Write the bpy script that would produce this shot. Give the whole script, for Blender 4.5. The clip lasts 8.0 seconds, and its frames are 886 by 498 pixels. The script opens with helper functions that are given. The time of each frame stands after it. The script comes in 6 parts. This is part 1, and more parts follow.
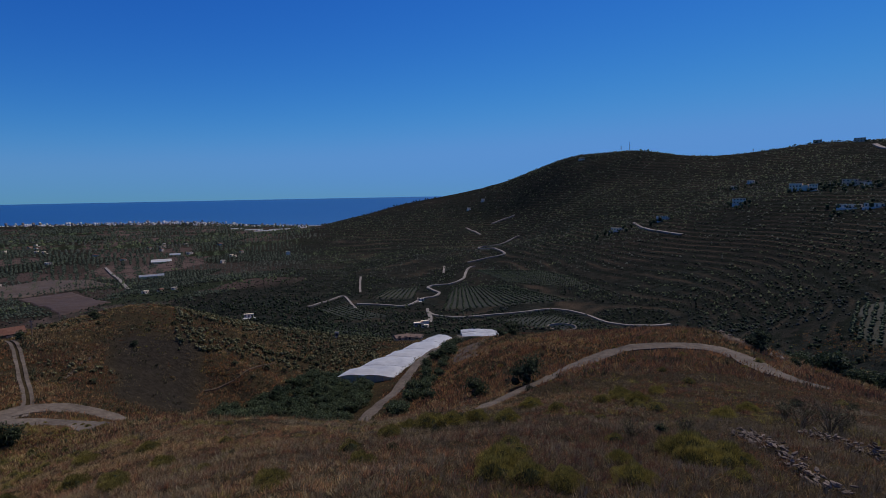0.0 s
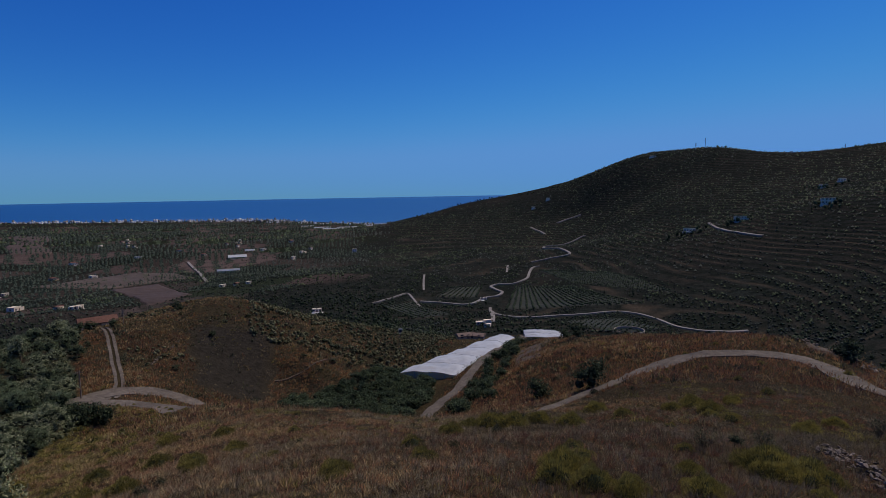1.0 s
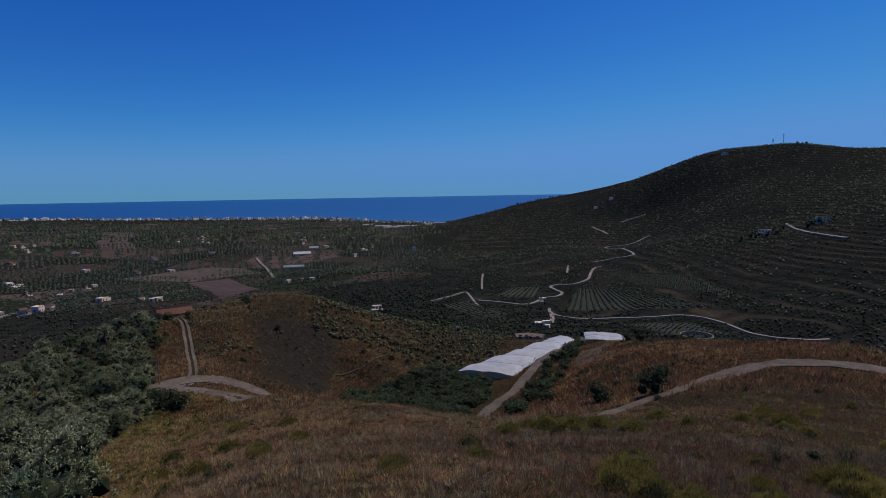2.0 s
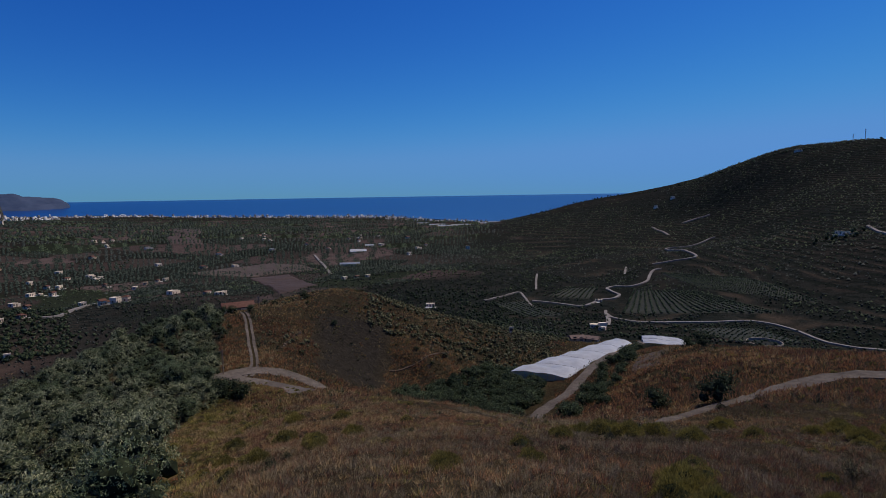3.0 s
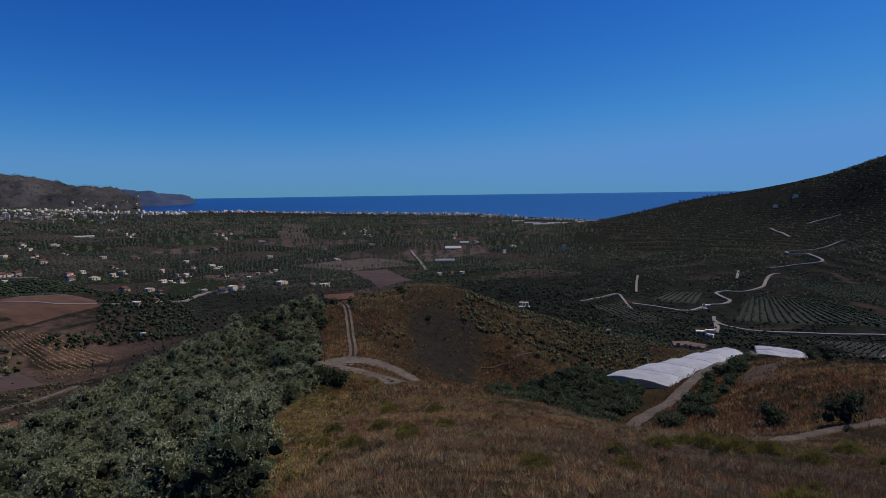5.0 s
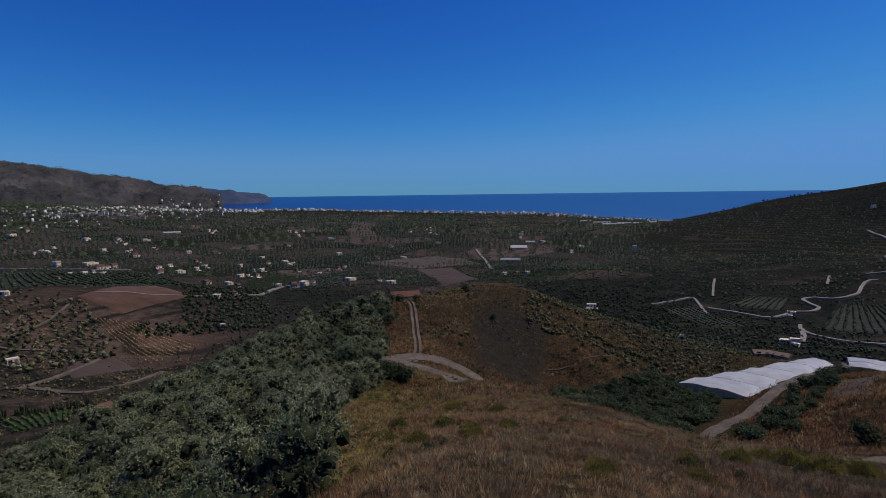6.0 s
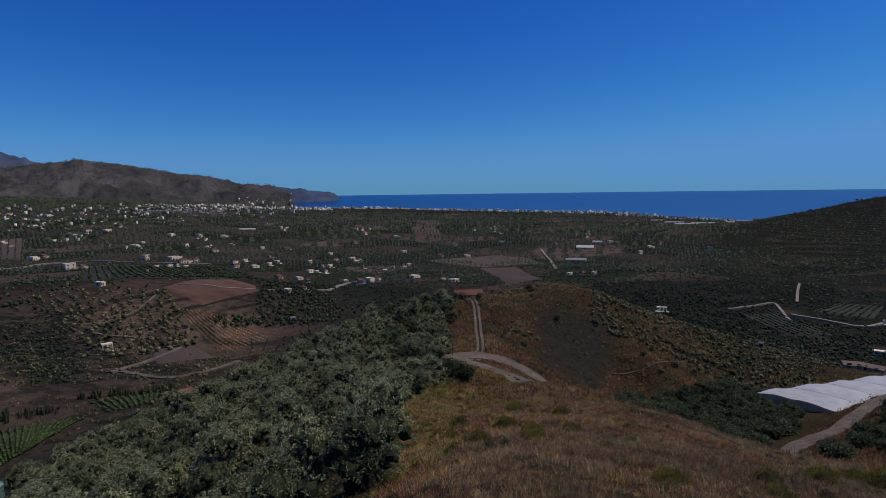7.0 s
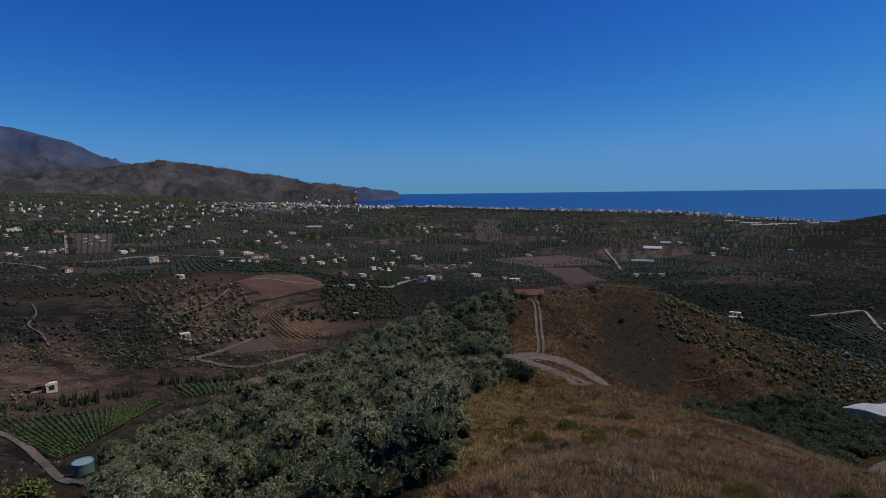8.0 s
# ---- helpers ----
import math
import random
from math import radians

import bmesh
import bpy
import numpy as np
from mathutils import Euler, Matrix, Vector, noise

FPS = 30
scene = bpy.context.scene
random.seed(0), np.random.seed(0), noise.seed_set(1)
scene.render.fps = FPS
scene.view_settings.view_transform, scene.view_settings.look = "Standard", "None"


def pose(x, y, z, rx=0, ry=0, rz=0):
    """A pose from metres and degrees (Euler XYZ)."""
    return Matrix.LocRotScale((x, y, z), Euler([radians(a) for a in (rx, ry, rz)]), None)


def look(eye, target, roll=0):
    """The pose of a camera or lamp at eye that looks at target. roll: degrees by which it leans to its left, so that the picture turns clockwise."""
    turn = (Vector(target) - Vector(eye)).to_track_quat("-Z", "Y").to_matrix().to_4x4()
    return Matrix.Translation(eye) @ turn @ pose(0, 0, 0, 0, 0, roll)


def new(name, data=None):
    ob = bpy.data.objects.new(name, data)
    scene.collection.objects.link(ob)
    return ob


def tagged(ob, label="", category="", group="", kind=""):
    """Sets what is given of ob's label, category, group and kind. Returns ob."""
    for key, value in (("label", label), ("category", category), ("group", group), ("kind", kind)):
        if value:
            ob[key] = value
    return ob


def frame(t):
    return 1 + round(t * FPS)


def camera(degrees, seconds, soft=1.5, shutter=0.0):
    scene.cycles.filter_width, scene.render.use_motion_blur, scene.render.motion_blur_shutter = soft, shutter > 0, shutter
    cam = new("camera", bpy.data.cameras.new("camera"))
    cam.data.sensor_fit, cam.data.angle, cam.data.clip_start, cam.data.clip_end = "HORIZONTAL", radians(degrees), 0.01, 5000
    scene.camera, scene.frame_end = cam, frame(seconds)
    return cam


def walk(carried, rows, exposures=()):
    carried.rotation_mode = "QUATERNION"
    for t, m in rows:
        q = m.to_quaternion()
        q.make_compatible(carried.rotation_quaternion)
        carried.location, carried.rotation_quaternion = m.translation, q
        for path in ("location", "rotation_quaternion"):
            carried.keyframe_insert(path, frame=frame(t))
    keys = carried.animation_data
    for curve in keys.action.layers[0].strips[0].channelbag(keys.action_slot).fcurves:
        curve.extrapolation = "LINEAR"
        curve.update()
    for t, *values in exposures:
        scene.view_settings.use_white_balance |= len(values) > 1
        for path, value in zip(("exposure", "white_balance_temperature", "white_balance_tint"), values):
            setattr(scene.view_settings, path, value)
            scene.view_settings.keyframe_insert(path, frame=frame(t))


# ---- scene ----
EYE = 110.0  # the drone hovers this high over sea level and turns where it is
cam = camera(78.7, 8.0, soft=0.5)
walk(cam, [
    (0, pose(0, 0, EYE, 84.29, 1.06, 0.00)),
    (0.5, pose(0, 0, EYE, 84.29, 1.07, 3.39)),
    (1, pose(0, 0, EYE, 84.29, 1.03, 6.75)),
    (1.5, pose(0, 0, EYE, 84.29, 1.02, 9.93)),
    (3, pose(0, 0, EYE, 84.27, 0.91, 18.74)),
    (3.5, pose(0, 0, EYE, 84.24, 0.87, 21.37)),
    (4, pose(0, 0, EYE, 84.22, 0.86, 24.10)),
    (5.5, pose(0, 0, EYE, 84.14, 0.75, 31.82)),
    (6, pose(0, 0, EYE, 84.13, 0.75, 35.76)),
    (6.5, pose(0, 0, EYE, 84.10, 0.74, 39.43)),
    (7, pose(0, 0, EYE, 84.07, 0.73, 42.54)),
    (7.5, pose(0, 0, EYE, 84.05, 0.69, 45.83)),
    (8, pose(0, 0, EYE, 84.02, 0.69, 49.03)),
], exposures=[(0.0, -0.7), (8.0, -0.7)])

# ---- world and sun ----
SUN_SIDE, SUN_UP = 39.0, 56.0  # degrees to the right of the first view, and above the horizon
world = bpy.data.worlds.new("daylight")
scene.world = world
world.use_nodes = True
wn = world.node_tree.nodes
sky = wn.new("ShaderNodeTexSky")
sky.sky_type, sky.sun_disc = "NISHITA", False
sky.sun_elevation, sky.sun_rotation = radians(SUN_UP), radians(SUN_SIDE)
sky.altitude, sky.air_density, sky.dust_density, sky.ozone_density = 200.0, 1.0, 0.0, 2.0
# the clear deep-blue air of the place: each colour of the sky with its own contrast
split, join = wn.new("ShaderNodeSeparateColor"), wn.new("ShaderNodeCombineColor")
world.node_tree.links.new(sky.outputs[0], split.inputs[0])
for i, (power, gain, most) in enumerate(((1.85, 0.094, 2.0), (1.36, 0.475, 5.45), (0.95, 1.92, 12.7))):
    bend, scale, hold = (wn.new("ShaderNodeMath") for _ in range(3))
    bend.operation, scale.operation, hold.operation = "POWER", "MULTIPLY", "SMOOTH_MIN"
    bend.inputs[1].default_value, scale.inputs[1].default_value = power, gain
    hold.inputs[1].default_value, hold.inputs[2].default_value = most, most * 0.5
    world.node_tree.links.new(split.outputs[i], bend.inputs[0])
    world.node_tree.links.new(bend.outputs[0], scale.inputs[0])
    world.node_tree.links.new(scale.outputs[0], hold.inputs[0])
    world.node_tree.links.new(hold.outputs[0], join.inputs[i])
world.node_tree.links.new(join.outputs[0], wn["Background"].inputs["Color"])
wn["Background"].inputs["Strength"].default_value = 0.081
sun_data = bpy.data.lights.new("sun", "SUN")
sun_data.energy, sun_data.angle, sun_data.color = 4.6, radians(0.55), (1.0, 0.90, 0.76)
sun = new("sun", sun_data)
_s, _u = radians(SUN_SIDE), radians(SUN_UP)
sun_from = Vector((math.sin(_s) * math.cos(_u), math.cos(_s) * math.cos(_u), math.sin(_u)))
sun.matrix_world = look(sun_from * 300 + Vector((0, 0, EYE)), (0, 0, EYE))


# ---- materials ----
def material(name, colours, scale=1.0, rough=0.9, bump=0.3, bump_scale=None, metal=0.0, island=0.0, spec=0.2, detail=6.0, object_random=0.0, thin=0.0):
    """A surface of two or three colours mixed by noise at two scales, with fine relief. scale: features per metre."""
    m = bpy.data.materials.new(name)
    m.use_nodes = True
    n, l = m.node_tree.nodes, m.node_tree.links
    b = n["Principled BSDF"]
    b.inputs["Roughness"].default_value, b.inputs["Metallic"].default_value = rough, metal
    b.inputs["Specular IOR Level"].default_value = spec
    pos = n.new("ShaderNodeNewGeometry")
    ramp = n.new("ShaderNodeValToRGB")
    for i, c in enumerate(colours):
        at = 0.32 + 0.36 * i / max(1, len(colours) - 1)
        e = ramp.color_ramp.elements[i] if i < 2 else ramp.color_ramp.elements.new(at)
        e.position, e.color = at, (*c, 1)
    fine, broad, mix = n.new("ShaderNodeTexNoise"), n.new("ShaderNodeTexNoise"), n.new("ShaderNodeMath")
    fine.inputs["Scale"].default_value, fine.inputs["Detail"].default_value = scale, detail
    broad.inputs["Scale"].default_value, broad.inputs["Detail"].default_value = scale * 0.13, 3
    mix.operation = "MULTIPLY_ADD"
    mix.inputs[1].default_value = 0.5
    half = n.new("ShaderNodeMath")
    half.operation = "MULTIPLY"
    half.inputs[1].default_value = 0.5
    l.new(pos.outputs["Position"], fine.inputs["Vector"])
    l.new(pos.outputs["Position"], broad.inputs["Vector"])
    l.new(broad.outputs["Fac"], half.inputs[0])
    l.new(fine.outputs["Fac"], mix.inputs[0])
    l.new(half.outputs[0], mix.inputs[2])
    fac = mix.outputs[0]
    if island or object_random:
        add = n.new("ShaderNodeMath")
        add.operation = "MULTIPLY_ADD"
        sub = n.new("ShaderNodeMath")
        sub.operation = "SUBTRACT"
        sub.inputs[1].default_value = 0.5
        if island:
            l.new(pos.outputs["Random Per Island"], sub.inputs[0])
        else:
            info = n.new("ShaderNodeObjectInfo")
            l.new(info.outputs["Random"], sub.inputs[0])
        add.inputs[1].default_value = island or object_random
        l.new(sub.outputs[0], add.inputs[0])
        l.new(fac, add.inputs[2])
        fac = add.outputs[0]
    l.new(fac, ramp.inputs["Fac"])
    l.new(ramp.outputs["Color"], b.inputs["Base Color"])
    if bump:
        bn, bt = n.new("ShaderNodeBump"), n.new("ShaderNodeTexNoise")
        bt.inputs["Scale"].default_value, bt.inputs["Detail"].default_value = bump_scale or scale * 2, 5
        bn.inputs["Strength"].default_value, bn.inputs["Distance"].default_value = bump, 0.5 / (bump_scale or scale * 2)
        l.new(pos.outputs["Position"], bt.inputs["Vector"])
        l.new(bt.outputs["Fac"], bn.inputs["Height"])
        l.new(bn.outputs["Normal"], b.inputs["Normal"])
    if thin:
        tr, both = n.new("ShaderNodeBsdfTranslucent"), n.new("ShaderNodeMixShader")
        both.inputs[0].default_value = thin
        l.new(ramp.outputs["Color"], tr.inputs["Color"])
        l.new(b.outputs[0], both.inputs[1])
        l.new(tr.outputs[0], both.inputs[2])
        l.new(both.outputs[0], n["Material Output"].inputs["Surface"])
    return m


def ground_material():
    """Hillside soil: the cover attribute holds how much dry grass, green scrub and bare red soil there is."""
    m = bpy.data.materials.new("hillside")
    m.use_nodes = True
    n, l = m.node_tree.nodes, m.node_tree.links
    b = n["Principled BSDF"]
    b.inputs["Roughness"].default_value, b.inputs["Specular IOR Level"].default_value = 0.95, 0.0
    pos, att, sep = n.new("ShaderNodeNewGeometry"), n.new("ShaderNodeAttribute"), n.new("ShaderNodeSeparateColor")
    att.attribute_name = "cover"
    l.new(att.outputs["Color"], sep.inputs[0])

    def tex(scale, detail=6.0, lo=0.35, hi=0.65):
        t, r = n.new("ShaderNodeTexNoise"), n.new("ShaderNodeMapRange")
        t.inputs["Scale"].default_value, t.inputs["Detail"].default_value = scale, detail
        t.inputs["Roughness"].default_value = 0.65
        r.inputs["From Min"].default_value, r.inputs["From Max"].default_value = lo, hi
        l.new(pos.outputs["Position"], t.inputs["Vector"])
        l.new(t.outputs["Fac"], r.inputs["Value"])
        return r.outputs[0]

    def mix(fac, a, c):
        x = n.new("ShaderNodeMix")
        x.data_type = "RGBA"
        for sock, v in ((x.inputs["Factor"], fac), (x.inputs["A"], a), (x.inputs["B"], c)):
            if isinstance(v, tuple):
                sock.default_value = (*v, 1)
            else:
                l.new(v, sock)
        return x.outputs["Result"]

    def times(a, c):
        x = n.new("ShaderNodeMath")
        x.operation, x.use_clamp = "MULTIPLY", True
        l.new(a, x.inputs[0])
        if isinstance(c, float):
            x.inputs[1].default_value = c
        else:
            l.new(c, x.inputs[1])
        return x.outputs[0]

    n1, n2, n3, n4 = tex(0.9), tex(0.11), tex(0.025, 8.0), tex(5.0, 3.0)
    n5, n6 = tex(0.3, 8.0, 0.42, 0.6), tex(16.0, 4.0, 0.4, 0.62)
    base = mix(n1, (0.016, 0.0145, 0.0125), (0.036, 0.0315, 0.027))
    dry = mix(n2, mix(n4, (0.041, 0.0315, 0.0185), (0.09, 0.07, 0.038)), mix(n1, (0.052, 0.037, 0.02), (0.118, 0.087, 0.039)))
    dry = mix(n6, mix(n2, (0.013, 0.0105, 0.0072), (0.024, 0.018, 0.011)), dry)
    green = mix(n1, (0.0115, 0.0155, 0.0135), (0.029, 0.034, 0.029))
    red = mix(n2, (0.108, 0.068, 0.053), (0.198, 0.127, 0.095))
    c = mix(sep.outputs[0], base, dry)
    c = mix(sep.outputs[2], c, red)
    c = mix(times(sep.outputs[1], n3), c, green)
    c = mix(times(sep.outputs[1], n5), c, green)
    c = mix(times(sep.outputs[1], tex(0.16, 3.0, 0.5, 0.56)), c, (0.0085, 0.0115, 0.0095))
    # terraces follow the contours of the farmed slopes: pale worn treads between scrub-toned risers with shade painted
    # in
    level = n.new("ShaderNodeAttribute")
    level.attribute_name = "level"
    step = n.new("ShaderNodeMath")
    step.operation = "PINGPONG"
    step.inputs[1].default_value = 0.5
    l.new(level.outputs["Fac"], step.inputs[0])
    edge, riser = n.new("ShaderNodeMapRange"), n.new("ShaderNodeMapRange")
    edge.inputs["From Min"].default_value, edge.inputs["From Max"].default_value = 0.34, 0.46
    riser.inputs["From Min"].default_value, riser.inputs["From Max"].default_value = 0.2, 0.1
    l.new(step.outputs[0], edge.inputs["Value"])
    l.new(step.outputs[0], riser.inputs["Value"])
    terrace = times(times(edge.outputs[0], att.outputs["Alpha"]), tex(0.02, 6.0, 0.43, 0.66))
    scrub_shade = times(times(riser.outputs[0], att.outputs["Alpha"]), tex(0.03, 5.0, 0.3, 0.5))
    # bare rock of the far ranges, with distance haze painted into its colour
    hazy_rock, far_z = n.new("ShaderNodeAttribute"), tex(0.006, 8.0, 0.4, 0.62)
    hazy_rock.attribute_name = "hazy_rock"
    hazy_scree = mix(tex(0.02, 8.0, 0.42, 0.6), mix(far_z, (0.04, 0.041, 0.045), (0.08, 0.075, 0.078)), mix(far_z, (0.058, 0.053, 0.053), (0.112, 0.102, 0.1)))
    c = mix(times(hazy_rock.outputs["Fac"], 1.0), c, hazy_scree)
    # blue distance haze painted into the colour of the farthest land
    far_haze = n.new("ShaderNodeAttribute")
    far_haze.attribute_name = "far_haze"
    c = mix(far_haze.outputs["Fac"], c, mix(far_z, (0.045, 0.068, 0.12), (0.07, 0.095, 0.155)))
    parcel, amount = n.new("ShaderNodeAttribute"), n.new("ShaderNodeAttribute")
    parcel.attribute_name, amount.attribute_name = "parcel", "farmed"
    c = mix(times(amount.outputs["Fac"], tex(0.07, 6.0, 0.22, 0.5)), c, parcel.outputs["Color"])
    c = mix(scrub_shade, c, mix(n1, (0.009, 0.0115, 0.0095), (0.02, 0.023, 0.018)))
    c = mix(terrace, c, mix(n1, (0.036, 0.029, 0.022), (0.09, 0.069, 0.049)))
    l.new(c, b.inputs["Base Color"])
    bn = n.new("ShaderNodeBump")
    bn.inputs["Strength"].default_value, bn.inputs["Distance"].default_value = 0.6, 0.35
    l.new(n1, bn.inputs["Height"])
    l.new(bn.outputs["Normal"], b.inputs["Normal"])
    return m


M = {
    "ground": ground_material(),
    "dirt_road": material("dirt_road", [(0.06, 0.046, 0.034), (0.118, 0.093, 0.069), (0.185, 0.15, 0.116)], 1.1, bump=0.6),
    "pale_track": material("pale_track", [(0.176, 0.151, 0.129), (0.286, 0.253, 0.217)], 0.3),
    "plastic": material("greenhouse_plastic", [(0.55, 0.555, 0.55), (0.76, 0.76, 0.74)], 0.35, rough=0.36, bump=0.25, bump_scale=0.6, spec=0.4, thin=0.32),
    "leaf_silver": material("silver_leaves", [(0.07, 0.09, 0.043), (0.18, 0.203, 0.098), (0.45, 0.445, 0.24)], 0.5, rough=0.42, bump=0, island=0.5, spec=0.12, thin=0.25),
    "leaf_deep": material("deep_green_leaves", [(0.055, 0.08, 0.038), (0.12, 0.152, 0.07), (0.22, 0.255, 0.125)], 0.5, rough=0.45, bump=0, island=0.6, spec=0.12, thin=0.25),
    "leaf_vine": material("vine_leaves", [(0.032, 0.056, 0.019), (0.058, 0.093, 0.03), (0.1, 0.14, 0.046)], 0.6, rough=0.6, bump=0, island=0.5, spec=0.1, thin=0.25),
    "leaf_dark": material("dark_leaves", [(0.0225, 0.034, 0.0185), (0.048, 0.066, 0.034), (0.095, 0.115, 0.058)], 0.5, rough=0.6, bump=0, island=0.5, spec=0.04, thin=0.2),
    "leaf_fruit": material("fruit_tree_leaves", [(0.027, 0.044, 0.023), (0.062, 0.088, 0.042), (0.13, 0.158, 0.074)], 0.5, rough=0.5, bump=0, island=0.5, spec=0.08, thin=0.2),
    "leaf_plain": material("distant_grove_leaves", [(0.014, 0.021, 0.0165), (0.03, 0.041, 0.03), (0.06, 0.073, 0.052)], 0.4, rough=0.7, bump=0, island=0.6, spec=0.03),
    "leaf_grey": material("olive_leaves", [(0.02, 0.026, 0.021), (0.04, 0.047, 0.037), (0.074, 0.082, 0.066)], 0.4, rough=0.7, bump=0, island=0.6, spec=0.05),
    "leaf_scrub": material("scrub_leaves", [(0.05, 0.056, 0.026), (0.106, 0.104, 0.05), (0.19, 0.178, 0.09)], 0.4, rough=0.7, bump=0, island=0.6, spec=0.05),
    "town_wall": material("town_walls", [(0.25, 0.21, 0.17), (0.55, 0.5, 0.43), (0.82, 0.77, 0.69)], 0.02, bump=0, island=0.9),
    "leaf_crop": material("young_grove_leaves", [(0.024, 0.038, 0.021), (0.048, 0.067, 0.034), (0.085, 0.106, 0.052)], 0.4, rough=0.6, bump=0, island=0.5, spec=0.05),
    # dark lumps inside crowns and mounds: shade between leaves put into colour
    "gap_shade": material("leaf_gap_shade", [(0.02, 0.025, 0.0135), (0.038, 0.045, 0.025)], 2.0, bump=0, spec=0.0),
    "plain_wall": material("weathered_white_render", [(0.66, 0.53, 0.385), (0.86, 0.705, 0.53)], 0.3, bump=0.1),
    # pale slabs added before buildings to reflect sun onto their fronts
    "bounce_slab": material("pale_bounce_slab", [(0.51, 0.465, 0.405), (0.69, 0.63, 0.555)], 0.8),
    "bark": material("bark", [(0.0714, 0.051, 0.0357), (0.143, 0.112, 0.0816)], 6),
    "leaf_lime": material("yellow_green_leaves", [(0.078, 0.0954, 0.0243), (0.147, 0.165, 0.0415), (0.259, 0.259, 0.0729)], 0.6, rough=0.65, bump=0, island=0.5, spec=0.1, thin=0.2),
    "grass_rust": material("rust_grass", [(0.116, 0.0593, 0.0404), (0.246, 0.119, 0.0627), (0.478, 0.24, 0.105)], 0.12, rough=0.85, bump=0, island=0.45, spec=0.1, thin=0.3),
    "grass_straw": material("straw_grass", [(0.17, 0.112, 0.053), (0.34, 0.232, 0.104), (0.58, 0.405, 0.185)], 0.12, rough=0.85, bump=0, island=0.45, spec=0.1, thin=0.3),
    "grass_grey": material("grey_stalks", [(0.084, 0.064, 0.036), (0.2, 0.155, 0.088), (0.42, 0.33, 0.19)], 0.25, rough=0.9, bump=0, island=0.4, spec=0.1, thin=0.2),
    "grass_green": material("broom_blades", [(0.085, 0.077, 0.024), (0.21, 0.18, 0.048), (0.42, 0.345, 0.092)], 0.5, rough=0.8, bump=0, island=0.45, spec=0.15, thin=0.35),
    "stone": material("field_stone", [(0.0646, 0.0496, 0.0375), (0.13, 0.1, 0.0758), (0.216, 0.168, 0.128)], 3.0, object_random=0.5),
    "white_wall": material("white_render", [(0.83, 0.665, 0.48), (0.86, 0.7, 0.52)], 0.4, bump=0.1),
    "villa_wall": material("warm_white_render", [(0.8, 0.6, 0.4), (0.86, 0.68, 0.48)], 0.4, bump=0.1),
    "cream_wall": material("cream_render", [(0.507, 0.357, 0.223), (0.665, 0.483, 0.312)], 0.4, bump=0.1),
    "tile": material("clay_roof_tile", [(0.0825, 0.036, 0.0255), (0.135, 0.063, 0.042), (0.18, 0.093, 0.063)], 2.0, bump=0.5),
    "grey_roof": material("grey_roof_sheet", [(0.154, 0.105, 0.081), (0.234, 0.165, 0.129)], 1.0),
    "glass": material("window_glass", [(0.0225, 0.03, 0.0375), (0.045, 0.0525, 0.06)], 0.5, rough=0.1, bump=0, spec=0.6),
    "wood": material("weathered_wood", [(0.15, 0.112, 0.0825), (0.27, 0.21, 0.165)], 8.0),
    "concrete": material("concrete", [(0.281, 0.228, 0.168), (0.429, 0.349, 0.258)], 0.8),
    "tank_teal": material("teal_tank_steel", [(0.075, 0.128, 0.128), (0.105, 0.165, 0.165)], 0.5, rough=0.5, bump=0, spec=0.3),
    "tank_lid": material("pale_tank_cover", [(0.165, 0.285, 0.285), (0.225, 0.36, 0.36)], 0.5, rough=0.6, bump=0.05, spec=0.1),
    "pond": material("tank_water", [(0.018, 0.021, 0.018), (0.03, 0.033, 0.027)], 0.3, rough=0.7, bump=0.05, spec=0.05),
    "net": material("green_shade_net", [(0.8, 0.58, 0.28), (0.86, 0.66, 0.34)], 1.2, thin=0.1),
    "steel": material("galvanised_steel", [(0.375, 0.375, 0.39), (0.54, 0.54, 0.555)], 2.0, rough=0.5, metal=0.6),
    "field_red": material("ploughed_red_soil", [(0.066, 0.036, 0.022), (0.108, 0.06, 0.036), (0.148, 0.085, 0.052)], 0.12),
    "field_brown": material("ploughed_brown_soil", [(0.0506, 0.0329, 0.0249), (0.0718, 0.0479, 0.0364), (0.0912, 0.0622, 0.0471)], 0.06),
    "field_fallow": material("fallow_dry_field", [(0.05, 0.037, 0.028), (0.082, 0.06, 0.045), (0.115, 0.085, 0.062)], 0.1),
    "field_green": material("irrigated_green_field", [(0.0204, 0.0306, 0.0122), (0.0327, 0.047, 0.0183), (0.0561, 0.0674, 0.0285)], 0.15),
    "field_dark": material("dark_scrub_field", [(0.0135, 0.0165, 0.0105), (0.024, 0.027, 0.0165), (0.042, 0.0405, 0.027)], 0.12),
    "bank": material("bare_earth_bank", [(0.0571, 0.0388, 0.0265), (0.0896, 0.0636, 0.0428), (0.122, 0.0889, 0.0607)], 0.5),
}



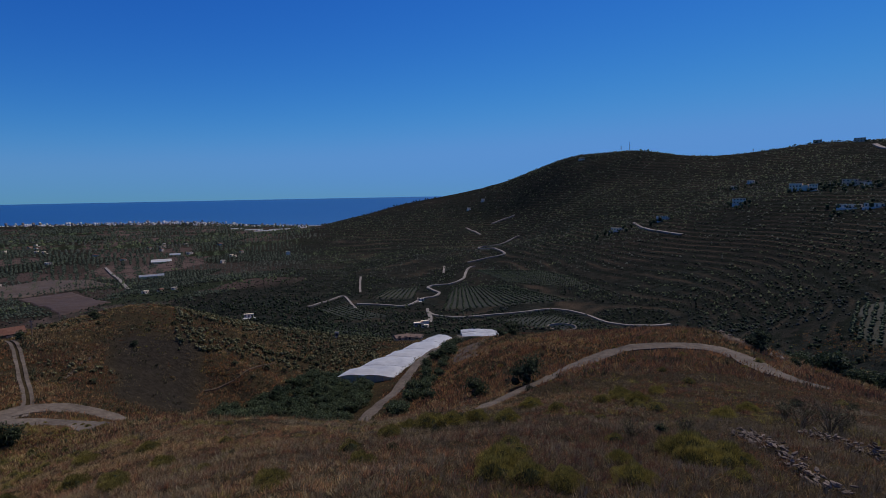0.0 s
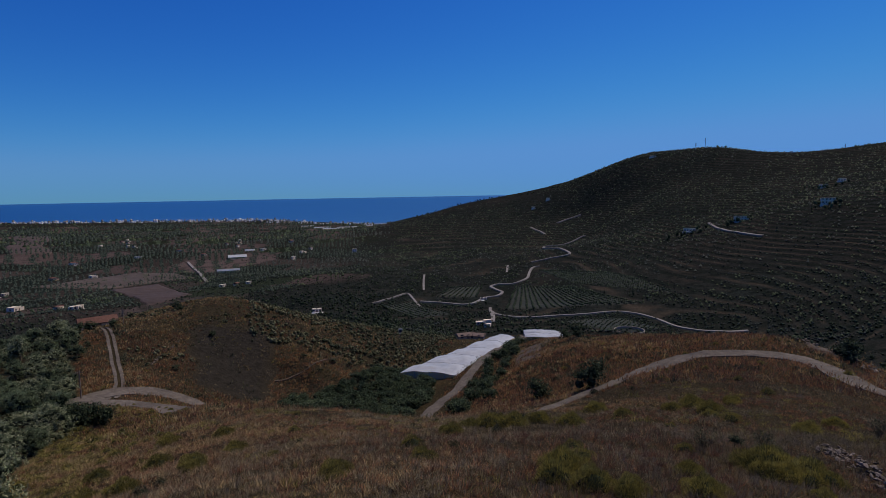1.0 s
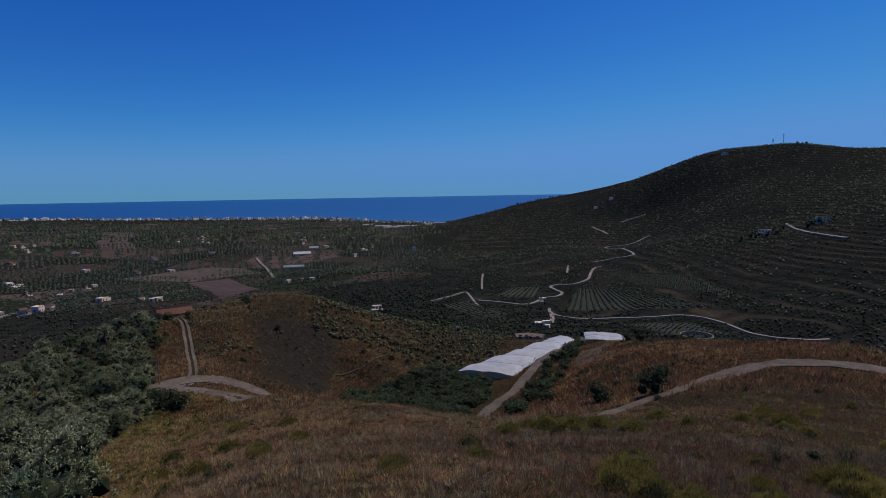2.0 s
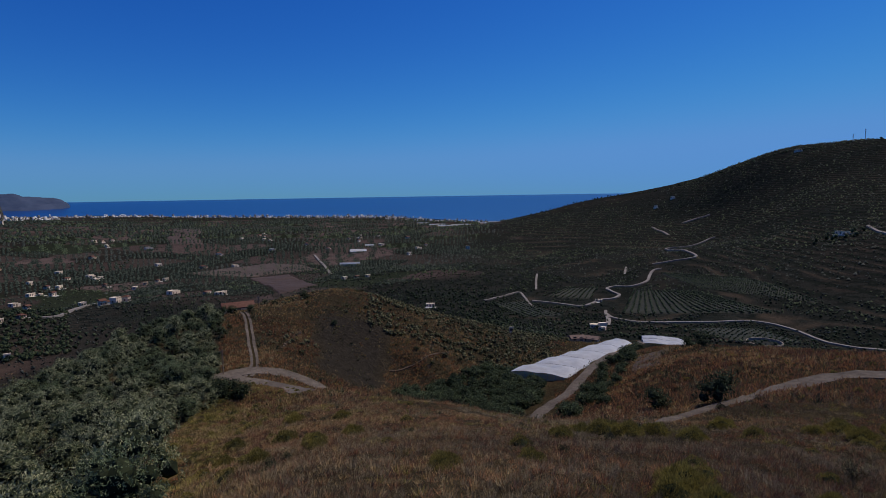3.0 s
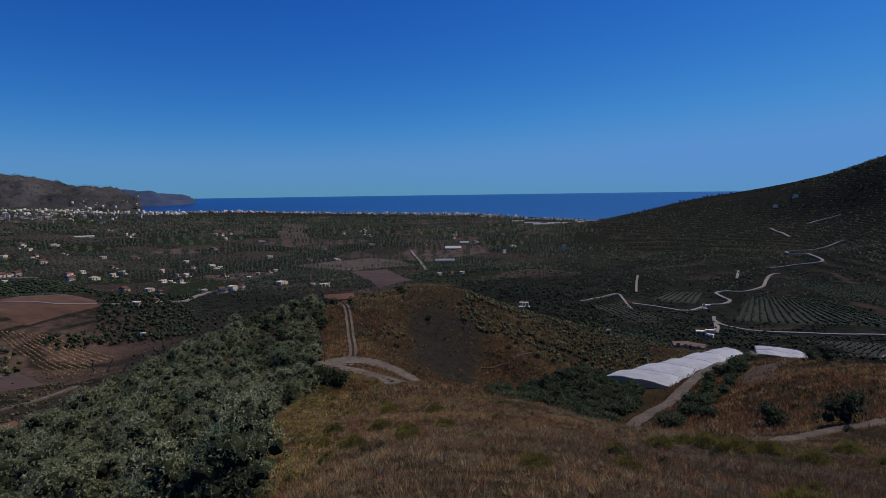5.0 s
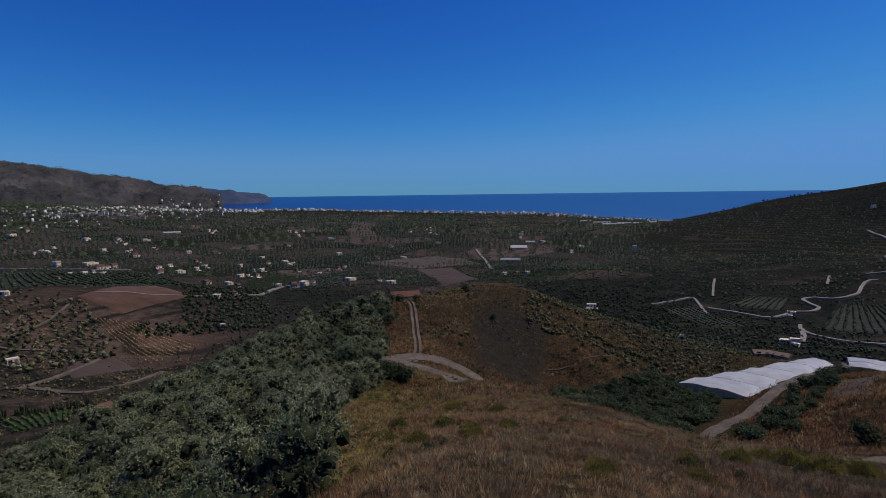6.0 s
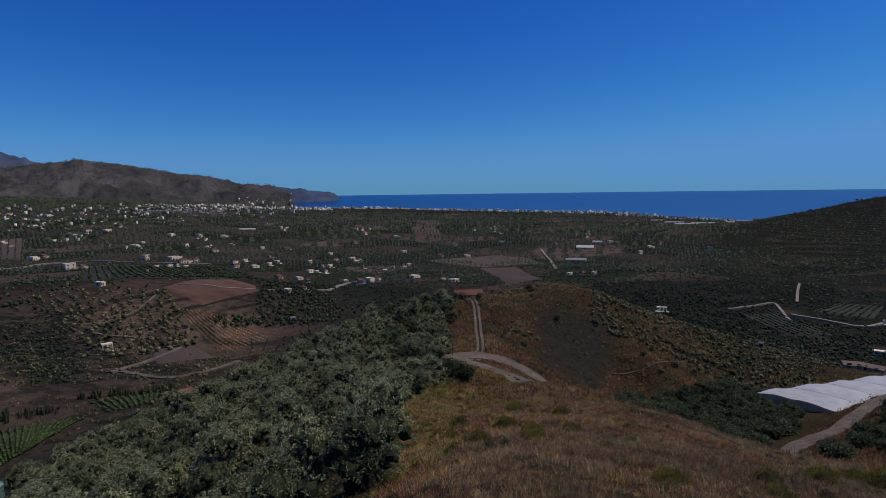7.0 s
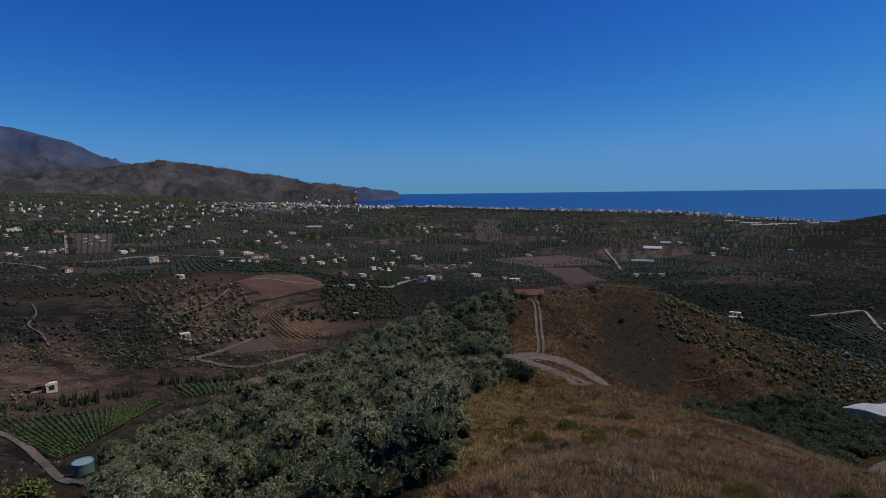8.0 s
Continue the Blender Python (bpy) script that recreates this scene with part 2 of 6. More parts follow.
# ---- the shape of the land ----
# Crest and valley lines: bearing from the hilltop (degrees to the left), distance, and height against the eye.
LAND = {
    "hilltop": [(-50, 17, -8), (-25, 18, -9), (0, 18, -9.6), (25, 18, -9.9), (45, 18, -10.5), (60, 20, -13.5), (78, 20, -15), (100, 20, -15)],
    "hilltop_back": [(-90, 30, -9), (-140, 40, -8), (180, 40, -7), (140, 40, -12), (115, 40, -20), (0, 3, -7.2), (120, 3, -7.4), (-120, 3, -7.2)],
    "front_brow": [(45, 62, -25), (38.5, 80, -29.6), (33, 75, -27), (25, 60, -23), (17.5, 52, -21.6), (8.7, 50, -21.8), (-2.4, 55, -22.6), (-11.8, 62, -21.3)],
    "gully_floor": [(11, 104, -44.1), (23, 112, -44.3), (23, 135, -46.5), (14, 150, -49.6), (5, 120, -44.4), (1.8, 155, -46.8), (-0.7, 182, -50.1), (8, 165, -50.5), (2, 185, -51.5), (17, 90, -43.5), (26, 98, -41)],
    "spur": [(-5, 90, -29.1), (-3, 120, -35.3), (-3, 150, -41), (-8, 130, -34.1), (-15, 115, -29.3), (-22, 100, -24.4), (-27.6, 92, -22.1), (-33, 85, -23.4), (-39.3, 75, -22.8), (-48, 65, -21)],
    "bend_road": [(-15, 75, -23.4), (-19.5, 80, -22), (-23.7, 80, -21.6), (-28.7, 72, -20.1), (-35.4, 60, -18.7), (-45, 50, -16.5)],
    "side_valley": [(-5, 200, -52.5), (-15, 190, -61), (-27, 180, -62), (-38, 150, -54), (-50, 120, -40), (5, 230, -62)],
    "knoll_crest": [(43, 158, -32.5), (39.5, 168, -32.4), (34, 180, -32.4), (30, 185, -31.3), (25.3, 190, -36.2), (20, 200, -44), (13.7, 215, -53.2)],
    "knoll_foot": [(39, 150, -31.6), (39, 130, -33.4), (38.7, 115, -34.1), (41, 106, -33), (35, 108, -35.5), (33, 92, -32.9), (27, 90, -34), (27, 118, -42.9), (21, 140, -43.3), (31, 125, -38.5)],
    "behind_knoll": [(42, 230, -54), (35, 260, -64), (25, 280, -68), (15, 290, -71), (50, 240, -58)],
    "valley_floor": [(-12.4, 265, -66.6), (-21, 300, -72.6), (-10.4, 330, -72), (-0.7, 330, -76.2), (5.9, 390, -80.1), (8.8, 480, -79.5), (1.2, 450, -79.3), (-2.6, 530, -78.3), (16, 500, -75.6), (24, 420, -75), (16, 900, -82.1), (30, 420, -76)],
    "right_slope": [(-39.5, 190, -48.4), (-38, 250, -48.6), (-30, 330, -66.5), (-38, 330, -48.7), (-15, 550, -61.7), (-22, 480, -58.1), (-30, 480, -49.6), (-38, 480, -32.7), (-50, 400, -25)],
    "villa_shelf": [(-3.9, 750, -74.9), (-7.7, 850, -72.9), (-2.7, 1000, -62.9), (-7.2, 1050, -42.2), (-17.8, 650, -43.2), (-22, 650, -31.8), (-28.6, 620, -15.2), (-33.5, 660, -2.3), (-36.8, 680, 1.2), (4, 1000, -68), (-14, 850, -23.7), (-25, 900, 17.3)],
    "sea_ridge": [(11.5, 1450, -68.4), (8, 1400, -46.4), (3.2, 1350, -16.5), (-2.7, 1300, 2.3), (-8.1, 1200, 33.5), (-12.7, 1120, 62.6), (-15.4, 1100, 64.4), (-18.9, 1080, 75.5), (-23.3, 1150, 62.3), (-29.9, 1150, 64.3), (-34.1, 1100, 73.1), (-38.9, 1050, 67.9), (-55, 1000, 60)],
    "behind_ridge": [(-50, 2000, -20), (-20, 2000, -30), (0, 1900, -60), (12, 1650, -90), (-50, 4000, -120), (-90, 2500, -60), (-90, 900, 20), (-90, 250, -35)],
    "tree_flank": [(45, 150, -31.5), (51, 140, -34), (58, 120, -35.5), (64, 105, -35.3), (70, 92, -35), (76, 85, -35), (82.6, 78, -36), (92, 70, -36), (58, 60, -24), (75, 45, -23), (50, 60, -23.5), (45, 90, -29), (88, 45, -23)],
    "left_valley": [(57, 190, -57), (66, 140, -49), (84.2, 108, -47), (90, 110, -45.5), (88.9, 140, -48.5), (81.5, 145, -49.6), (76.8, 155, -51.3), (71.7, 160, -53.2), (100, 110, -40)],
    "red_hill": [(75, 200, -57), (66, 200, -60.4), (59, 240, -64.8), (52, 300, -69), (79.5, 400, -59.1), (76.2, 400, -55.5), (70, 410, -58.4), (63.6, 400, -59.8), (60.7, 370, -63.9), (67, 350, -63.6), (86, 330, -55.8), (86, 230, -52.7), (92, 160, -47.1), (105, 300, -45)],
    "far_plain": [(77, 650, -68.3), (71.6, 700, -69.9), (57, 500, -81.9), (50, 500, -81), (39, 520, -82.4), (35.5, 800, -88.3), (33, 600, -86.5), (28, 850, -84.8), (44, 1200, -75.5), (57, 1000, -76.9), (70, 1000, -62.9), (85, 1000, -59.4), (100, 700, -50), (62, 600, -79)],
    "town_shelf": [(69, 1700, -35.6), (62, 2000, -45.4), (57, 2200, -57.6), (84.5, 1700, -20.8), (78, 1700, -32.6), (100, 1600, 0)],
    "shore": [(14, 1650, -83), (23, 2100, -85), (36, 2420, -85), (47, 3100, -84), (51, 3500, -84), (14, 1850, -100), (23, 2500, -104), (36, 2900, -106), (47, 3700, -108), (30, 1600, -82), (20, 1300, -81), (15, 1450, -81), (40, 1700, -80), (0, 2400, -112), (0, 4700, -150), (30, 4700, -150), (47, 4700, -150)],
    "east_mountains": [(90, 3000, 20), (80, 2600, 10), (70, 2400, -20), (62, 2600, -50), (60, 3300, -70), (56, 3300, -80), (53, 3700, -95), (54, 4700, -150), (75, 4700, -50), (95, 4700, 0), (110, 3300, 0)],
}


# Far ranges: distance, width, and the rise of the skyline in degrees along the bearings.
RANGES = [
    (2850, 0.28, [58, 60, 62, 66.5, 71.7, 76, 79, 84, 90, 110], [-0.3, 0.5, 0.85, 1.8, 2.7, 3.25, 2.8, 2.0, 1.6, 1.0]),
    (3750, 0.2, [72, 76, 79, 81.2, 83.3, 87, 92, 110], [1.0, 2.0, 2.9, 3.6, 4.8, 5.7, 6.4, 6.0]),
    (4250, 0.1, [52.4, 53, 53.4, 54.2, 56.8, 60, 64, 70], [-1.5, -0.9, -0.35, 0.2, 0.5, 0.85, 1.0, 0.5]),
]


def plan(bearing, distance):
    a = np.radians(bearing)
    return -np.sin(a) * distance, np.cos(a) * distance


def _thin_plate(p, q):
    r2 = ((p[:, None, :] - q[None, :, :]) ** 2).sum(2)
    return 0.5 * r2 * np.log(r2 + 1e-12)


def _polar(x, y):
    d = np.hypot(x, y)
    a = np.arctan2(-x, y)
    return np.stack([a, np.log(d + 6.0)], 1), d


_pts = np.array([p for line in LAND.values() for p in line])
_extra = _pts[np.abs(_pts[:, 0]) > 85].copy()
_extra[:, 0] -= np.sign(_extra[:, 0]) * 360
_pts = np.vstack([_pts, _extra])
_ctrl = np.stack([np.radians(_pts[:, 0]), np.log(_pts[:, 1] + 6.0)], 1)
_k = _thin_plate(_ctrl, _ctrl) + np.eye(len(_ctrl)) * 2e-4
_pm = np.hstack([np.ones((len(_ctrl), 1)), _ctrl])
_sys = np.block([[_k, _pm], [_pm.T, np.zeros((3, 3))]])
_w = np.linalg.solve(_sys, np.concatenate([_pts[:, 2] / (_pts[:, 1] + 15.0), np.zeros(3)]))


def waves(x, y, size, seed, octaves=4):
    """Smooth value noise, -1 to 1, with features of that size."""
    out, amp, total = np.zeros_like(x), 1.0, 0.0
    for o in range(octaves):
        f = 2.0 ** o / size
        u, v = x * f + seed * 17.3 + o * 5.1, y * f - seed * 9.7 + o * 3.3
        iu, iv = np.floor(u), np.floor(v)
        fu, fv = u - iu, v - iv
        fu, fv = fu * fu * (3 - 2 * fu), fv * fv * (3 - 2 * fv)

        def rnd(a, b):
            h = np.sin(a * 127.1 + b * 311.7 + seed * 74.7) * 43758.5453
            return 2 * (h - np.floor(h)) - 1

        n = (rnd(iu, iv) * (1 - fu) + rnd(iu + 1, iv) * fu) * (1 - fv) + (rnd(iu, iv + 1) * (1 - fu) + rnd(iu + 1, iv + 1) * fu) * fv
        out, total, amp = out + amp * n, total + amp, amp * 0.5
    return out / total


def land(x, y):
    """The ground's height."""
    x, y = np.atleast_1d(np.asarray(x, float)), np.atleast_1d(np.asarray(y, float))
    out = np.empty_like(x)
    for i in range(0, len(x), 20000):
        xs, ys = x[i:i + 20000], y[i:i + 20000]
        p, d = _polar(xs, ys)
        k = _thin_plate(p, _ctrl)
        z = (k @ _w[:-3] + _w[-3] + p @ _w[-2:]) * (d + 15.0)
        hub = np.clip((d - 1) / 10, 0, 1)
        hub = hub * hub * (3 - 2 * hub)
        z = z * hub - 7.3 * (1 - hub)
        z += waves(xs, ys, 14, 1) * np.clip(d / 60, 0.15, 0.5)
        z += waves(xs, ys, 2.1, 4, 2) * 0.24 * np.clip((230 - d) / 60, 0, 1) * np.clip(d / 20, 0.3, 1)
        z += waves(xs, ys, 90, 2) * np.clip((d - 150) / 80, 0, 3.0)
        a = np.degrees(np.arctan2(-xs, ys))
        for dist, width, bearings, rises in RANGES:
            top = d * np.tan(np.radians(np.interp(a, bearings, rises)))
            gully = ((1 - np.abs(waves(xs, ys, dist * 0.05, 3, 5)) * 2.4) * 0.013 + (0.4 - np.abs(waves(xs, ys, dist * 0.016, 13, 3)) * 1.6) * 0.008) * dist * np.clip(width / 0.2, 0.3, 1)
            slope = np.abs(np.log(d / dist)) / width
            foot = np.clip(1 - slope, 0, 1)
            crest = -95 + (top + 95) * foot ** 0.8 + gully * np.clip(foot * 3, 0, 1) * np.clip((1 - foot) * 6, 0, 1)
            inside = (a > bearings[0]) & (a < bearings[-1]) & (foot > 0)
            z = np.where(inside, np.maximum(z, crest), z)
        out[i:i + 20000] = z
    return out + EYE


def at(bearing, distance):
    x, y = plan(bearing, distance)
    return float(x), float(y), float(land(x, y)[0])


# ---- making things ----
def mesh(name, verts, faces, mats, smooth=False):
    me = bpy.data.meshes.new(name)
    me.from_pydata([tuple(v) for v in verts] if not isinstance(verts, np.ndarray) else verts.tolist(), [], faces if isinstance(faces, list) else faces.tolist())
    for m in mats if isinstance(mats, (list, tuple)) else [mats]:
        me.materials.append(m)
    if smooth:
        me.polygons.foreach_set("use_smooth", [True] * len(me.polygons))
    me.update()
    return me


def thing(name, x=0.0, y=0.0, z=0.0, turn=0.0, data=None, label="", category="", group="", kind=""):
    ob = new(name, data)
    ob.matrix_world = pose(x, y, z, 0, 0, turn)
    return tagged(ob, label, category, group, kind)


def part(name, data, parent, label="", m=None):
    ob = new(name, data)
    ob.parent = parent
    if m is not None:
        ob.matrix_basis = m
    return tagged(ob, label)


def hull(bm, name, mats, smooth=False):
    """A bmesh turned into mesh data."""
    me = bpy.data.meshes.new(name)
    bm.to_mesh(me)
    bm.free()
    for m in mats if isinstance(mats, (list, tuple)) else [mats]:
        me.materials.append(m)
    if smooth:
        me.polygons.foreach_set("use_smooth", [True] * len(me.polygons))
    return me


# ---- the ground ----
def burnt_patch(a, d, x, y):
    """The dark burnt ground on the flank of the knoll."""
    wide = np.interp(d, [112, 122, 140, 156, 165], [1.2, 3.0, 4.2, 3.6, 1.0])
    mid = np.interp(d, [118, 150], [29.6, 28.3])
    return np.clip(2.2 - np.abs(a - mid) / wide * 1.8 + 0.5 * waves(x, y, 9, 16), 0, 1) * np.clip((d - 114) / 8, 0, 1) * np.clip((162 - d) / 8, 0, 1)


def cover(x, y, d, a):
    """How much dry grass, green scrub, red soil and terracing covers the ground there."""
    n1, n2, n3 = waves(x, y, 30, 5), waves(x, y, 160, 6), waves(x, y, 60, 7)
    reach = np.interp(a, [-60, -40, -30, -20, -8, -2, 6, 44, 60, 72, 95], [80, 85, 105, 125, 150, 195, 235, 235, 165, 130, 100])
    near = np.clip((reach - d) / 25, 0, 1)
    dry = np.clip(0.02 + 0.2 * n1 + 0.15 * n3 + 0.9 * near, 0, 1)
    green = np.clip(0.75 + 0.7 * n2 + 0.3 * n1 - 1.0 * near, 0, 1)
    # the burnt patch and the scrubby flank of the knoll
    burnt = burnt_patch(a, d, x, y)
    dry = np.clip(dry - 0.7 * burnt, 0, 1)
    green = np.clip(green + 0.7 * np.exp(-((a - 13) / 6) ** 2 - ((d - 205) / 30) ** 2), 0, 1)
    red = np.clip(0.3 * n1 + 0.4 * n3 - 0.1, 0, 1)
    plain = np.clip((a - 12) / 8, 0, 1) * np.clip((d - 380) / 150, 0, 1)
    dry, green = np.clip(dry + 0.24 * plain, 0, 1), green * (1 - 0.3 * plain)
    hill = np.exp(-((a - 72) / 14) ** 2 - ((d - 310) / 110) ** 2)
    red = np.clip(red + 0.95 * hill, 0, 1)
    green = np.clip(green - 0.55 * hill, 0, 1)
    fair = np.exp(-((a - 64.5) / 4.5) ** 2 - ((d - 275) / 60) ** 2)
    dry = np.clip(dry + 0.6 * fair, 0, 1)
    red, green = np.clip(red * (1 - 0.3 * fair) + 0.3 * fair, 0, 1), green * (1 - fair)
    bench = np.exp(-((a - 89) / 8) ** 2 - ((d - 205) / 65) ** 2)
    red = np.clip(red + 0.75 * bench, 0, 1)
    green = np.clip(green - 0.5 * bench, 0, 1)
    foot = np.exp(-((a - 82) / 14) ** 2 - ((d - 165) / 38) ** 2)
    green, dry, red = green * (1 - 0.65 * foot), np.clip(dry + 0.3 * foot, 0, 1), np.clip(red + 0.25 * foot, 0, 1)
    hollow = np.exp(-((a - 79.5) / 2.8) ** 2 - ((d - 255) / 65) ** 2)
    green, red, dry = np.clip(green + hollow, 0, 1), red * (1 - 0.7 * hollow), dry * (1 - 0.6 * hollow)
    steps = np.clip((a + 45) / 5, 0, 1) * np.clip((14 - a) / 4, 0, 1) * np.clip((d - 190) / 60, 0, 1) * np.clip((1250 - d) / 150, 0, 1)
    steps = np.maximum(steps, 0.8 * np.clip((a - 56) / 6, 0, 1) * np.clip((d - 165) / 40, 0, 1) * np.clip((430 - d) / 60, 0, 1))
    return dry, green, red, steps


def level_of(x, y, z):
    """Which terrace a place stands on, as a running count up the slope."""
    return (z + 2.2 * waves(x, y, 120, 15)) / 2.9


# Parcels of the plain: what grows there, the soil's colour, the trees' spacing and width.
PARCELS = [("olive", (0.12, 0.085, 0.073), 5.8, 2.1), ("orchard", (0.03, 0.03, 0.025), 3.4, 2.3), ("orchard", (0.044, 0.04, 0.032), 3.9, 2.3), ("young", (0.1, 0.076, 0.064), 4.6, 1.3),
           ("fallow", (0.15, 0.108, 0.095), 17.0, 1.8), ("scrub", (0.05, 0.044, 0.036), 4.8, 1.9), ("wood", (0.026, 0.028, 0.023), 3.2, 2.6), ("olive", (0.092, 0.071, 0.06), 6.2, 2.2), ("crop", (0.034, 0.043, 0.026), 12.0, 1.6), ("wood", (0.03, 0.031, 0.026), 3.6, 2.4)]
CELL = 66.0


def parcel_at(x, y):
    """The parcel's seed cell, its kind, and how near its border is."""
    u, v = x / CELL + 0.25 * waves(x, y, 300, 23), y / CELL + 0.25 * waves(x, y, 300, 24)
    best, second = np.full(len(x), 9e9), np.full(len(x), 9e9)
    cell = np.zeros((len(x), 2))
    iu, iv = np.floor(u), np.floor(v)
    for i in (-1, 0, 1):
        for j in (-1, 0, 1):
            p, q = iu + i, iv + j
            h1, h2 = np.sin(p * 12.9 + q * 78.2) * 4375.85, np.sin(p * 39.3 + q * 11.1) * 2375.4
            du, dv = p + 0.15 + 0.7 * (h1 - np.floor(h1)) - u, q + 0.15 + 0.7 * (h2 - np.floor(h2)) - v
            d = np.maximum(np.abs(du), np.abs(dv)) + 0.3 * np.hypot(du, dv)
            near = d < best
            second = np.where(near, best, np.minimum(second, d))
            best = np.where(near, d, best)
            cell[near] = np.stack([p, q], 1)[near]
    h = np.sin(cell[:, 0] * 91.7 + cell[:, 1] * 47.3) * 9137.2
    return cell, ((h - np.floor(h)) * len(PARCELS)).astype(int) % len(PARCELS), second - best


def farmed(a, d):
    """Where the plain's parcels lie."""
    start = np.interp(a, [8, 14, 30, 45, 60, 78, 98], [600, 480, 400, 400, 450, 470, 450])
    return np.clip((a - 9) / 12, 0, 1) * np.clip((d - start) / 60, 0, 1) * np.clip((2150 - d) / 200, 0, 1)


def build_ground():
    az = np.concatenate([np.arange(-62, 104, 0.33), np.linspace(104, 298, 60)[:-1]])
    ds = np.concatenate([[1.0, 4.0, 8.0], np.geomspace(11, 4950, 460)])
    A, D = np.meshgrid(az, ds)
    x, y = plan(A.ravel(), D.ravel())
    z = land(x, y)
    n, m = len(az), len(ds)
    i = np.arange(n * (m - 1)).reshape(m - 1, n)
    j = np.roll(i, -1, axis=1)
    quads = np.stack([i, i + n, j + n, j], -1).reshape(-1, 4)[:, ::-1]
    verts = np.stack([x, y, z], 1)
    verts = np.vstack([verts, [[0, 0, float(land(0, 0)[0])]]])
    faces = quads.tolist() + [[len(verts) - 1, (k + 1) % n, k] for k in range(n)]
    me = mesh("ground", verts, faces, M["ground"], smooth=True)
    me.validate()
    a = np.append(A.ravel(), 0)
    r, g, b, st = cover(verts[:, 0], verts[:, 1], np.append(D.ravel(), 0), a)
    col = me.color_attributes.new("cover", "FLOAT_COLOR", "POINT")
    col.data.foreach_set("color", np.stack([r, g, b, st], 1).astype(np.float32).ravel())
    # far high slopes take the hazy rock colour as distance grows
    stony = me.attributes.new("hazy_rock", "FLOAT", "POINT")
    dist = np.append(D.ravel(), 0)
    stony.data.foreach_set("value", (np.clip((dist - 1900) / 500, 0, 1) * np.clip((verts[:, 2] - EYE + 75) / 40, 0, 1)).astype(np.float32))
    # the painted haze sets in beyond 3150 m
    blue = me.attributes.new("far_haze", "FLOAT", "POINT")
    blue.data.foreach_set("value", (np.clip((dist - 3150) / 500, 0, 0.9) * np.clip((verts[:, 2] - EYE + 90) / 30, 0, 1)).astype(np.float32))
    xs, ys = verts[:, 0], verts[:, 1]
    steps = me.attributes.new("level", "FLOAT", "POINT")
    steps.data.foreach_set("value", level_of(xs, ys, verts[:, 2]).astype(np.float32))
    cell, kind, _ = parcel_at(xs, ys)
    tone = np.sin(cell[:, 0] * 17.1 + cell[:, 1] * 5.3)[:, None] * 0.22 + 1.0
    soil = np.array([p[1] for p in PARCELS])[kind] * tone * 0.68
    paint = me.color_attributes.new("parcel", "FLOAT_COLOR", "POINT")
    paint.data.foreach_set("color", np.concatenate([soil, np.ones((len(xs), 1))], 1).astype(np.float32).ravel())
    share = me.attributes.new("farmed", "FLOAT", "POINT")
    share.data.foreach_set("value", (farmed(a, dist) * 0.9).astype(np.float32))
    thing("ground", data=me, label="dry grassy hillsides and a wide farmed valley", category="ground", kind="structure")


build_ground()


def build_sea():
    m = bpy.data.materials.new("sea_water")
    m.use_nodes = True
    n, l = m.node_tree.nodes, m.node_tree.links
    b = n["Principled BSDF"]
    b.inputs["Base Color"].default_value = (0.006, 0.046, 0.175, 1)
    b.inputs["Roughness"].default_value = 0.28
    b.inputs["IOR"].default_value = 1.33
    t, bn = n.new("ShaderNodeTexNoise"), n.new("ShaderNodeBump")
    t.inputs["Scale"].default_value, t.inputs["Detail"].default_value = 0.05, 5
    bn.inputs["Strength"].default_value, bn.inputs["Distance"].default_value = 0.1, 1.0
    l.new(t.outputs["Fac"], bn.inputs["Height"])
    l.new(bn.outputs["Normal"], b.inputs["Normal"])
    az, ds = np.arange(-20, 66, 1.0), np.linspace(0, 1, 60)
    A, D = np.meshgrid(az, ds)
    shore = np.interp(A.ravel(), [-20, 14, 23, 36, 47, 51, 66], [1600, 1660, 2100, 2420, 3100, 3300, 3400])
    D = 0.985 * shore + D.ravel() * (4960 - 0.985 * shore)
    x, y = plan(A.ravel(), D)
    # the round earth: sight meets the water ever flatter out to the horizon
    s = np.clip((D - shore) / (4960 - shore), 0, 1)
    z = EYE - D * (0.0024 + (86.5 / shore - 0.0024) * (1 - s) ** 1.7)
    n_, m_ = len(az), len(ds)
    faces = [[r * n_ + c + 1, (r + 1) * n_ + c + 1, (r + 1) * n_ + c, r * n_ + c] for r in range(m_ - 1) for c in range(n_ - 1)]
    thing("water", data=mesh("water", np.stack([x, y, z], 1), faces, m, smooth=True), label="deep blue calm sea out to the horizon", category="sea", kind="structure")


build_sea()


def curve_through(pts, step):
    """Points a step apart on a smooth line through pts, each a bearing and a distance."""
    p = np.array([plan(a, d) for a, d in pts])
    p = np.vstack([2 * p[0] - p[1], p, 2 * p[-1] - p[-2]])
    out = []
    for i in range(1, len(p) - 2):
        a, b, c, e = p[i - 1:i + 3]
        k = max(2, int(np.linalg.norm(c - b) / step))
        for t in np.arange(k) / k:
            out.append(0.5 * (2 * b + (c - a) * t + (2 * a - 5 * b + 4 * c - e) * t * t + (3 * b - a - 3 * c + e) * t ** 3))
    out.append(p[-2])
    return np.array(out)


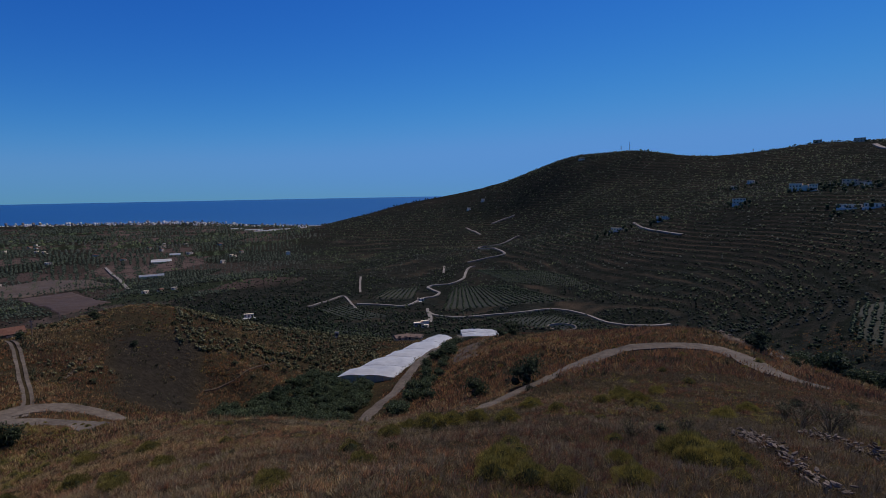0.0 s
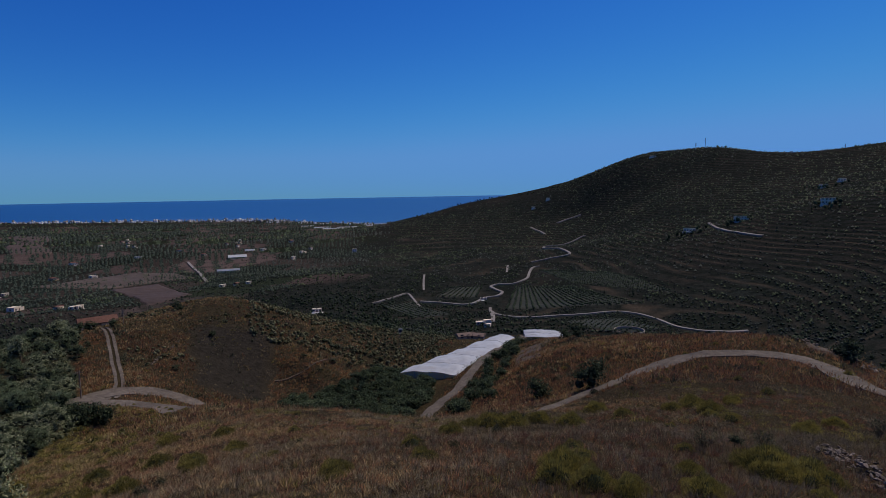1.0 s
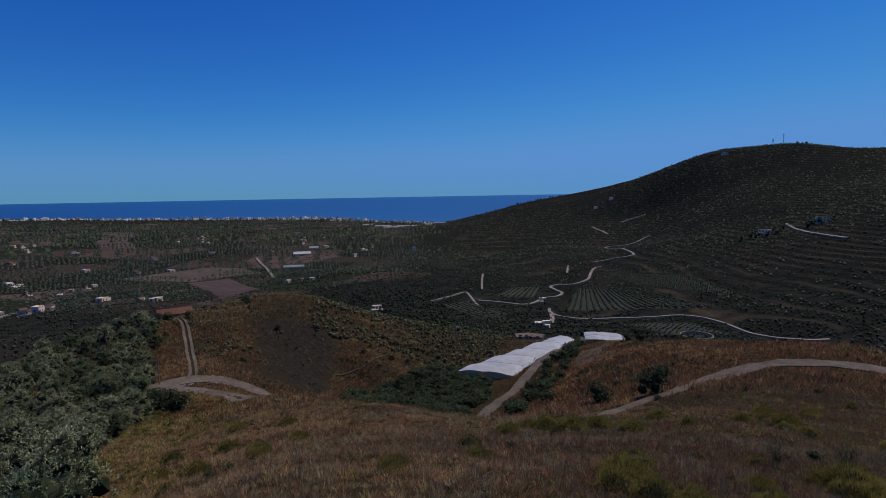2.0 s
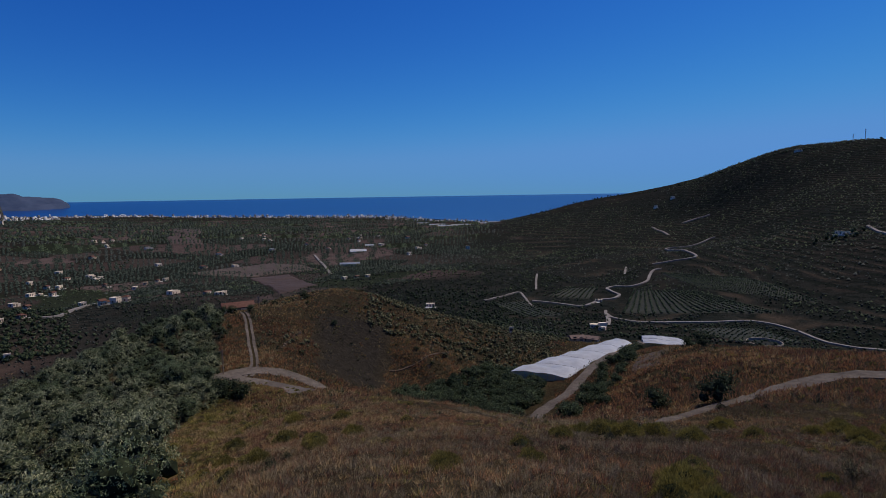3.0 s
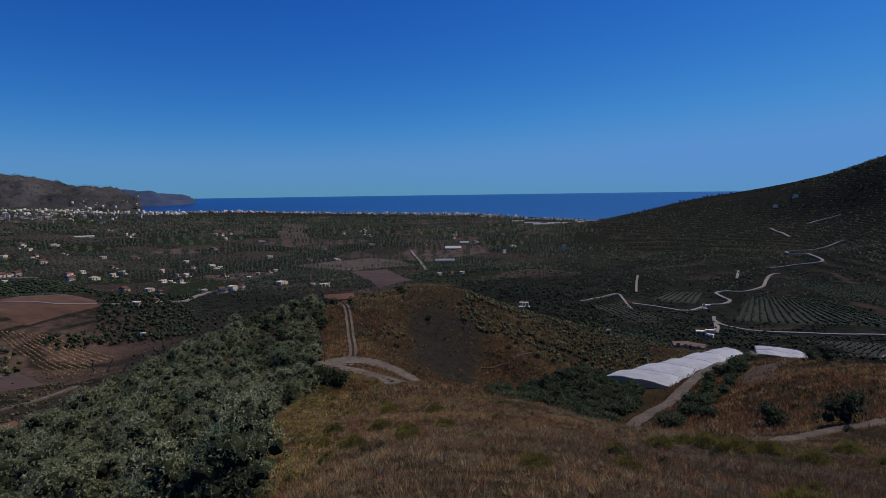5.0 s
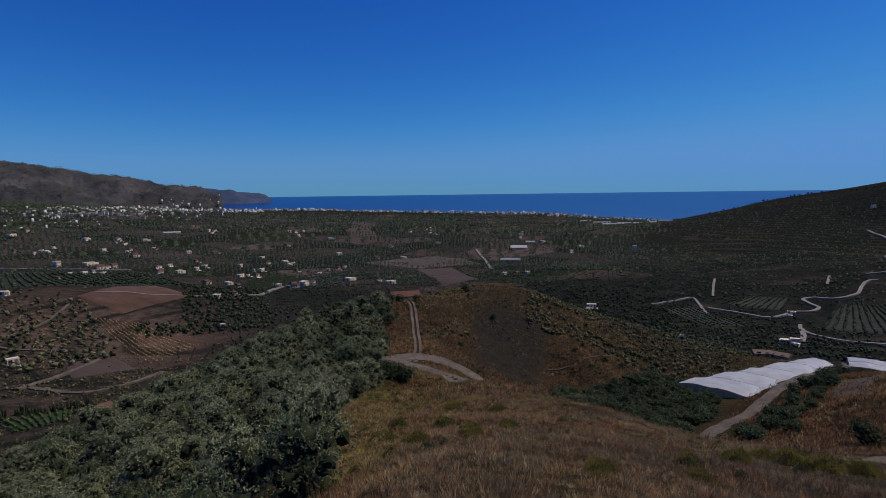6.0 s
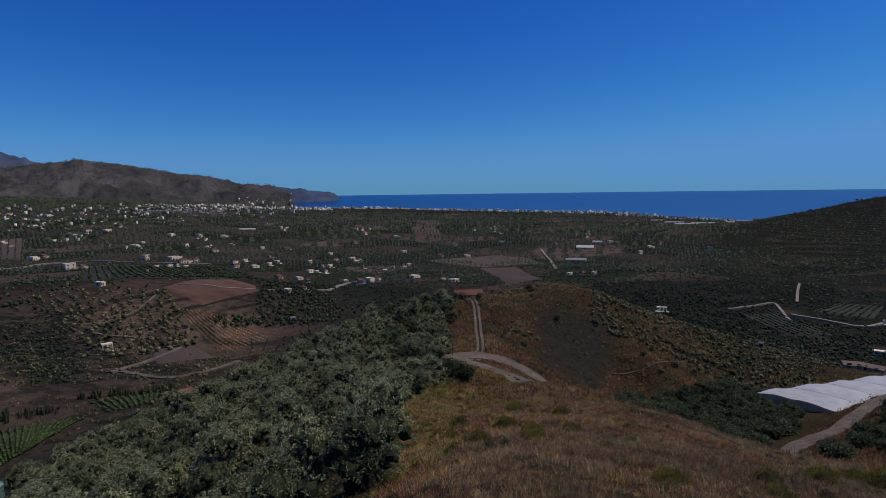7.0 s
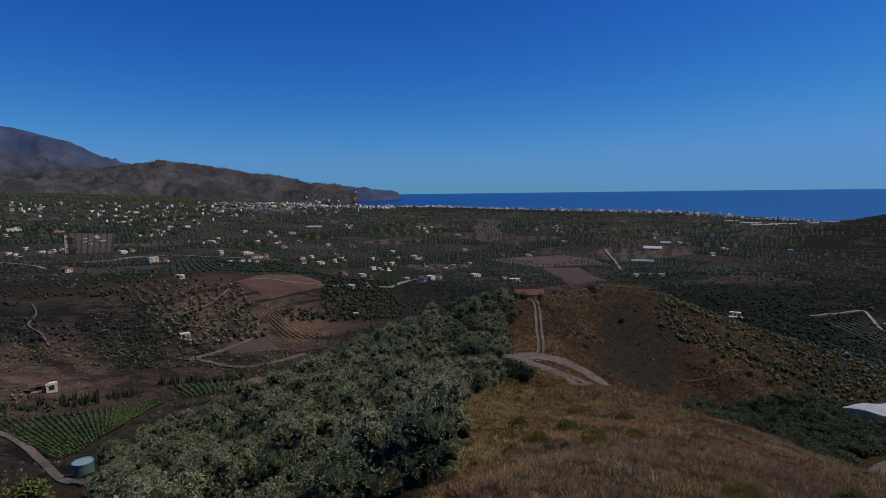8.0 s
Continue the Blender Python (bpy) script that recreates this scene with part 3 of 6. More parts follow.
def road(name, pts, width, mat, label, lift=0.12, step=1.5, across=5, wobble=0.08, category="track", ends=(1.0, 1.0)):
    """A draped strip; ends: how far its width narrows towards its first and last point."""
    line = curve_through(pts, step)
    t = np.gradient(line, axis=0)
    t /= np.linalg.norm(t, axis=1)[:, None] + 1e-9
    side = np.stack([-t[:, 1], t[:, 0]], 1)
    s = np.linspace(-0.5, 0.5, across)
    rag = 1 + wobble * np.stack([waves(line[:, 0] + k * 31, line[:, 1], 5, 11) for k in range(across)], 1)
    thin = np.interp(np.linspace(0, 1, len(line)), [0, 0.3, 0.4, 0.75, 1], [ends[0], ends[0], 1, 1, ends[1]])
    xy = line[:, None, :] + side[:, None, :] * (s[None, :, None] * width * (rag * thin[:, None])[:, :, None])
    flat = xy.reshape(-1, 2)
    z = land(flat[:, 0], flat[:, 1]).reshape(len(line), across)
    d = np.hypot(line[:, 0], line[:, 1])[:, None]
    z = z * 0.5 + z.mean(1, keepdims=True) * 0.5 + lift + d * 0.0012
    skirt = z[:, [0, -1]] - 0.8 - d * 0.003
    v = np.concatenate([np.stack([xy[:, :1, 0], xy[:, :1, 1], skirt[:, :1]], -1), np.stack([xy[..., 0], xy[..., 1], z], -1), np.stack([xy[:, -1:, 0], xy[:, -1:, 1], skirt[:, 1:]], -1)], 1)
    k = across + 2
    faces = [[i * k + j, i * k + j + 1, (i + 1) * k + j + 1, (i + 1) * k + j] for i in range(len(line) - 1) for j in range(k - 1)]
    return thing(name, data=mesh(name, v.reshape(-1, 3), [f[::-1] for f in faces], mat, smooth=False), label=label, category=category, kind="structure")


DIRT, PALE = M["dirt_road"], M["pale_track"]
road("road_bend", [(-2.4, 50), (-5.5, 55), (-8.5, 57.5), (-11, 60.5), (-13.9, 72.5), (-18.4, 78.3), (-21.9, 79.6), (-25.5, 80), (-28.2, 77.5), (-30.6, 69), (-33.3, 62.5), (-35.4, 61.5), (-36.2, 61.3)], 3.3, DIRT, "pale dirt road curving over the grassy shoulder", wobble=0.25, ends=(0.42, 0.35))
road("goat_path", [(24.9, 136), (22.9, 138), (21.4, 139.5), (19.3, 146), (18.0, 152)], 0.4, M["bank"], "thin worn footpath slanting up the knoll", lift=0.06, wobble=0.4)
road("road_orchard", [(10.5, 92), (9, 99), (5.5, 121), (1.8, 155), (-0.7, 180), (-2, 200)], 3.2, DIRT, "dirt road running beside the greenhouse")
for name, off in (("track_left_rut", 0.32), ("track_right_rut", -0.32)):
    road(name, [(39.4 + off, 105), (38.7 + off * 0.9, 115), (38.9 + off * 0.8, 130), (39.2 + off * 0.7, 150), (39.6 + off * 0.6, 159)], 0.62, DIRT, "worn wheel rut of the track climbing the knoll", lift=0.02, wobble=0.4)
road("yard", [(43, 101), (41, 107), (38.9, 110), (36.4, 110), (33.8, 106.5), (31, 101), (28, 94), (26, 86)], 4.6, DIRT, "bare earth junction where the tracks meet", lift=0.05, wobble=0.35, across=9)
road("yard_branch", [(41.4, 106), (40.4, 101), (38.3, 99), (36, 95), (34.4, 88), (33.4, 80)], 4.4, DIRT, "bare earth turning place below the junction", lift=0.07, wobble=0.35, across=9)
road("low_road", [(-23, 322), (-21.1, 316), (-17.3, 312), (-15, 329), (-11.9, 342), (-8.5, 334), (-5, 329), (-1.5, 330), (0.7, 340), (1.8, 358), (1.9, 375)], 2.0, PALE, "pale concrete valley road", lift=0.3)
road("farm_drive", [(1.8, 358), (1.6, 335), (1.7, 312)], 2.6, PALE, "short pale farm drive", lift=0.35)
road("left_road", [(14.5, 390), (13.6, 397), (12.2, 413), (10.8, 431), (10.2, 411), (9.4, 380)], 1.7, PALE, "pale track looping between groves", lift=0.3)
road("mid_road", [(9.4, 402), (7.7, 400), (6, 394), (4.4, 392), (3.4, 398), (2.5, 413), (1.1, 418), (0.6, 431), (1.3, 442), (1.8, 457), (1.1, 467), (-0.8, 469), (-2, 492), (-2.3, 533), (-2.7, 562), (-3.3, 566)], 2.3, PALE, "pale concrete road winding through the groves", lift=0.3)
road("steep_strip", [(8.9, 536), (9, 481), (9, 444)], 1.8, PALE, "short steep pale concrete track", lift=0.35)
road("grove_strip", [(0, 591), (0.1, 533)], 2.0, PALE, "short pale concrete track", lift=0.35)
road("zigzag_road", [(-2.5, 604), (-4.3, 614), (-5.8, 622), (-6.4, 640), (-5.1, 700), (-3.7, 812), (-5.8, 840), (-7.4, 873), (-8, 876)], 2.6, PALE, "pale concrete road zigzagging up the hillside", lift=0.5)
road("upper_road", [(-2.4, 1005), (-3.2, 972), (-3.9, 939)], 3.6, PALE, "pale hillside road", lift=0.6)
road("top_road", [(-5.1, 1027), (-6.2, 1040), (-7.5, 1036)], 3.6, PALE, "pale hillside road", lift=0.6)
road("villa_road", [(-19.4, 669), (-20.3, 617), (-21.9, 579), (-23.4, 557), (-23.9, 552)], 2.4, PALE, "pale road leading to the hillside villas", lift=0.5)
road("crest_road", [(-38.3, 1000), (-38.8, 960), (-39.6, 930)], 6.0, PALE, "pale road coming over the ridge", lift=0.6)
road("far_lane", [(32.3, 830), (31.8, 760), (31.2, 670), (30.7, 600)], 3.0, PALE, "pale valley lane", lift=0.5)
road("house_lane", [(57, 385), (54.8, 395), (53.5, 440), (52.5, 475), (50, 480)], 2.8, PALE, "pale lane below the white farmhouses", lift=0.4)
road("hill_path", [(76.7, 288), (75, 308), (72.9, 329), (71.8, 349), (71, 365)], 1.1, DIRT, "thin pale path up the red hill", lift=0.25)
road("hill_path_lower", [(76.7, 288), (74.5, 275), (71.5, 270)], 1.6, DIRT, "thin dirt path across the red hill", lift=0.25)
road("foot_track", [(75.2, 204), (71.6, 226), (68.9, 252)], 2.2, DIRT, "dirt track at the foot of the red hill", lift=0.25)
road("foot_track_lower", [(74.2, 205), (70.6, 188), (66.2, 200), (64, 213)], 2.2, DIRT, "dirt track at the foot of the red hill", lift=0.25)
road("patch_path", [(69, 395), (67, 389), (64.8, 377), (62.5, 375), (60.8, 375), (58.5, 380)], 1.5, PALE, "thin pale path over ploughed soil", lift=0.35)
road("west_path", [(86.8, 355), (86.6, 320), (87.2, 285), (86.4, 258), (85.9, 232)], 0.8, DIRT, "dirt path down the scrubby slope", lift=0.25)
road("valley_road", [(92, 150), (89.8, 141), (88.7, 134), (87.3, 121), (86.2, 108), (85, 94), (84, 84)], 1.5, DIRT, "dirt road along the valley floor")
road("grove_lane", [(84.1, 1018), (84.1, 729)], 3.2, PALE, "straight pale lane beside a grove", lift=0.5)
road("cross_lane", [(83, 640), (81.1, 655), (78.4, 690), (74.2, 669), (70.1, 647), (66, 640)], 2.4, PALE, "pale lane across the plain", lift=0.4)
road("cross_lane_end", [(90, 655), (87.2, 628), (85.7, 566)], 2.4, PALE, "pale lane across the plain", lift=0.4)


# ---- fields ----
def field(name, corners, mat, label, lift=0.12):
    """A draped sheet between four corners, each a bearing and a distance, with an uneven edge."""
    c = [np.array(plan(a, d)) for a, d in corners]
    size = max(np.linalg.norm(c[0] - c[1]), np.linalg.norm(c[1] - c[2]), np.linalg.norm(c[3] - c[0]))
    k = int(np.clip(size / 4, 8, 36))
    u, v = np.meshgrid(np.linspace(0, 1, k), np.linspace(0, 1, k))
    u, v = u.ravel(), v.ravel()
    p = c[0] * ((1 - u) * (1 - v))[:, None] + c[1] * (u * (1 - v))[:, None] + c[2] * (u * v)[:, None] + c[3] * ((1 - u) * v)[:, None]
    wob = size * 0.05
    p[:, 0] += waves(p[:, 0], p[:, 1], size * 0.4, 21) * wob
    p[:, 1] += waves(p[:, 0], p[:, 1], size * 0.4, 22) * wob
    d = np.hypot(p[:, 0], p[:, 1])
    z = land(p[:, 0], p[:, 1]) + lift + d * 0.0011
    rim = (u == 0) | (u == 1) | (v == 0) | (v == 1)
    z[rim] -= 0.6 + d[rim] * 0.002
    faces = [[r * k + q, (r + 1) * k + q, (r + 1) * k + q + 1, r * k + q + 1] for r in range(k - 1) for q in range(k - 1)]
    thing("field_" + name, data=mesh("field", np.stack([p[:, 0], p[:, 1], z], 1), faces, mat, smooth=True), label=label, category="field", kind="structure")
    return c


def rows_in(c, gap, along, jitter=0.15, seed=0):
    """Points in rows inside a four-cornered field."""
    rng = np.random.default_rng(seed)
    w = 0.5 * (np.linalg.norm(c[1] - c[0]) + np.linalg.norm(c[2] - c[3]))
    h = 0.5 * (np.linalg.norm(c[3] - c[0]) + np.linalg.norm(c[2] - c[1]))
    u, v = np.meshgrid(np.linspace(0.02, 0.98, max(2, int(w / gap))), np.linspace(0.02, 0.98, max(2, int(h / along))))
    u, v = u.ravel(), v.ravel()
    p = c[0] * ((1 - u) * (1 - v))[:, None] + c[1] * (u * (1 - v))[:, None] + c[2] * (u * v)[:, None] + c[3] * ((1 - u) * v)[:, None]
    return p + rng.normal(0, jitter, p.shape) * np.array([gap, along]) * 0.5


# ---- plants ----
def big_mesh(name, verts, faces, mat, smooth=False):
    """A mesh from large arrays; all faces have the same number of corners."""
    me = bpy.data.meshes.new(name)
    me.vertices.add(len(verts))
    me.vertices.foreach_set("co", np.asarray(verts, np.float32).ravel())
    k = faces.shape[1]
    me.loops.add(faces.size)
    me.loops.foreach_set("vertex_index", faces.astype(np.int32).ravel())
    me.polygons.add(len(faces))
    me.polygons.foreach_set("loop_start", np.arange(0, faces.size, k, dtype=np.int32))
    if smooth:
        me.polygons.foreach_set("use_smooth", np.ones(len(faces), bool))
    me.materials.append(mat)
    me.update(calc_edges=True)
    return me


def unit(v):
    return v / (np.linalg.norm(v, axis=-1, keepdims=True) + 1e-9)


def leaves(rng, blobs, n, length, width, droop=0.3, tuft=1, tri=False):
    """Leaf sprays on the outside of some blobs (x, y, z, radius), gathered in rosettes of tuft leaves."""
    b = np.array(blobs)
    m = max(1, n // tuft)
    pick = rng.choice(len(b), m, p=b[:, 3] ** 2 / (b[:, 3] ** 2).sum())
    way = unit(rng.normal(0, 1, (m, 3)) + np.array([0, 0, 0.35]))
    pos = b[pick, :3] + way * (b[pick, 3] * rng.uniform(0.8, 1.12, m))[:, None] * np.array([1, 1, 0.85])
    way, pos, n = np.repeat(way, tuft, 0), np.repeat(pos, tuft, 0), m * tuft
    if tuft > 1:
        pos = pos + rng.normal(0, length * 0.3, (n, 3))
    face = unit(way + rng.normal(0, 0.5, (n, 3)) + np.array([0, 0, 0.25]))
    out = unit(np.cross(face, rng.normal(0, 1, (n, 3))) + way * 0.45 + np.array([0, 0, 0.2 - droop * 0.3]))
    side = unit(np.cross(out, face))
    l, w = length * rng.uniform(0.6, 1.3, n)[:, None], width * rng.uniform(0.7, 1.3, n)[:, None]
    if tri:
        v = np.stack([pos - side * w * 0.4, pos + out * l * 0.75 + side * w, pos + out * l - side * w * 0.3], 1).reshape(-1, 3)
        return v, np.arange(3 * n).reshape(-1, 3)
    v = np.stack([pos, pos + out * l * 0.5 + side * w, pos + out * l, pos + out * l * 0.5 - side * w], 1).reshape(-1, 3)
    f = np.arange(4 * n).reshape(-1, 4)
    return v, f


_ico = None


def ico():
    global _ico
    if _ico is None:
        bm = bmesh.new()
        bmesh.ops.create_icosphere(bm, subdivisions=1, radius=1.0)
        bm.verts.ensure_lookup_table()
        _ico = (np.array([v.co[:] for v in bm.verts]), np.array([[v.index for v in f.verts] for f in bm.faces]))
        bm.free()
    return _ico


def cores(rng, blobs, shrink=0.6):
    """Lumpy inner masses of a crown, as triangles with a doubled last corner left out."""
    iv, jf = ico()
    vs, fs = [], []
    for k, (x, y, z, r) in enumerate(blobs):
        vs.append(iv * r * shrink * rng.uniform(0.8, 1.15, (len(iv), 1)) * np.array([1, 1, 0.85]) + np.array([x, y, z]))
        fs.append(jf + k * len(iv))
    return np.vstack(vs), np.vstack(fs)


def tube(path, radii, sides=6):
    p, vs, fs = np.array(path, float), [], []
    for i, (c, r) in enumerate(zip(p, radii)):
        t = unit(p[min(i + 1, len(p) - 1)] - p[max(i - 1, 0)])
        a = unit(np.cross(t, np.array([0.3, 0.9, 0.1])))
        b = np.cross(t, a)
        for k in range(sides):
            q = 2 * math.pi * k / sides
            vs.append(c + (a * math.cos(q) + b * math.sin(q)) * r)
    for i in range(len(p) - 1):
        for k in range(sides):
            fs.append([i * sides + k, i * sides + (k + 1) % sides, (i + 1) * sides + (k + 1) % sides, (i + 1) * sides + k])
    return np.array(vs), fs


def joined(pieces):
    vs, fs, n = [], [], 0
    for v, f in pieces:
        vs.append(np.asarray(v))
        fs += [[i + n for i in q] for q in (f.tolist() if isinstance(f, np.ndarray) else f)]
        n += len(v)
    return np.vstack(vs), fs


def tree_meshes(seed, height, spread, n_leaf, leaf_len, leaf_wid, mat, lumps=9, low=0.2, tuft=1, tri=False, lump=(0.28, 0.46)):
    """Trunk with limbs, and a crown of leaf sprays round uneven lumps."""
    rng = np.random.default_rng(seed)
    blobs = []
    for k in range(lumps):
        a, r = rng.uniform(0, 2 * math.pi), spread * math.sqrt(rng.uniform(0.02, 1)) * 0.68
        z = height * rng.uniform(low, 0.8) * (1 - 0.22 * r / spread)
        blobs.append((r * math.cos(a), r * math.sin(a), z, spread * rng.uniform(*lump)))
    blobs.append((0, 0, height * 0.62, spread * 0.55))
    lv, lf = leaves(rng, blobs, n_leaf, leaf_len, leaf_wid, tuft=tuft, tri=tri)
    # filler lumps whose dark colour paints the shade between leaf sprays
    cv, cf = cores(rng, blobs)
    crown = mesh("crown", *joined([(lv, lf), (cv, cf)]), [mat, M["gap_shade"]])
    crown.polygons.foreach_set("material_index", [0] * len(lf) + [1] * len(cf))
    limbs = [tube([(0, 0, -0.6), (0.05, 0.03, height * 0.2), (0.1, -0.05, height * 0.42)], (height * 0.045, height * 0.035, height * 0.026))]
    for x, y, z, r in blobs[:4]:
        limbs.append(tube([(0.08, -0.02, height * 0.3), (x * 0.5, y * 0.5, z * 0.75), (x, y, z)], (height * 0.026, height * 0.018, height * 0.008), 5))
    trunk = mesh("trunk", *joined(limbs), M["bark"], smooth=True)
    return trunk, crown


def tree_kind(name, makes, label, category, group):
    """One tree of each make far below the ground's edge is not kept: trees are planted straight from their mesh data."""
    def plant(x, y, scale=1.0, turn=0.0, make=0, sink=0.1, flat=1.0, note=""):
        ob = new(name)
        ob.empty_display_size = 0.1
        ob.matrix_world = pose(x, y, float(land(x, y)[0]) - sink, 0, 0, turn) @ Matrix.Diagonal((scale, scale, scale * flat, 1))
        tagged(ob, note or label, category, group)
        trunk, crown = makes[make % len(makes)]
        part("trunk", trunk, ob)
        part("crown", crown, ob)
        return ob
    return plant


ROUND = dict(low=0.1, lump=(0.2, 0.34), tri=True)
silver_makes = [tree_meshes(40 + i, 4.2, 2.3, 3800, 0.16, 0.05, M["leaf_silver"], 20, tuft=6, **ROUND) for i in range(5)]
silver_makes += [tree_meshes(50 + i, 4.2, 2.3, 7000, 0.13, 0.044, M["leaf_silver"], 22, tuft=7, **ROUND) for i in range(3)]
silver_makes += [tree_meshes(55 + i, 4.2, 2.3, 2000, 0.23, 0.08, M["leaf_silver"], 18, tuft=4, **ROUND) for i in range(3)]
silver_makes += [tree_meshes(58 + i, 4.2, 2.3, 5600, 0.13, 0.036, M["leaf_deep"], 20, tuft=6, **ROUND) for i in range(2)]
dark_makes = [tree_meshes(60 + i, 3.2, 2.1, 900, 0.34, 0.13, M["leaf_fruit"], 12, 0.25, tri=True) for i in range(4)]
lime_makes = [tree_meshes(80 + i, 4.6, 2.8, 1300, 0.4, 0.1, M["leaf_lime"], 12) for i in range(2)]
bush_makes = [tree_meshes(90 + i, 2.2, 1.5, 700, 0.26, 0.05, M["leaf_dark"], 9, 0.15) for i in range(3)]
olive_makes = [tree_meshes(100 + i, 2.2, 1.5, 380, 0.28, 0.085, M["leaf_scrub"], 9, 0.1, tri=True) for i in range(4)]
plant_silver = tree_kind("orchard_tree", silver_makes, "silver-green evergreen fruit tree on the steep slope", "tree", "orchard trees on the slope")
plant_dark = tree_kind("fruit_tree", dark_makes, "low dark green broad-leaved fruit tree in the gully", "tree", "fruit trees in the gully")
plant_lime = tree_kind("lime_tree", lime_makes, "bright yellow-green tree beside the valley road", "tree", "yellow-green trees")
plant_bush = tree_kind("dark_bush", bush_makes, "dense dark green bush on dry grass", "bush", "dark bushes")
plant_olive = tree_kind("scrub_bush", olive_makes, "grey-green scrub bush on the dry slope", "bush", "scrub bushes")


def spaced(rng, test, az, dist, count, gap):
    """Random places between two bearings and two distances that pass a test, with a gap between them."""
    kept, cells = [], {}
    for _ in range(count * 12):
        a = rng.uniform(*az)
        d = math.sqrt(rng.uniform(dist[0] ** 2, dist[1] ** 2))
        if not test(a, d):
            continue
        x, y = plan(a, d)
        key = (int(x // gap), int(y // gap))
        near = [q for i in (-1, 0, 1) for j in (-1, 0, 1) for q in cells.get((key[0] + i, key[1] + j), [])]
        if any((x - q[0]) ** 2 + (y - q[1]) ** 2 < gap * gap for q in near):
            continue
        cells.setdefault(key, []).append((x, y))
        kept.append((float(x), float(y), a, d))
        if len(kept) >= count:
            break
    return kept


rng = np.random.default_rng(7)
EDGE_A = [20, 40, 60, 85, 100, 125, 150, 165]
EDGE_B = [50.5, 48.0, 45.8, 42.0, 42.2, 41.0, 41.3, 42.0]
CREST_B = [42, 45, 51, 58, 64, 70, 76, 82, 95]
CREST_D = [166, 160, 150, 136, 120, 112, 104, 98, 90]


def on_tree_slope(a, d):
    return np.interp(d, EDGE_A, EDGE_B) + 0.6 < a < (82.4 if d < 70 else 83.2) and d < np.interp(a, CREST_B, CREST_D)


for x, y, a, d in spaced(rng, on_tree_slope, (41, 97), (19, 166), 480, 3.3):
    if waves(np.array([x]), np.array([y]), 22, 31)[0] < -0.62:
        continue
    plant_silver(x, y, rng.uniform(0.7, 1.25), rng.uniform(0, 360), int(rng.integers(5)) if 52 < d < 95 else (5 if d <= 52 else 8) + int(rng.integers(3)), 0.25, rng.uniform(0.75, 1.2)) if rng.uniform() > (0.15 if d < 85 else 0.5) else plant_silver(x, y, rng.uniform(0.75, 1.15), rng.uniform(0, 360), 11 + int(rng.integers(2)), 0.25, rng.uniform(0.85, 1.1), "dark green leafy tree among silver-green ones")


def in_gully(a, d):
    left = 24.5 - max(0, d - 115) * 0.06
    right = np.interp(d, [98, 121, 135, 150], [12.0, 8.4, 8.0, 10.5])
    return right < a < left and d < np.interp(a, [8, 12, 14.5, 16.8, 20, 22.5, 24.5], [150, 151, 150, 136, 130, 125, 117])


for x, y, a, d in spaced(rng, in_gully, (7, 25), (99, 151), 200, 2.3):
    plant_dark(x, y, rng.uniform(0.7, 1.05), rng.uniform(0, 360), int(rng.integers(4)), 0.2, rng.uniform(0.8, 1.05))


def on_bank(a, d):
    return np.interp(d, [95, 121, 150], [1.5, 0.0, -1.5]) < a < np.interp(d, [95, 121, 150, 170], [6.3, 3.2, 0.1, -1.2])


for x, y, a, d in spaced(rng, on_bank, (-2, 8), (84, 165), 46, 2.6):
    plant_dark(x, y, rng.uniform(0.5, 0.95), rng.uniform(0, 360), int(rng.integers(4)), 0.2, 1.0, "dark green fruit tree on the bank above the road")

for x, y, a, d in spaced(rng, lambda a, d: d > np.interp(a, [-42, -33], [84, 100]), (-42, -33), (86, 150), 45, 3.0):
    plant_dark(x, y, rng.uniform(0.8, 1.2), rng.uniform(0, 360), int(rng.integers(4)), 0.2, 1.0, "dark green fruit tree in the side valley")

for a, d, s in [(-8.9, 60.5, 1.55), (-3.0, 66, 1.35), (-30.8, 88, 1.5), (-7.2, 128, 1.7), (-5.9, 131, 1.2), (41.0, 85, 1.5), (40.1, 84, 1.35), (41.9, 84, 1.4), (42.6, 86, 1.3), (33.5, 172, 1.3), (38.8, 158, 1.1), (40.6, 158, 1.2), (41.4, 156, 1.3), (-33.5, 84, 0.6), (30.5, 150, 0.8), (-1.5, 40, 0.35), (-22.3, 27, 0.3)]:
    x, y = plan(a, d)
    plant_bush(float(x), float(y), s, a * 37, int(d) % 3, 0.15, 1.0)

for k, (a, d) in enumerate([(89.5, 62), (91.5, 66), (90.5, 72), (88.2, 76)]):
    x, y = plan(a, d)
    plant_lime(float(x), float(y), 0.9 + 0.1 * k, 80 * k, k, 0.2)


def on_knoll(a, d):
    if abs(a - 39) < 1.6 or (d < 112 and a > 26) or (abs(a - 29) < 4.4 and 114 < d < 162):
        return False
    n = waves(np.array(plan(a, d)[0:1]).ravel(), np.array(plan(a, d)[1:2]).ravel(), 26, 41)[0]
    return n > (0.1 if a > 21 else -0.35) - (0.25 if d > 165 else 0)


for x, y, a, d in spaced(rng, on_knoll, (7, 41), (114, 235), 190, 2.6):
    if in_gully(a, d) or (a < 13 and d < 178):
        continue
    plant_olive(x, y, rng.uniform(0.35, 0.9), rng.uniform(0, 360), int(rng.integers(4)), 0.1, rng.uniform(0.7, 1.0))


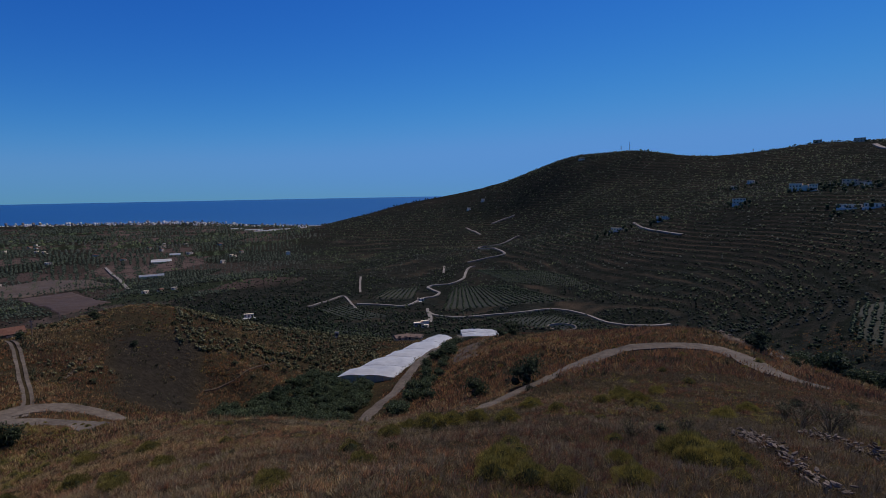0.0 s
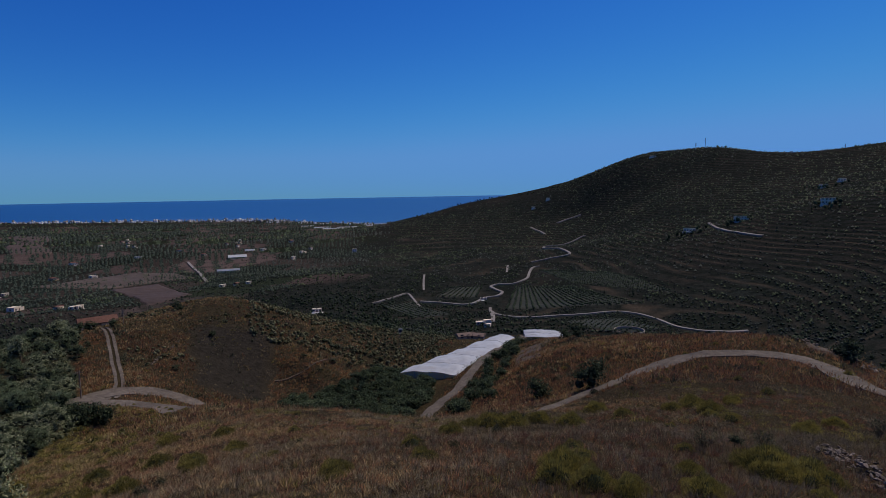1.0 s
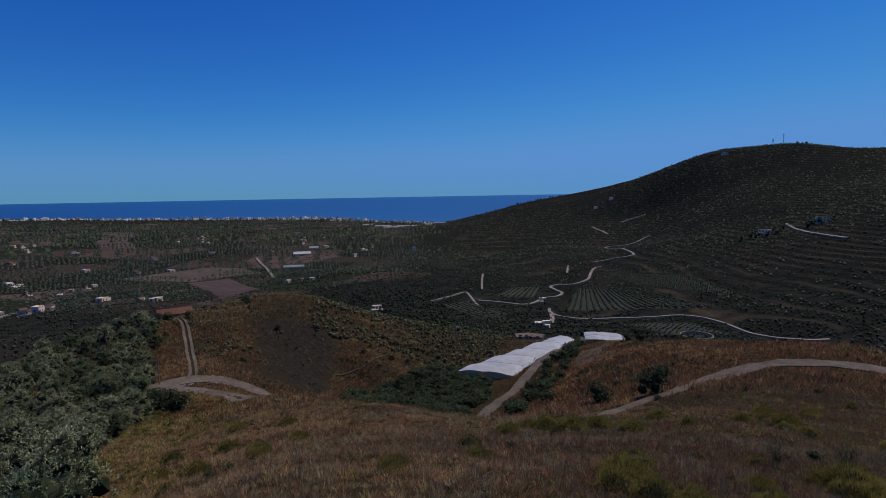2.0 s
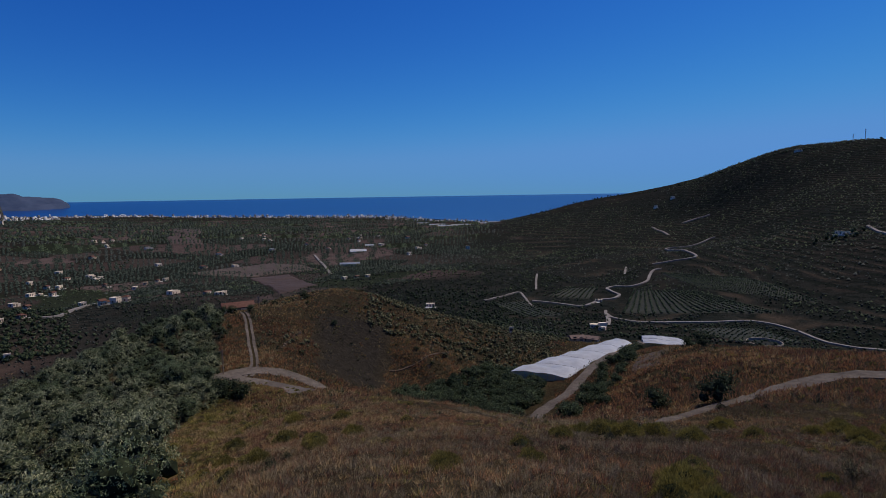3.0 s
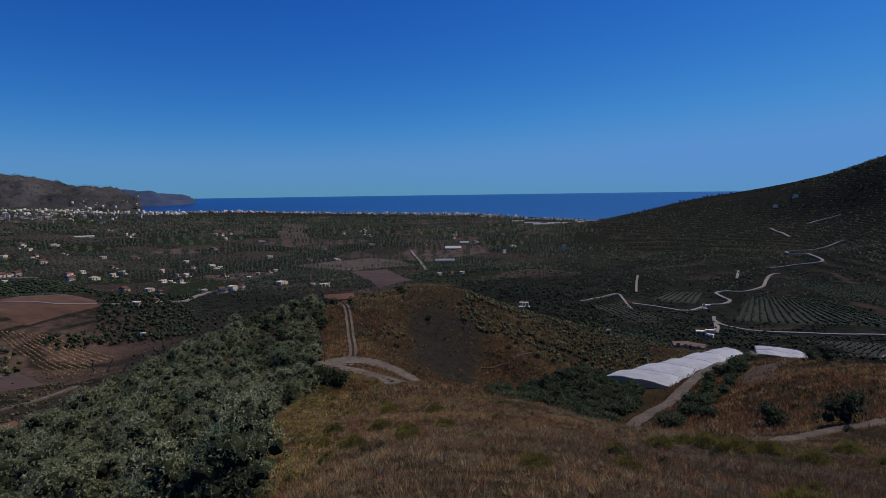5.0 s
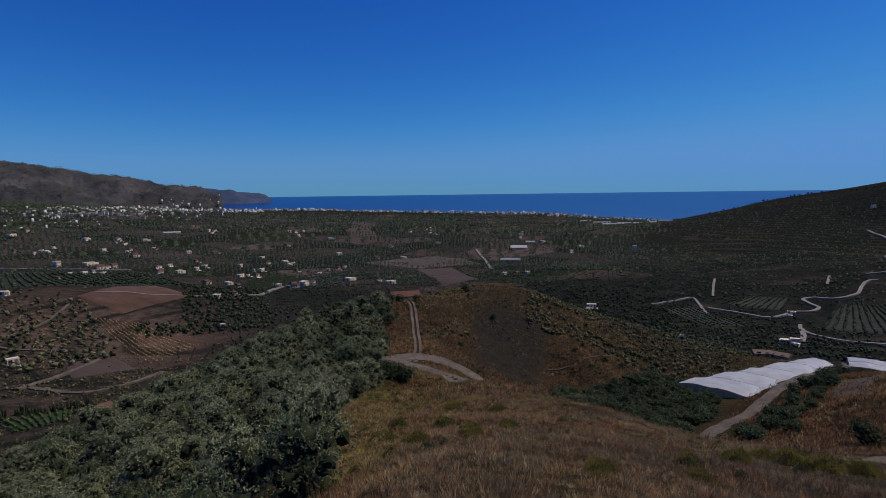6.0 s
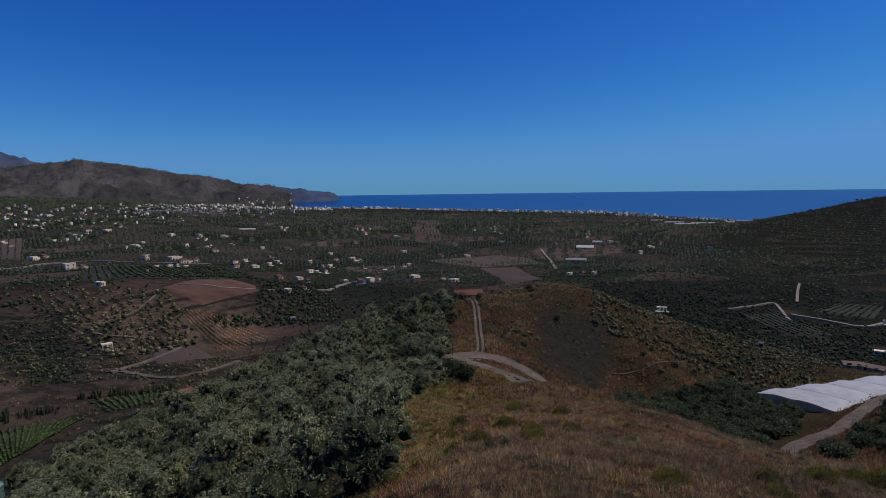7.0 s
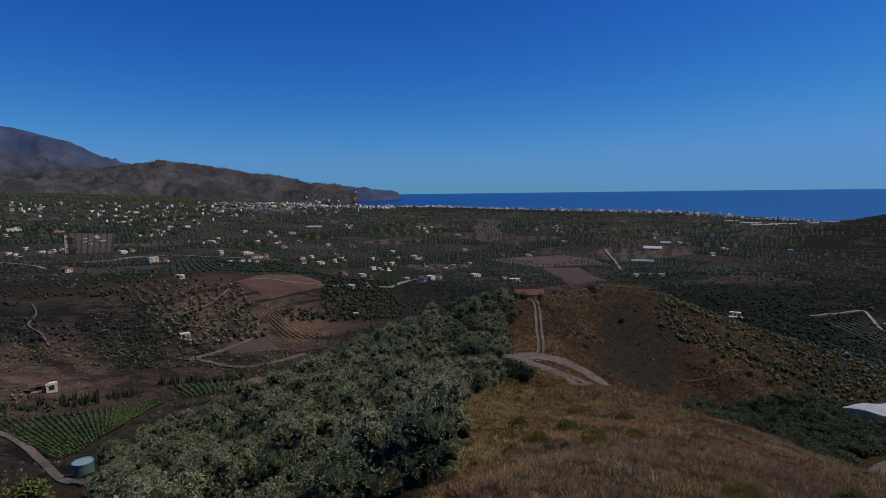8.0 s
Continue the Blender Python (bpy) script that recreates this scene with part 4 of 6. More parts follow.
# ---- far woods and groves ----
class Woods:
    """Many small crowns gathered into one mesh."""

    def __init__(self):
        self.v, self.f, self.n = [], [], 0

    def add(self, x, y, r, h, seed, lumps=1, on=0.0):
        g = np.random.default_rng(seed)
        iv, jf = ico()
        x, y, r, h = (np.asarray(q, float) for q in (x, y, r, h))
        z = land(x, y) + on
        n = len(x)
        mid = np.stack([x, y, z + h * 0.45], 1)[:, None, :]
        half = np.stack([r, r, 0.5 * h], 1)[:, None, :]
        if lumps > 1:
            shape, tri = iv, jf
        elif lumps < 0:
            q = np.arange(5) * 2 * math.pi / 5
            shape = np.vstack([np.stack([np.cos(q), np.sin(q), 0 * q - 0.45], 1), [[0.1, 0, 1]]])
            tri = np.array([[i, (i + 1) % 5, 5] for i in range(5)])
        else:
            q = np.arange(5) * 2 * math.pi / 5
            shape = np.vstack([np.stack([np.cos(q), np.sin(q), 0 * q], 1), [[0, 0, 1], [0, 0, -1]]])
            tri = np.array([[i, (i + 1) % 5, 5] for i in range(5)] + [[(i + 1) % 5, i, 6] for i in range(5)])
        m = len(shape)
        body = mid + shape[None] * half * g.uniform(0.62, 1.05, (n, m, 1)) * (0.85 if lumps > 1 else 1.0) + g.normal(0, 0.12, (n, m, 3)) * half
        self.v.append(body.reshape(-1, 3))
        self.f.append((tri[None] + (np.arange(n) * m)[:, None, None]).reshape(-1, 3) + self.n)
        self.n += n * m
        k = {-1: 0, 0: 0, 1: 4, 2: 16}[lumps]
        if k:
            way = unit(g.normal(0, 1, (n, k, 3)) + np.array([0, 0, 0.35]))
            c = mid + way * g.uniform(0.7, 1.05, (n, k, 1)) * half
            face = unit(way + g.normal(0, 0.6, (n, k, 3)))
            u = unit(np.cross(face, g.normal(0, 1, (n, k, 3))))
            w = np.cross(face, u)
            size = r[:, None, None] * g.uniform(0.17, 0.34, (n, k, 1))
            q = g.uniform(0, 2 * math.pi, (n, k, 1))
            v = np.stack([c + size * (u * np.cos(q + t) + w * np.sin(q + t)) * e for t, e in ((0, 1.2), (2.2, 0.9), (4.1, 1.0))], 2).reshape(-1, 3)
            self.v.append(v)
            self.f.append(np.arange(len(v)).reshape(-1, 3) + self.n)
            self.n += len(v)

    def finish(self, name, mat, label, category="trees"):
        if self.v:
            thing(name, data=big_mesh(name, np.vstack(self.v), np.vstack(self.f), mat, smooth=True), label=label, category=category, kind="stuff")


def scatter(seed, n, az, dist, size, squat=0.9, keep=None, bias=1.0):
    g = np.random.default_rng(seed)
    a = g.uniform(*az, n)
    d = dist[0] * (dist[1] / dist[0]) ** (g.uniform(0, 1, n) ** bias)
    x, y = plan(a, d)
    ok = np.ones(n, bool) if keep is None else keep(a, d, x, y)
    x, y = x[ok], y[ok]
    r = 0.5 * g.uniform(*size, len(x))
    return x, y, r, 2 * r * squat * g.uniform(0.8, 1.2, len(x))


dark_woods, grey_woods, green_rows, mountain_scrub, young_groves, gold_rows, near_scrub, plain_groves = (Woods() for _ in range(8))


def in_quad(corners, x, y):
    c = [plan(a, d) for a, d in corners]
    side = [(c[(i + 1) % 4][0] - c[i][0]) * (y - c[i][1]) - (c[(i + 1) % 4][1] - c[i][1]) * (x - c[i][0]) for i in range(4)]
    return ((side[0] > 0) & (side[1] > 0) & (side[2] > 0) & (side[3] > 0)) | ((side[0] < 0) & (side[1] < 0) & (side[2] < 0) & (side[3] < 0))


CLEAR = {
    "grove_upper": [(-3.2, 547), (-10.4, 500), (-17.0, 407), (-6.8, 451)],
    "grove_lower": [(-0.8, 452), (-6.8, 442), (-13.9, 372), (0.5, 364)],
    "grove_west": [(5.9, 459), (2.7, 465), (3.3, 418), (8.3, 421)],
    "grove_loop": [(13.6, 384), (10.6, 405), (6.0, 351), (9.9, 330)],
    "grove_tank": [(-5.0, 307), (-11.8, 322), (-16.2, 303), (-10.4, 268)],
    "grove_side": [(-37.8, 292), (-41, 294), (-41, 190), (-37.4, 219)],
    "plantation": [(76.6, 640), (65.8, 620), (60.7, 531), (77.2, 480)],
    "olive_grid": [(83.9, 1060), (80.4, 1050), (80.7, 720), (84.0, 725)],
    "olive_slope": [(80.2, 405), (69.7, 370), (67.8, 252), (75.2, 226)],
    "vineyard": [(90.6, 150), (77.0, 144.5), (80.5, 134), (86.0, 117.5)],
    "garden": [(77.0, 160), (71.2, 166), (71.6, 152), (75.4, 146)],
    "dotted_slope": [(62.7, 265), (59.5, 253), (60.4, 223), (62.7, 232)],
    "ploughed": [(38.5, 630), (34.6, 639), (32.1, 479), (36.3, 451)],
    "red_patch": [(70.4, 385), (66.8, 440), (60.8, 377), (67.2, 339)],
    "terrace": [(72.1, 251), (67.8, 260), (65.6, 226), (71.6, 212)],
    "dry_slope": [(69.2, 337), (66.0, 326), (60.9, 263), (65.0, 232)],
}


def clear_of(a, d, x, y):
    ok = np.ones(len(x), bool)
    for corners in CLEAR.values():
        ok &= ~in_quad(corners, x, y)
    for line, half in (([(1.9, 375), (0.7, 340), (-5, 329), (-11.9, 342), (-17.3, 312), (-23, 322)], 5), ([(9.4, 402), (6, 394), (2.5, 413), (0.6, 431), (1.8, 457), (-0.8, 469), (-2.3, 533), (-3.3, 566)], 7), ([(-2.5, 604), (-6.4, 640), (-3.7, 812), (-8, 876)], 6), ([(9.4, 380), (10.8, 431), (14.5, 390)], 5), ([(8.9, 536), (9, 444)], 5), ([(57, 385), (53.5, 440), (50, 480)], 6)):
        p = curve_through(line, 8)
        for q in p:
            ok &= (x - q[0]) ** 2 + (y - q[1]) ** 2 > half * half
    return ok


def clumpy(seed, size, cut):
    return lambda a, d, x, y: clear_of(a, d, x, y) & (waves(x, y, size, seed) + 0.25 * waves(x, y, size * 0.2, seed + 1) > cut)


def on_risers(seed, size, cut):
    """Clumps of scrub that keep to the risers of the terraces."""
    def keep(a, d, x, y):
        rise = level_of(x, y, land(x, y))
        off = np.abs(rise - np.round(rise))
        return clear_of(a, d, x, y) & (off < 0.2 + 0.5 * np.clip(waves(x, y, 110, seed + 3) + 0.2, 0, 1)) & (waves(x, y, size, seed) > cut)
    return keep


def beside_tent(x, y):
    """Clear of the long greenhouse and its road."""
    return (x < -31.5 + (y - 139) * 0.6) | (y > 187)


dark_woods.add(*scatter(201, 12000, (-42, 13), (225, 1180), (0.8, 2.3), keep=on_risers(51, 120, -0.15)), 1, lumps=0)
dark_woods.add(*scatter(211, 8000, (-42, 12), (520, 1280), (1.4, 3.2), keep=clumpy(65, 140, -0.2), bias=0.6), 12, lumps=-1)
grey_woods.add(*scatter(212, 8000, (-42, 12), (450, 1280), (1.2, 2.8), keep=clumpy(66, 100, -0.3), bias=0.6), 13, lumps=-1)
grey_woods.add(*scatter(202, 12000, (-42, 14), (260, 1250), (0.7, 1.8), keep=on_risers(53, 90, -0.3)), 2, lumps=0)
dark_woods.add(*scatter(203, 7500, (10, 98), (300, 1500), (1.2, 3.0), keep=clumpy(55, 150, 0.25)), 3, lumps=0)
grey_woods.add(*scatter(204, 11000, (10, 98), (300, 2100), (1.0, 2.6), keep=clumpy(57, 110, 0.25)), 4, lumps=0)
dark_woods.add(*scatter(205, 4200, (14, 90), (1100, 2400), (4, 8), keep=clumpy(59, 200, -0.05)), 5, lumps=-1)
mountain_scrub.add(*scatter(206, 34000, (55, 98), (1750, 3500), (3.0, 6.6), 0.7, keep=lambda a, d, x, y: land(x, y) > EYE - 45), 6, lumps=-1)
near_scrub.add(*scatter(207, 1500, (52, 97), (150, 250), (0.5, 1.5), keep=clumpy(61, 40, 0.0)), 7, lumps=2)
dark_woods.add(*scatter(208, 900, (54, 66), (290, 430), (1.4, 3.0), keep=lambda a, d, x, y: (a < 62) | (d < 320)), 8, lumps=2)
dark_woods.add(*scatter(209, 1600, (11, 30), (225, 420), (1.0, 2.8), keep=clumpy(63, 60, -0.25)), 9, lumps=2)
grey_woods.add(*scatter(210, 900, (78, 98), (240, 430), (0.9, 2.3), keep=clumpy(64, 60, -0.1)), 11, lumps=2)
for i, (a, d) in enumerate([(-28.6, 628), (-33.2, 669), (-34.6, 667), (-36.8, 690), (-35.5, 684), (-22.0, 640), (-17.8, 642), (-28.4, 771), (-37.5, 562), (-38.2, 676)]):
    q = np.random.default_rng(700 + i)
    x, y = plan(a + q.normal(0, 1.0, 26), d + q.uniform(-26, 14, 26))
    r = q.uniform(0.9, 2.4, 26)
    dark_woods.add(x, y, r, r * q.uniform(1.4, 3.4, 26), 720 + i, lumps=2)
near_scrub.add(*scatter(213, 2300, (5, 27), (150, 242), (0.5, 1.6), keep=lambda a, d, x, y: beside_tent(x, y) & (waves(x, y, 16, 67) > -0.35)), 14, lumps=2)
near_scrub.add(*scatter(214, 1700, (5, 40), (130, 245), (0.4, 1.2), keep=lambda a, d, x, y: beside_tent(x, y) & (np.abs(a - 39) > 1.2) & (waves(x, y, 12, 68) > 0.0) & (burnt_patch(a, d, x, y) < 0.3) & ~((a > 7) & (a < 24.5) & (d < 152))), 15, lumps=2)
dark_woods.add(*scatter(215, 900, (-44, -6), (125, 240), (0.8, 2.4), keep=lambda a, d, x, y: (d > np.interp(a, [-44, -33, -20, -6], [92, 100, 125, 165])) & (waves(x, y, 18, 69) > -0.3)), 16, lumps=2)
dark_woods.add(*scatter(216, 1100, (75.5, 85), (190, 400), (0.6, 1.4), keep=lambda a, d, x, y: clear_of(a, d, x, y) & (np.abs(a - 79.8) < 1.6 + 2.2 * waves(x, y, 30, 70))), 17, lumps=2)
grey_woods.add(*scatter(217, 9000, (12, 97), (420, 1900), (1.6, 3.6), keep=clumpy(101, 70, 0.3), bias=0.8), 18, lumps=-1)
dark_woods.add(*scatter(218, 9000, (12, 97), (420, 1900), (1.8, 4.2), keep=clumpy(103, 90, 0.3), bias=0.8), 19, lumps=-1)
dark_woods.add(*scatter(219, 8000, (-42, 13), (330, 1250), (1.0, 2.4), keep=on_risers(105, 60, -0.1), bias=0.7), 20, lumps=-1)
dark_woods.add(*scatter(221, 6500, (6, 50), (235, 640), (0.7, 2.1), keep=clumpy(107, 50, -0.2)), 22, lumps=0)
grey_woods.add(*scatter(222, 5500, (6, 60), (235, 640), (0.6, 1.7), keep=clumpy(109, 40, -0.2)), 23, lumps=0)
# trees standing along the skyline of the ridge
ra = np.concatenate([np.linspace(-40, -20, 70), np.linspace(-18, 11, 150)])
rd = np.interp(ra, [-38.9, -34.1, -29.9, -23.3, -18.9, -15.4, -12.7, -8.1, -2.7, 3.2, 8, 11.5], [1050, 1100, 1150, 1150, 1080, 1100, 1120, 1200, 1300, 1350, 1400, 1450])
g = np.random.default_rng(9)
x, y = plan(ra + g.normal(0, 0.1, len(ra)), rd + g.normal(0, 12, len(ra)))
r = g.uniform(1.3, 3.0, len(x))
dark_woods.add(x, y, r, r * 1.7, 10)
ROWS = [
    ("grove_upper", CLEAR["grove_upper"], "field_dark", 3.6, 3.2, 2.0, young_groves, "terraced green grove in even rows"),
    ("grove_lower", CLEAR["grove_lower"], "field_dark", 3.4, 2.4, 2.1, young_groves, "terraced grove of grey-green trees in rows"),
    ("grove_west", CLEAR["grove_west"], "field_dark", 3.4, 2.6, 1.9, young_groves, "small grove in rows on dry soil"),
    ("grove_loop", CLEAR["grove_loop"], "field_dark", 3.4, 2.6, 1.8, young_groves, "small grove in rows inside the road loop"),
    ("grove_tank", CLEAR["grove_tank"], "field_dark", 3.4, 3.0, 1.5, young_groves, "young grove in rows round the water tank"),
    ("grove_side", CLEAR["grove_side"], "field_dark", 3.6, 3.0, 1.9, young_groves, "young grove in rows on pale soil"),
    ("plantation", CLEAR["plantation"], "field_dark", 5.5, 3.4, 3.0, dark_woods, "dark plantation in straight rows"),
    ("olive_grid", CLEAR["olive_grid"], "field_fallow", 6.5, 6.0, 2.3, plain_groves, "olive grove in a square grid on bare soil"),
    ("olive_slope", CLEAR["olive_slope"], "field_red", 5.6, 5.6, 2.9, near_scrub, "young olive trees spaced over red soil"),
    ("vineyard", CLEAR["vineyard"], "field_green", 1.05, 0.7, 0.8, green_rows, "bright green crop in even rows on the valley floor"),
    ("garden", CLEAR["garden"], "field_green", 1.4, 0.9, 1.0, green_rows, "small green vegetable field"),
    ("dry_slope", CLEAR["dry_slope"], "field_fallow", 2.8, 2.0, 1.0, gold_rows, "golden dry shrubs in rows"),
    ("terrace", CLEAR["terrace"], "field_brown", 7.0, 9.0, 0.8, grey_woods, "bare terraced brown field"),
    ("dotted_slope", CLEAR["dotted_slope"], "field_fallow", 4.0, 2.6, 1.1, grey_woods, "young shrubs in rows on dry soil"),
]
for i, (name, corners, mat, gap, along, size, woods, label) in enumerate(ROWS):
    c = field(name, corners, M[mat], label) if name not in ("olive_slope", "dotted_slope", "dry_slope") else [np.array(plan(a, d)) for a, d in corners]
    p = rows_in(c, gap, along, 0.42 if name in ("olive_slope", "terrace") else 0.12, i)
    q = np.random.default_rng(300 + i)
    r = 0.5 * size * q.uniform(0.75, 1.15, len(p))
    woods.add(p[:, 0], p[:, 1], r, 2 * r * q.uniform(0.75, 1.0, len(p)), 310 + i, lumps=2 if name == "olive_slope" else 1, on=0.2)
for name, corners, mat, label in [
    ("ploughed", CLEAR["ploughed"], "field_brown", "bare ploughed brown field"),
    ("stubble", [(44.5, 714), (36.3, 771), (31.2, 658), (38.6, 639)], "field_fallow", "bare brown hill field"),
    ("enclosed", [(45.7, 1500), (43.3, 1430), (42.3, 1045), (45.1, 1036)], "field_brown", "pale enclosed field far across the plain"),
    ("red_patch", CLEAR["red_patch"], "field_red", "freshly ploughed red soil"),
]:
    field(name, corners, M[mat], label)
field("bank_spur", [(-0.9, 137), (-4.8, 137), (-3.6, 106), (-0.5, 113)], M["bank"], "bare stony earth bank above the road")
field("bank_bend", [(-26.5, 94), (-31.5, 91), (-32, 86), (-27.5, 87.5)], M["bank"], "pale rubble heap beside the dirt road")
# the patchwork of the plain: each parcel planted in its own rows
g = np.random.default_rng(77)
by_kind = {"olive": plain_groves, "orchard": plain_groves, "young": grey_woods, "fallow": plain_groves, "scrub": grey_woods, "wood": plain_groves, "crop": young_groves}
span = np.arange(-1980, 340, 2.9)
px, py = np.meshgrid(span, np.arange(-80, 1900, 2.9))
px, py = px.ravel() + 0.01, py.ravel()
rough = farmed(np.degrees(np.arctan2(-px, py)), np.hypot(px, py)) > 0.02
px, py = px[rough], py[rough]
cell, kind, rim = parcel_at(px, py)
for k, (sort, _, gap, width) in enumerate(PARCELS):
    # a grid turned by each parcel's own angle, thinned to the spacing
    mine = kind == k
    turn = np.sin(cell[mine, 0] * 3.7 + cell[mine, 1] * 8.1) * 1.5
    wide = gap * (1 + np.clip(np.hypot(px[mine], py[mine]) - 600, 0, 1300) / 620)
    u = np.round((px[mine] * np.cos(turn) + py[mine] * np.sin(turn)) / wide) * wide
    v = np.round((py[mine] * np.cos(turn) - px[mine] * np.sin(turn)) / wide) * wide
    x, y = u * np.cos(turn) - v * np.sin(turn), u * np.sin(turn) + v * np.cos(turn)
    _, first = np.unique(np.round(np.stack([x, y], 1), 1), axis=0, return_index=True)
    x, y = x[first], y[first]
    x, y = x + g.normal(0, gap * 0.16, len(x)), y + g.normal(0, gap * 0.16, len(x))
    d, a = np.hypot(x, y), np.degrees(np.arctan2(-x, y))
    _, still, rim = parcel_at(x, y)
    ok = (farmed(a, d) + 0.35 * waves(x, y, 60, 27) > g.uniform(0.3, 0.75, len(x))) & (still == k) & (rim > 0.05) & clear_of(a, d, x, y) & (g.uniform(0, 1, len(x)) < 0.93) & (d < 2000)
    x, y, d = x[ok], y[ok], d[ok]
    r = 0.5 * width * g.uniform(0.75, 1.15, len(x)) * (1 + np.clip(d - 650, 0, 1300) / 1000)
    by_kind[sort].add(x, y, 1.1 * r, 1.5 * r * g.uniform(0.8, 1.2, len(x)), 400 + k, on=0.1, lumps=-1)
dark_woods.finish("dark_woods", M["leaf_dark"], "dark green trees and scrub over the far slopes")
plain_groves.finish("plain_groves", M["leaf_plain"], "dark groves planted in rows over the plain")
grey_woods.finish("olive_groves", M["leaf_grey"], "grey-green olive trees and scrub over the far slopes")
near_scrub.finish("slope_bushes", M["leaf_scrub"], "grey-green bushes on the dry slopes", "scrub")
gold_rows.finish("gold_shrub_rows", M["grass_straw"], "golden dry shrubs in rows on the slope", "shrubs")
green_rows.finish("crop_rows", M["leaf_vine"], "green crops and young trees in rows", "crops")
young_groves.finish("young_groves", M["leaf_crop"], "young dark green grove trees in rows")
mountain_scrub.finish("mountain_scrub", M["leaf_dark"], "sparse scrub on the distant mountains", "scrub")


# ---- grass and low shrubs ----
def blades(name, seed, n, az, dist, per, height, width, mat, label, keep=None, spread=0.25, bias=1.0):
    g = np.random.default_rng(seed)
    a, t = g.uniform(*az, n), g.uniform(0, 1, n) ** bias
    d = np.sqrt(dist[0] ** 2 + t * (dist[1] ** 2 - dist[0] ** 2))
    x, y = plan(a, d)
    ok = (a < np.interp(d, EDGE_A, EDGE_B) + 1.5)
    if keep is not None:
        ok &= keep(a, d, x, y)
    x, y, d = x[ok], y[ok], d[ok]
    z = land(x, y)
    m = len(x)
    base = np.repeat(np.stack([x, y, z], 1), per, 0) + np.concatenate([g.normal(0, spread, (m * per, 2)), np.full((m * per, 1), -0.04)], 1)
    grow = np.repeat(np.clip(d / 45, 0.8, 1.8), per)[:, None]
    h = height * g.uniform(0.5, 1.35, (m * per, 1)) * np.clip(grow, 0.9, 1.25)
    lean = g.normal(0, 0.45, (m * per, 2)) * h
    q = g.uniform(0, math.pi, m * per)
    wide = np.stack([np.cos(q), np.sin(q), np.zeros_like(q)], 1) * width * grow
    tip = base + np.concatenate([lean, h], 1)
    v = np.stack([base - wide, base + wide, tip], 1).reshape(-1, 3)
    f = np.arange(len(v)).reshape(-1, 3)
    thing(name, data=big_mesh(name, v, f, mat), label=label, category="grass", kind="stuff")


def near_line(pts, half):
    line = curve_through(pts, 1.0)

    def test(x, y):
        hit = np.zeros(len(x), bool)
        for px, py in line:
            hit |= (x - px) ** 2 + (y - py) ** 2 < half * half
        return hit
    return test


by_yard = near_line([(43, 101), (41, 107), (38.9, 110), (36.4, 110), (33.8, 106.5), (31, 101), (28, 94), (26, 86)], 2.1)
by_branch = near_line([(41.4, 106), (40.4, 101), (38.3, 99), (36, 95), (34.4, 88), (33.4, 80)], 2.1)
by_ruts = near_line([(39.4, 105), (38.7, 115), (38.9, 130), (39.2, 150), (39.6, 159)], 1.1)
by_lane = near_line([(10.5, 92), (9, 99), (5.5, 121), (1.8, 155), (-0.7, 180), (-2, 200)], 2.0)
off_road = lambda a, d: ~((np.abs(d - np.interp(-a, [1, 2.4, 5.5, 8.5, 11, 13.9, 18.4, 21.9, 25.5, 28.2, 30.6, 33.3, 35.6, 38.5, 41], [47, 50, 55, 57.5, 60.5, 72.5, 78.3, 79.6, 80, 77.5, 69, 62.5, 61.5, 61, 60])) < np.interp(-a, [8, 14, 30, 36], [1.0, 2.2, 2.2, 1.0])) & (a < 0) & (a > -37))
patch = lambda seed, size, lo: (lambda a, d, x, y: off_road(a, d) & (waves(x, y, size, seed) + 0.3 * np.random.default_rng(seed).normal(0, 1, len(x)) > lo))
blades("rust_grass", 501, 12000, (-46, 51), (11, 62), 5, 0.2, 0.011, M["grass_rust"], "rust-brown dry grass on the hilltop", patch(71, 9, -0.1), bias=1.15)
blades("grey_stalks", 502, 26000, (-46, 51), (11, 60), 4, 0.46, 0.006, M["grass_grey"], "grey-brown dead stalks on the hilltop", patch(72, 11, -0.1), bias=1.15)
blades("straw_grass", 503, 7000, (-46, 51), (11, 62), 5, 0.2, 0.01, M["grass_straw"], "pale straw grass on the hilltop", patch(73, 8, 0.1), bias=1.15)



def on_path(a, d):
    x, y = plan(a, d)
    return ((a > 7) & (a < 24.5) & (d > 98) & (d < np.interp(a, [8, 12, 14.5, 16.8, 20, 22.5, 24.5], [150, 151, 150, 136, 130, 125, 117]))) | by_yard(x, y) | by_branch(x, y) | by_ruts(x, y) | by_lane(x, y)


blades("slope_grass", 505, 30000, (-46, 42), (58, 150), 5, 0.42, 0.03, M["grass_rust"], "rust-brown dry grass on the lower slopes", lambda a, d, x, y: off_road(a, d) & ~on_path(a, d) & (waves(x, y, 10, 76) > -0.25) & (burnt_patch(a, d, x, y) < 0.4))
blades("slope_straw", 506, 24000, (-46, 41), (58, 215), 5, 0.42, 0.035, M["grass_straw"], "straw-coloured dry grass on the lower slopes", lambda a, d, x, y: off_road(a, d) & ~on_path(a, d) & (waves(x, y, 12, 75) > 0.05) & (burnt_patch(a, d, x, y) < 0.4))
blades("slope_scrub", 507, 17000, (-46, 41), (58, 225), 9, 0.5, 0.04, M["leaf_scrub"], "grey-green esparto tufts on the lower slopes", lambda a, d, x, y: off_road(a, d) & ~on_path(a, d) & (waves(x, y, 4.5, 78) + 0.5 * waves(x, y, 22, 79) > 0.28), spread=0.4)
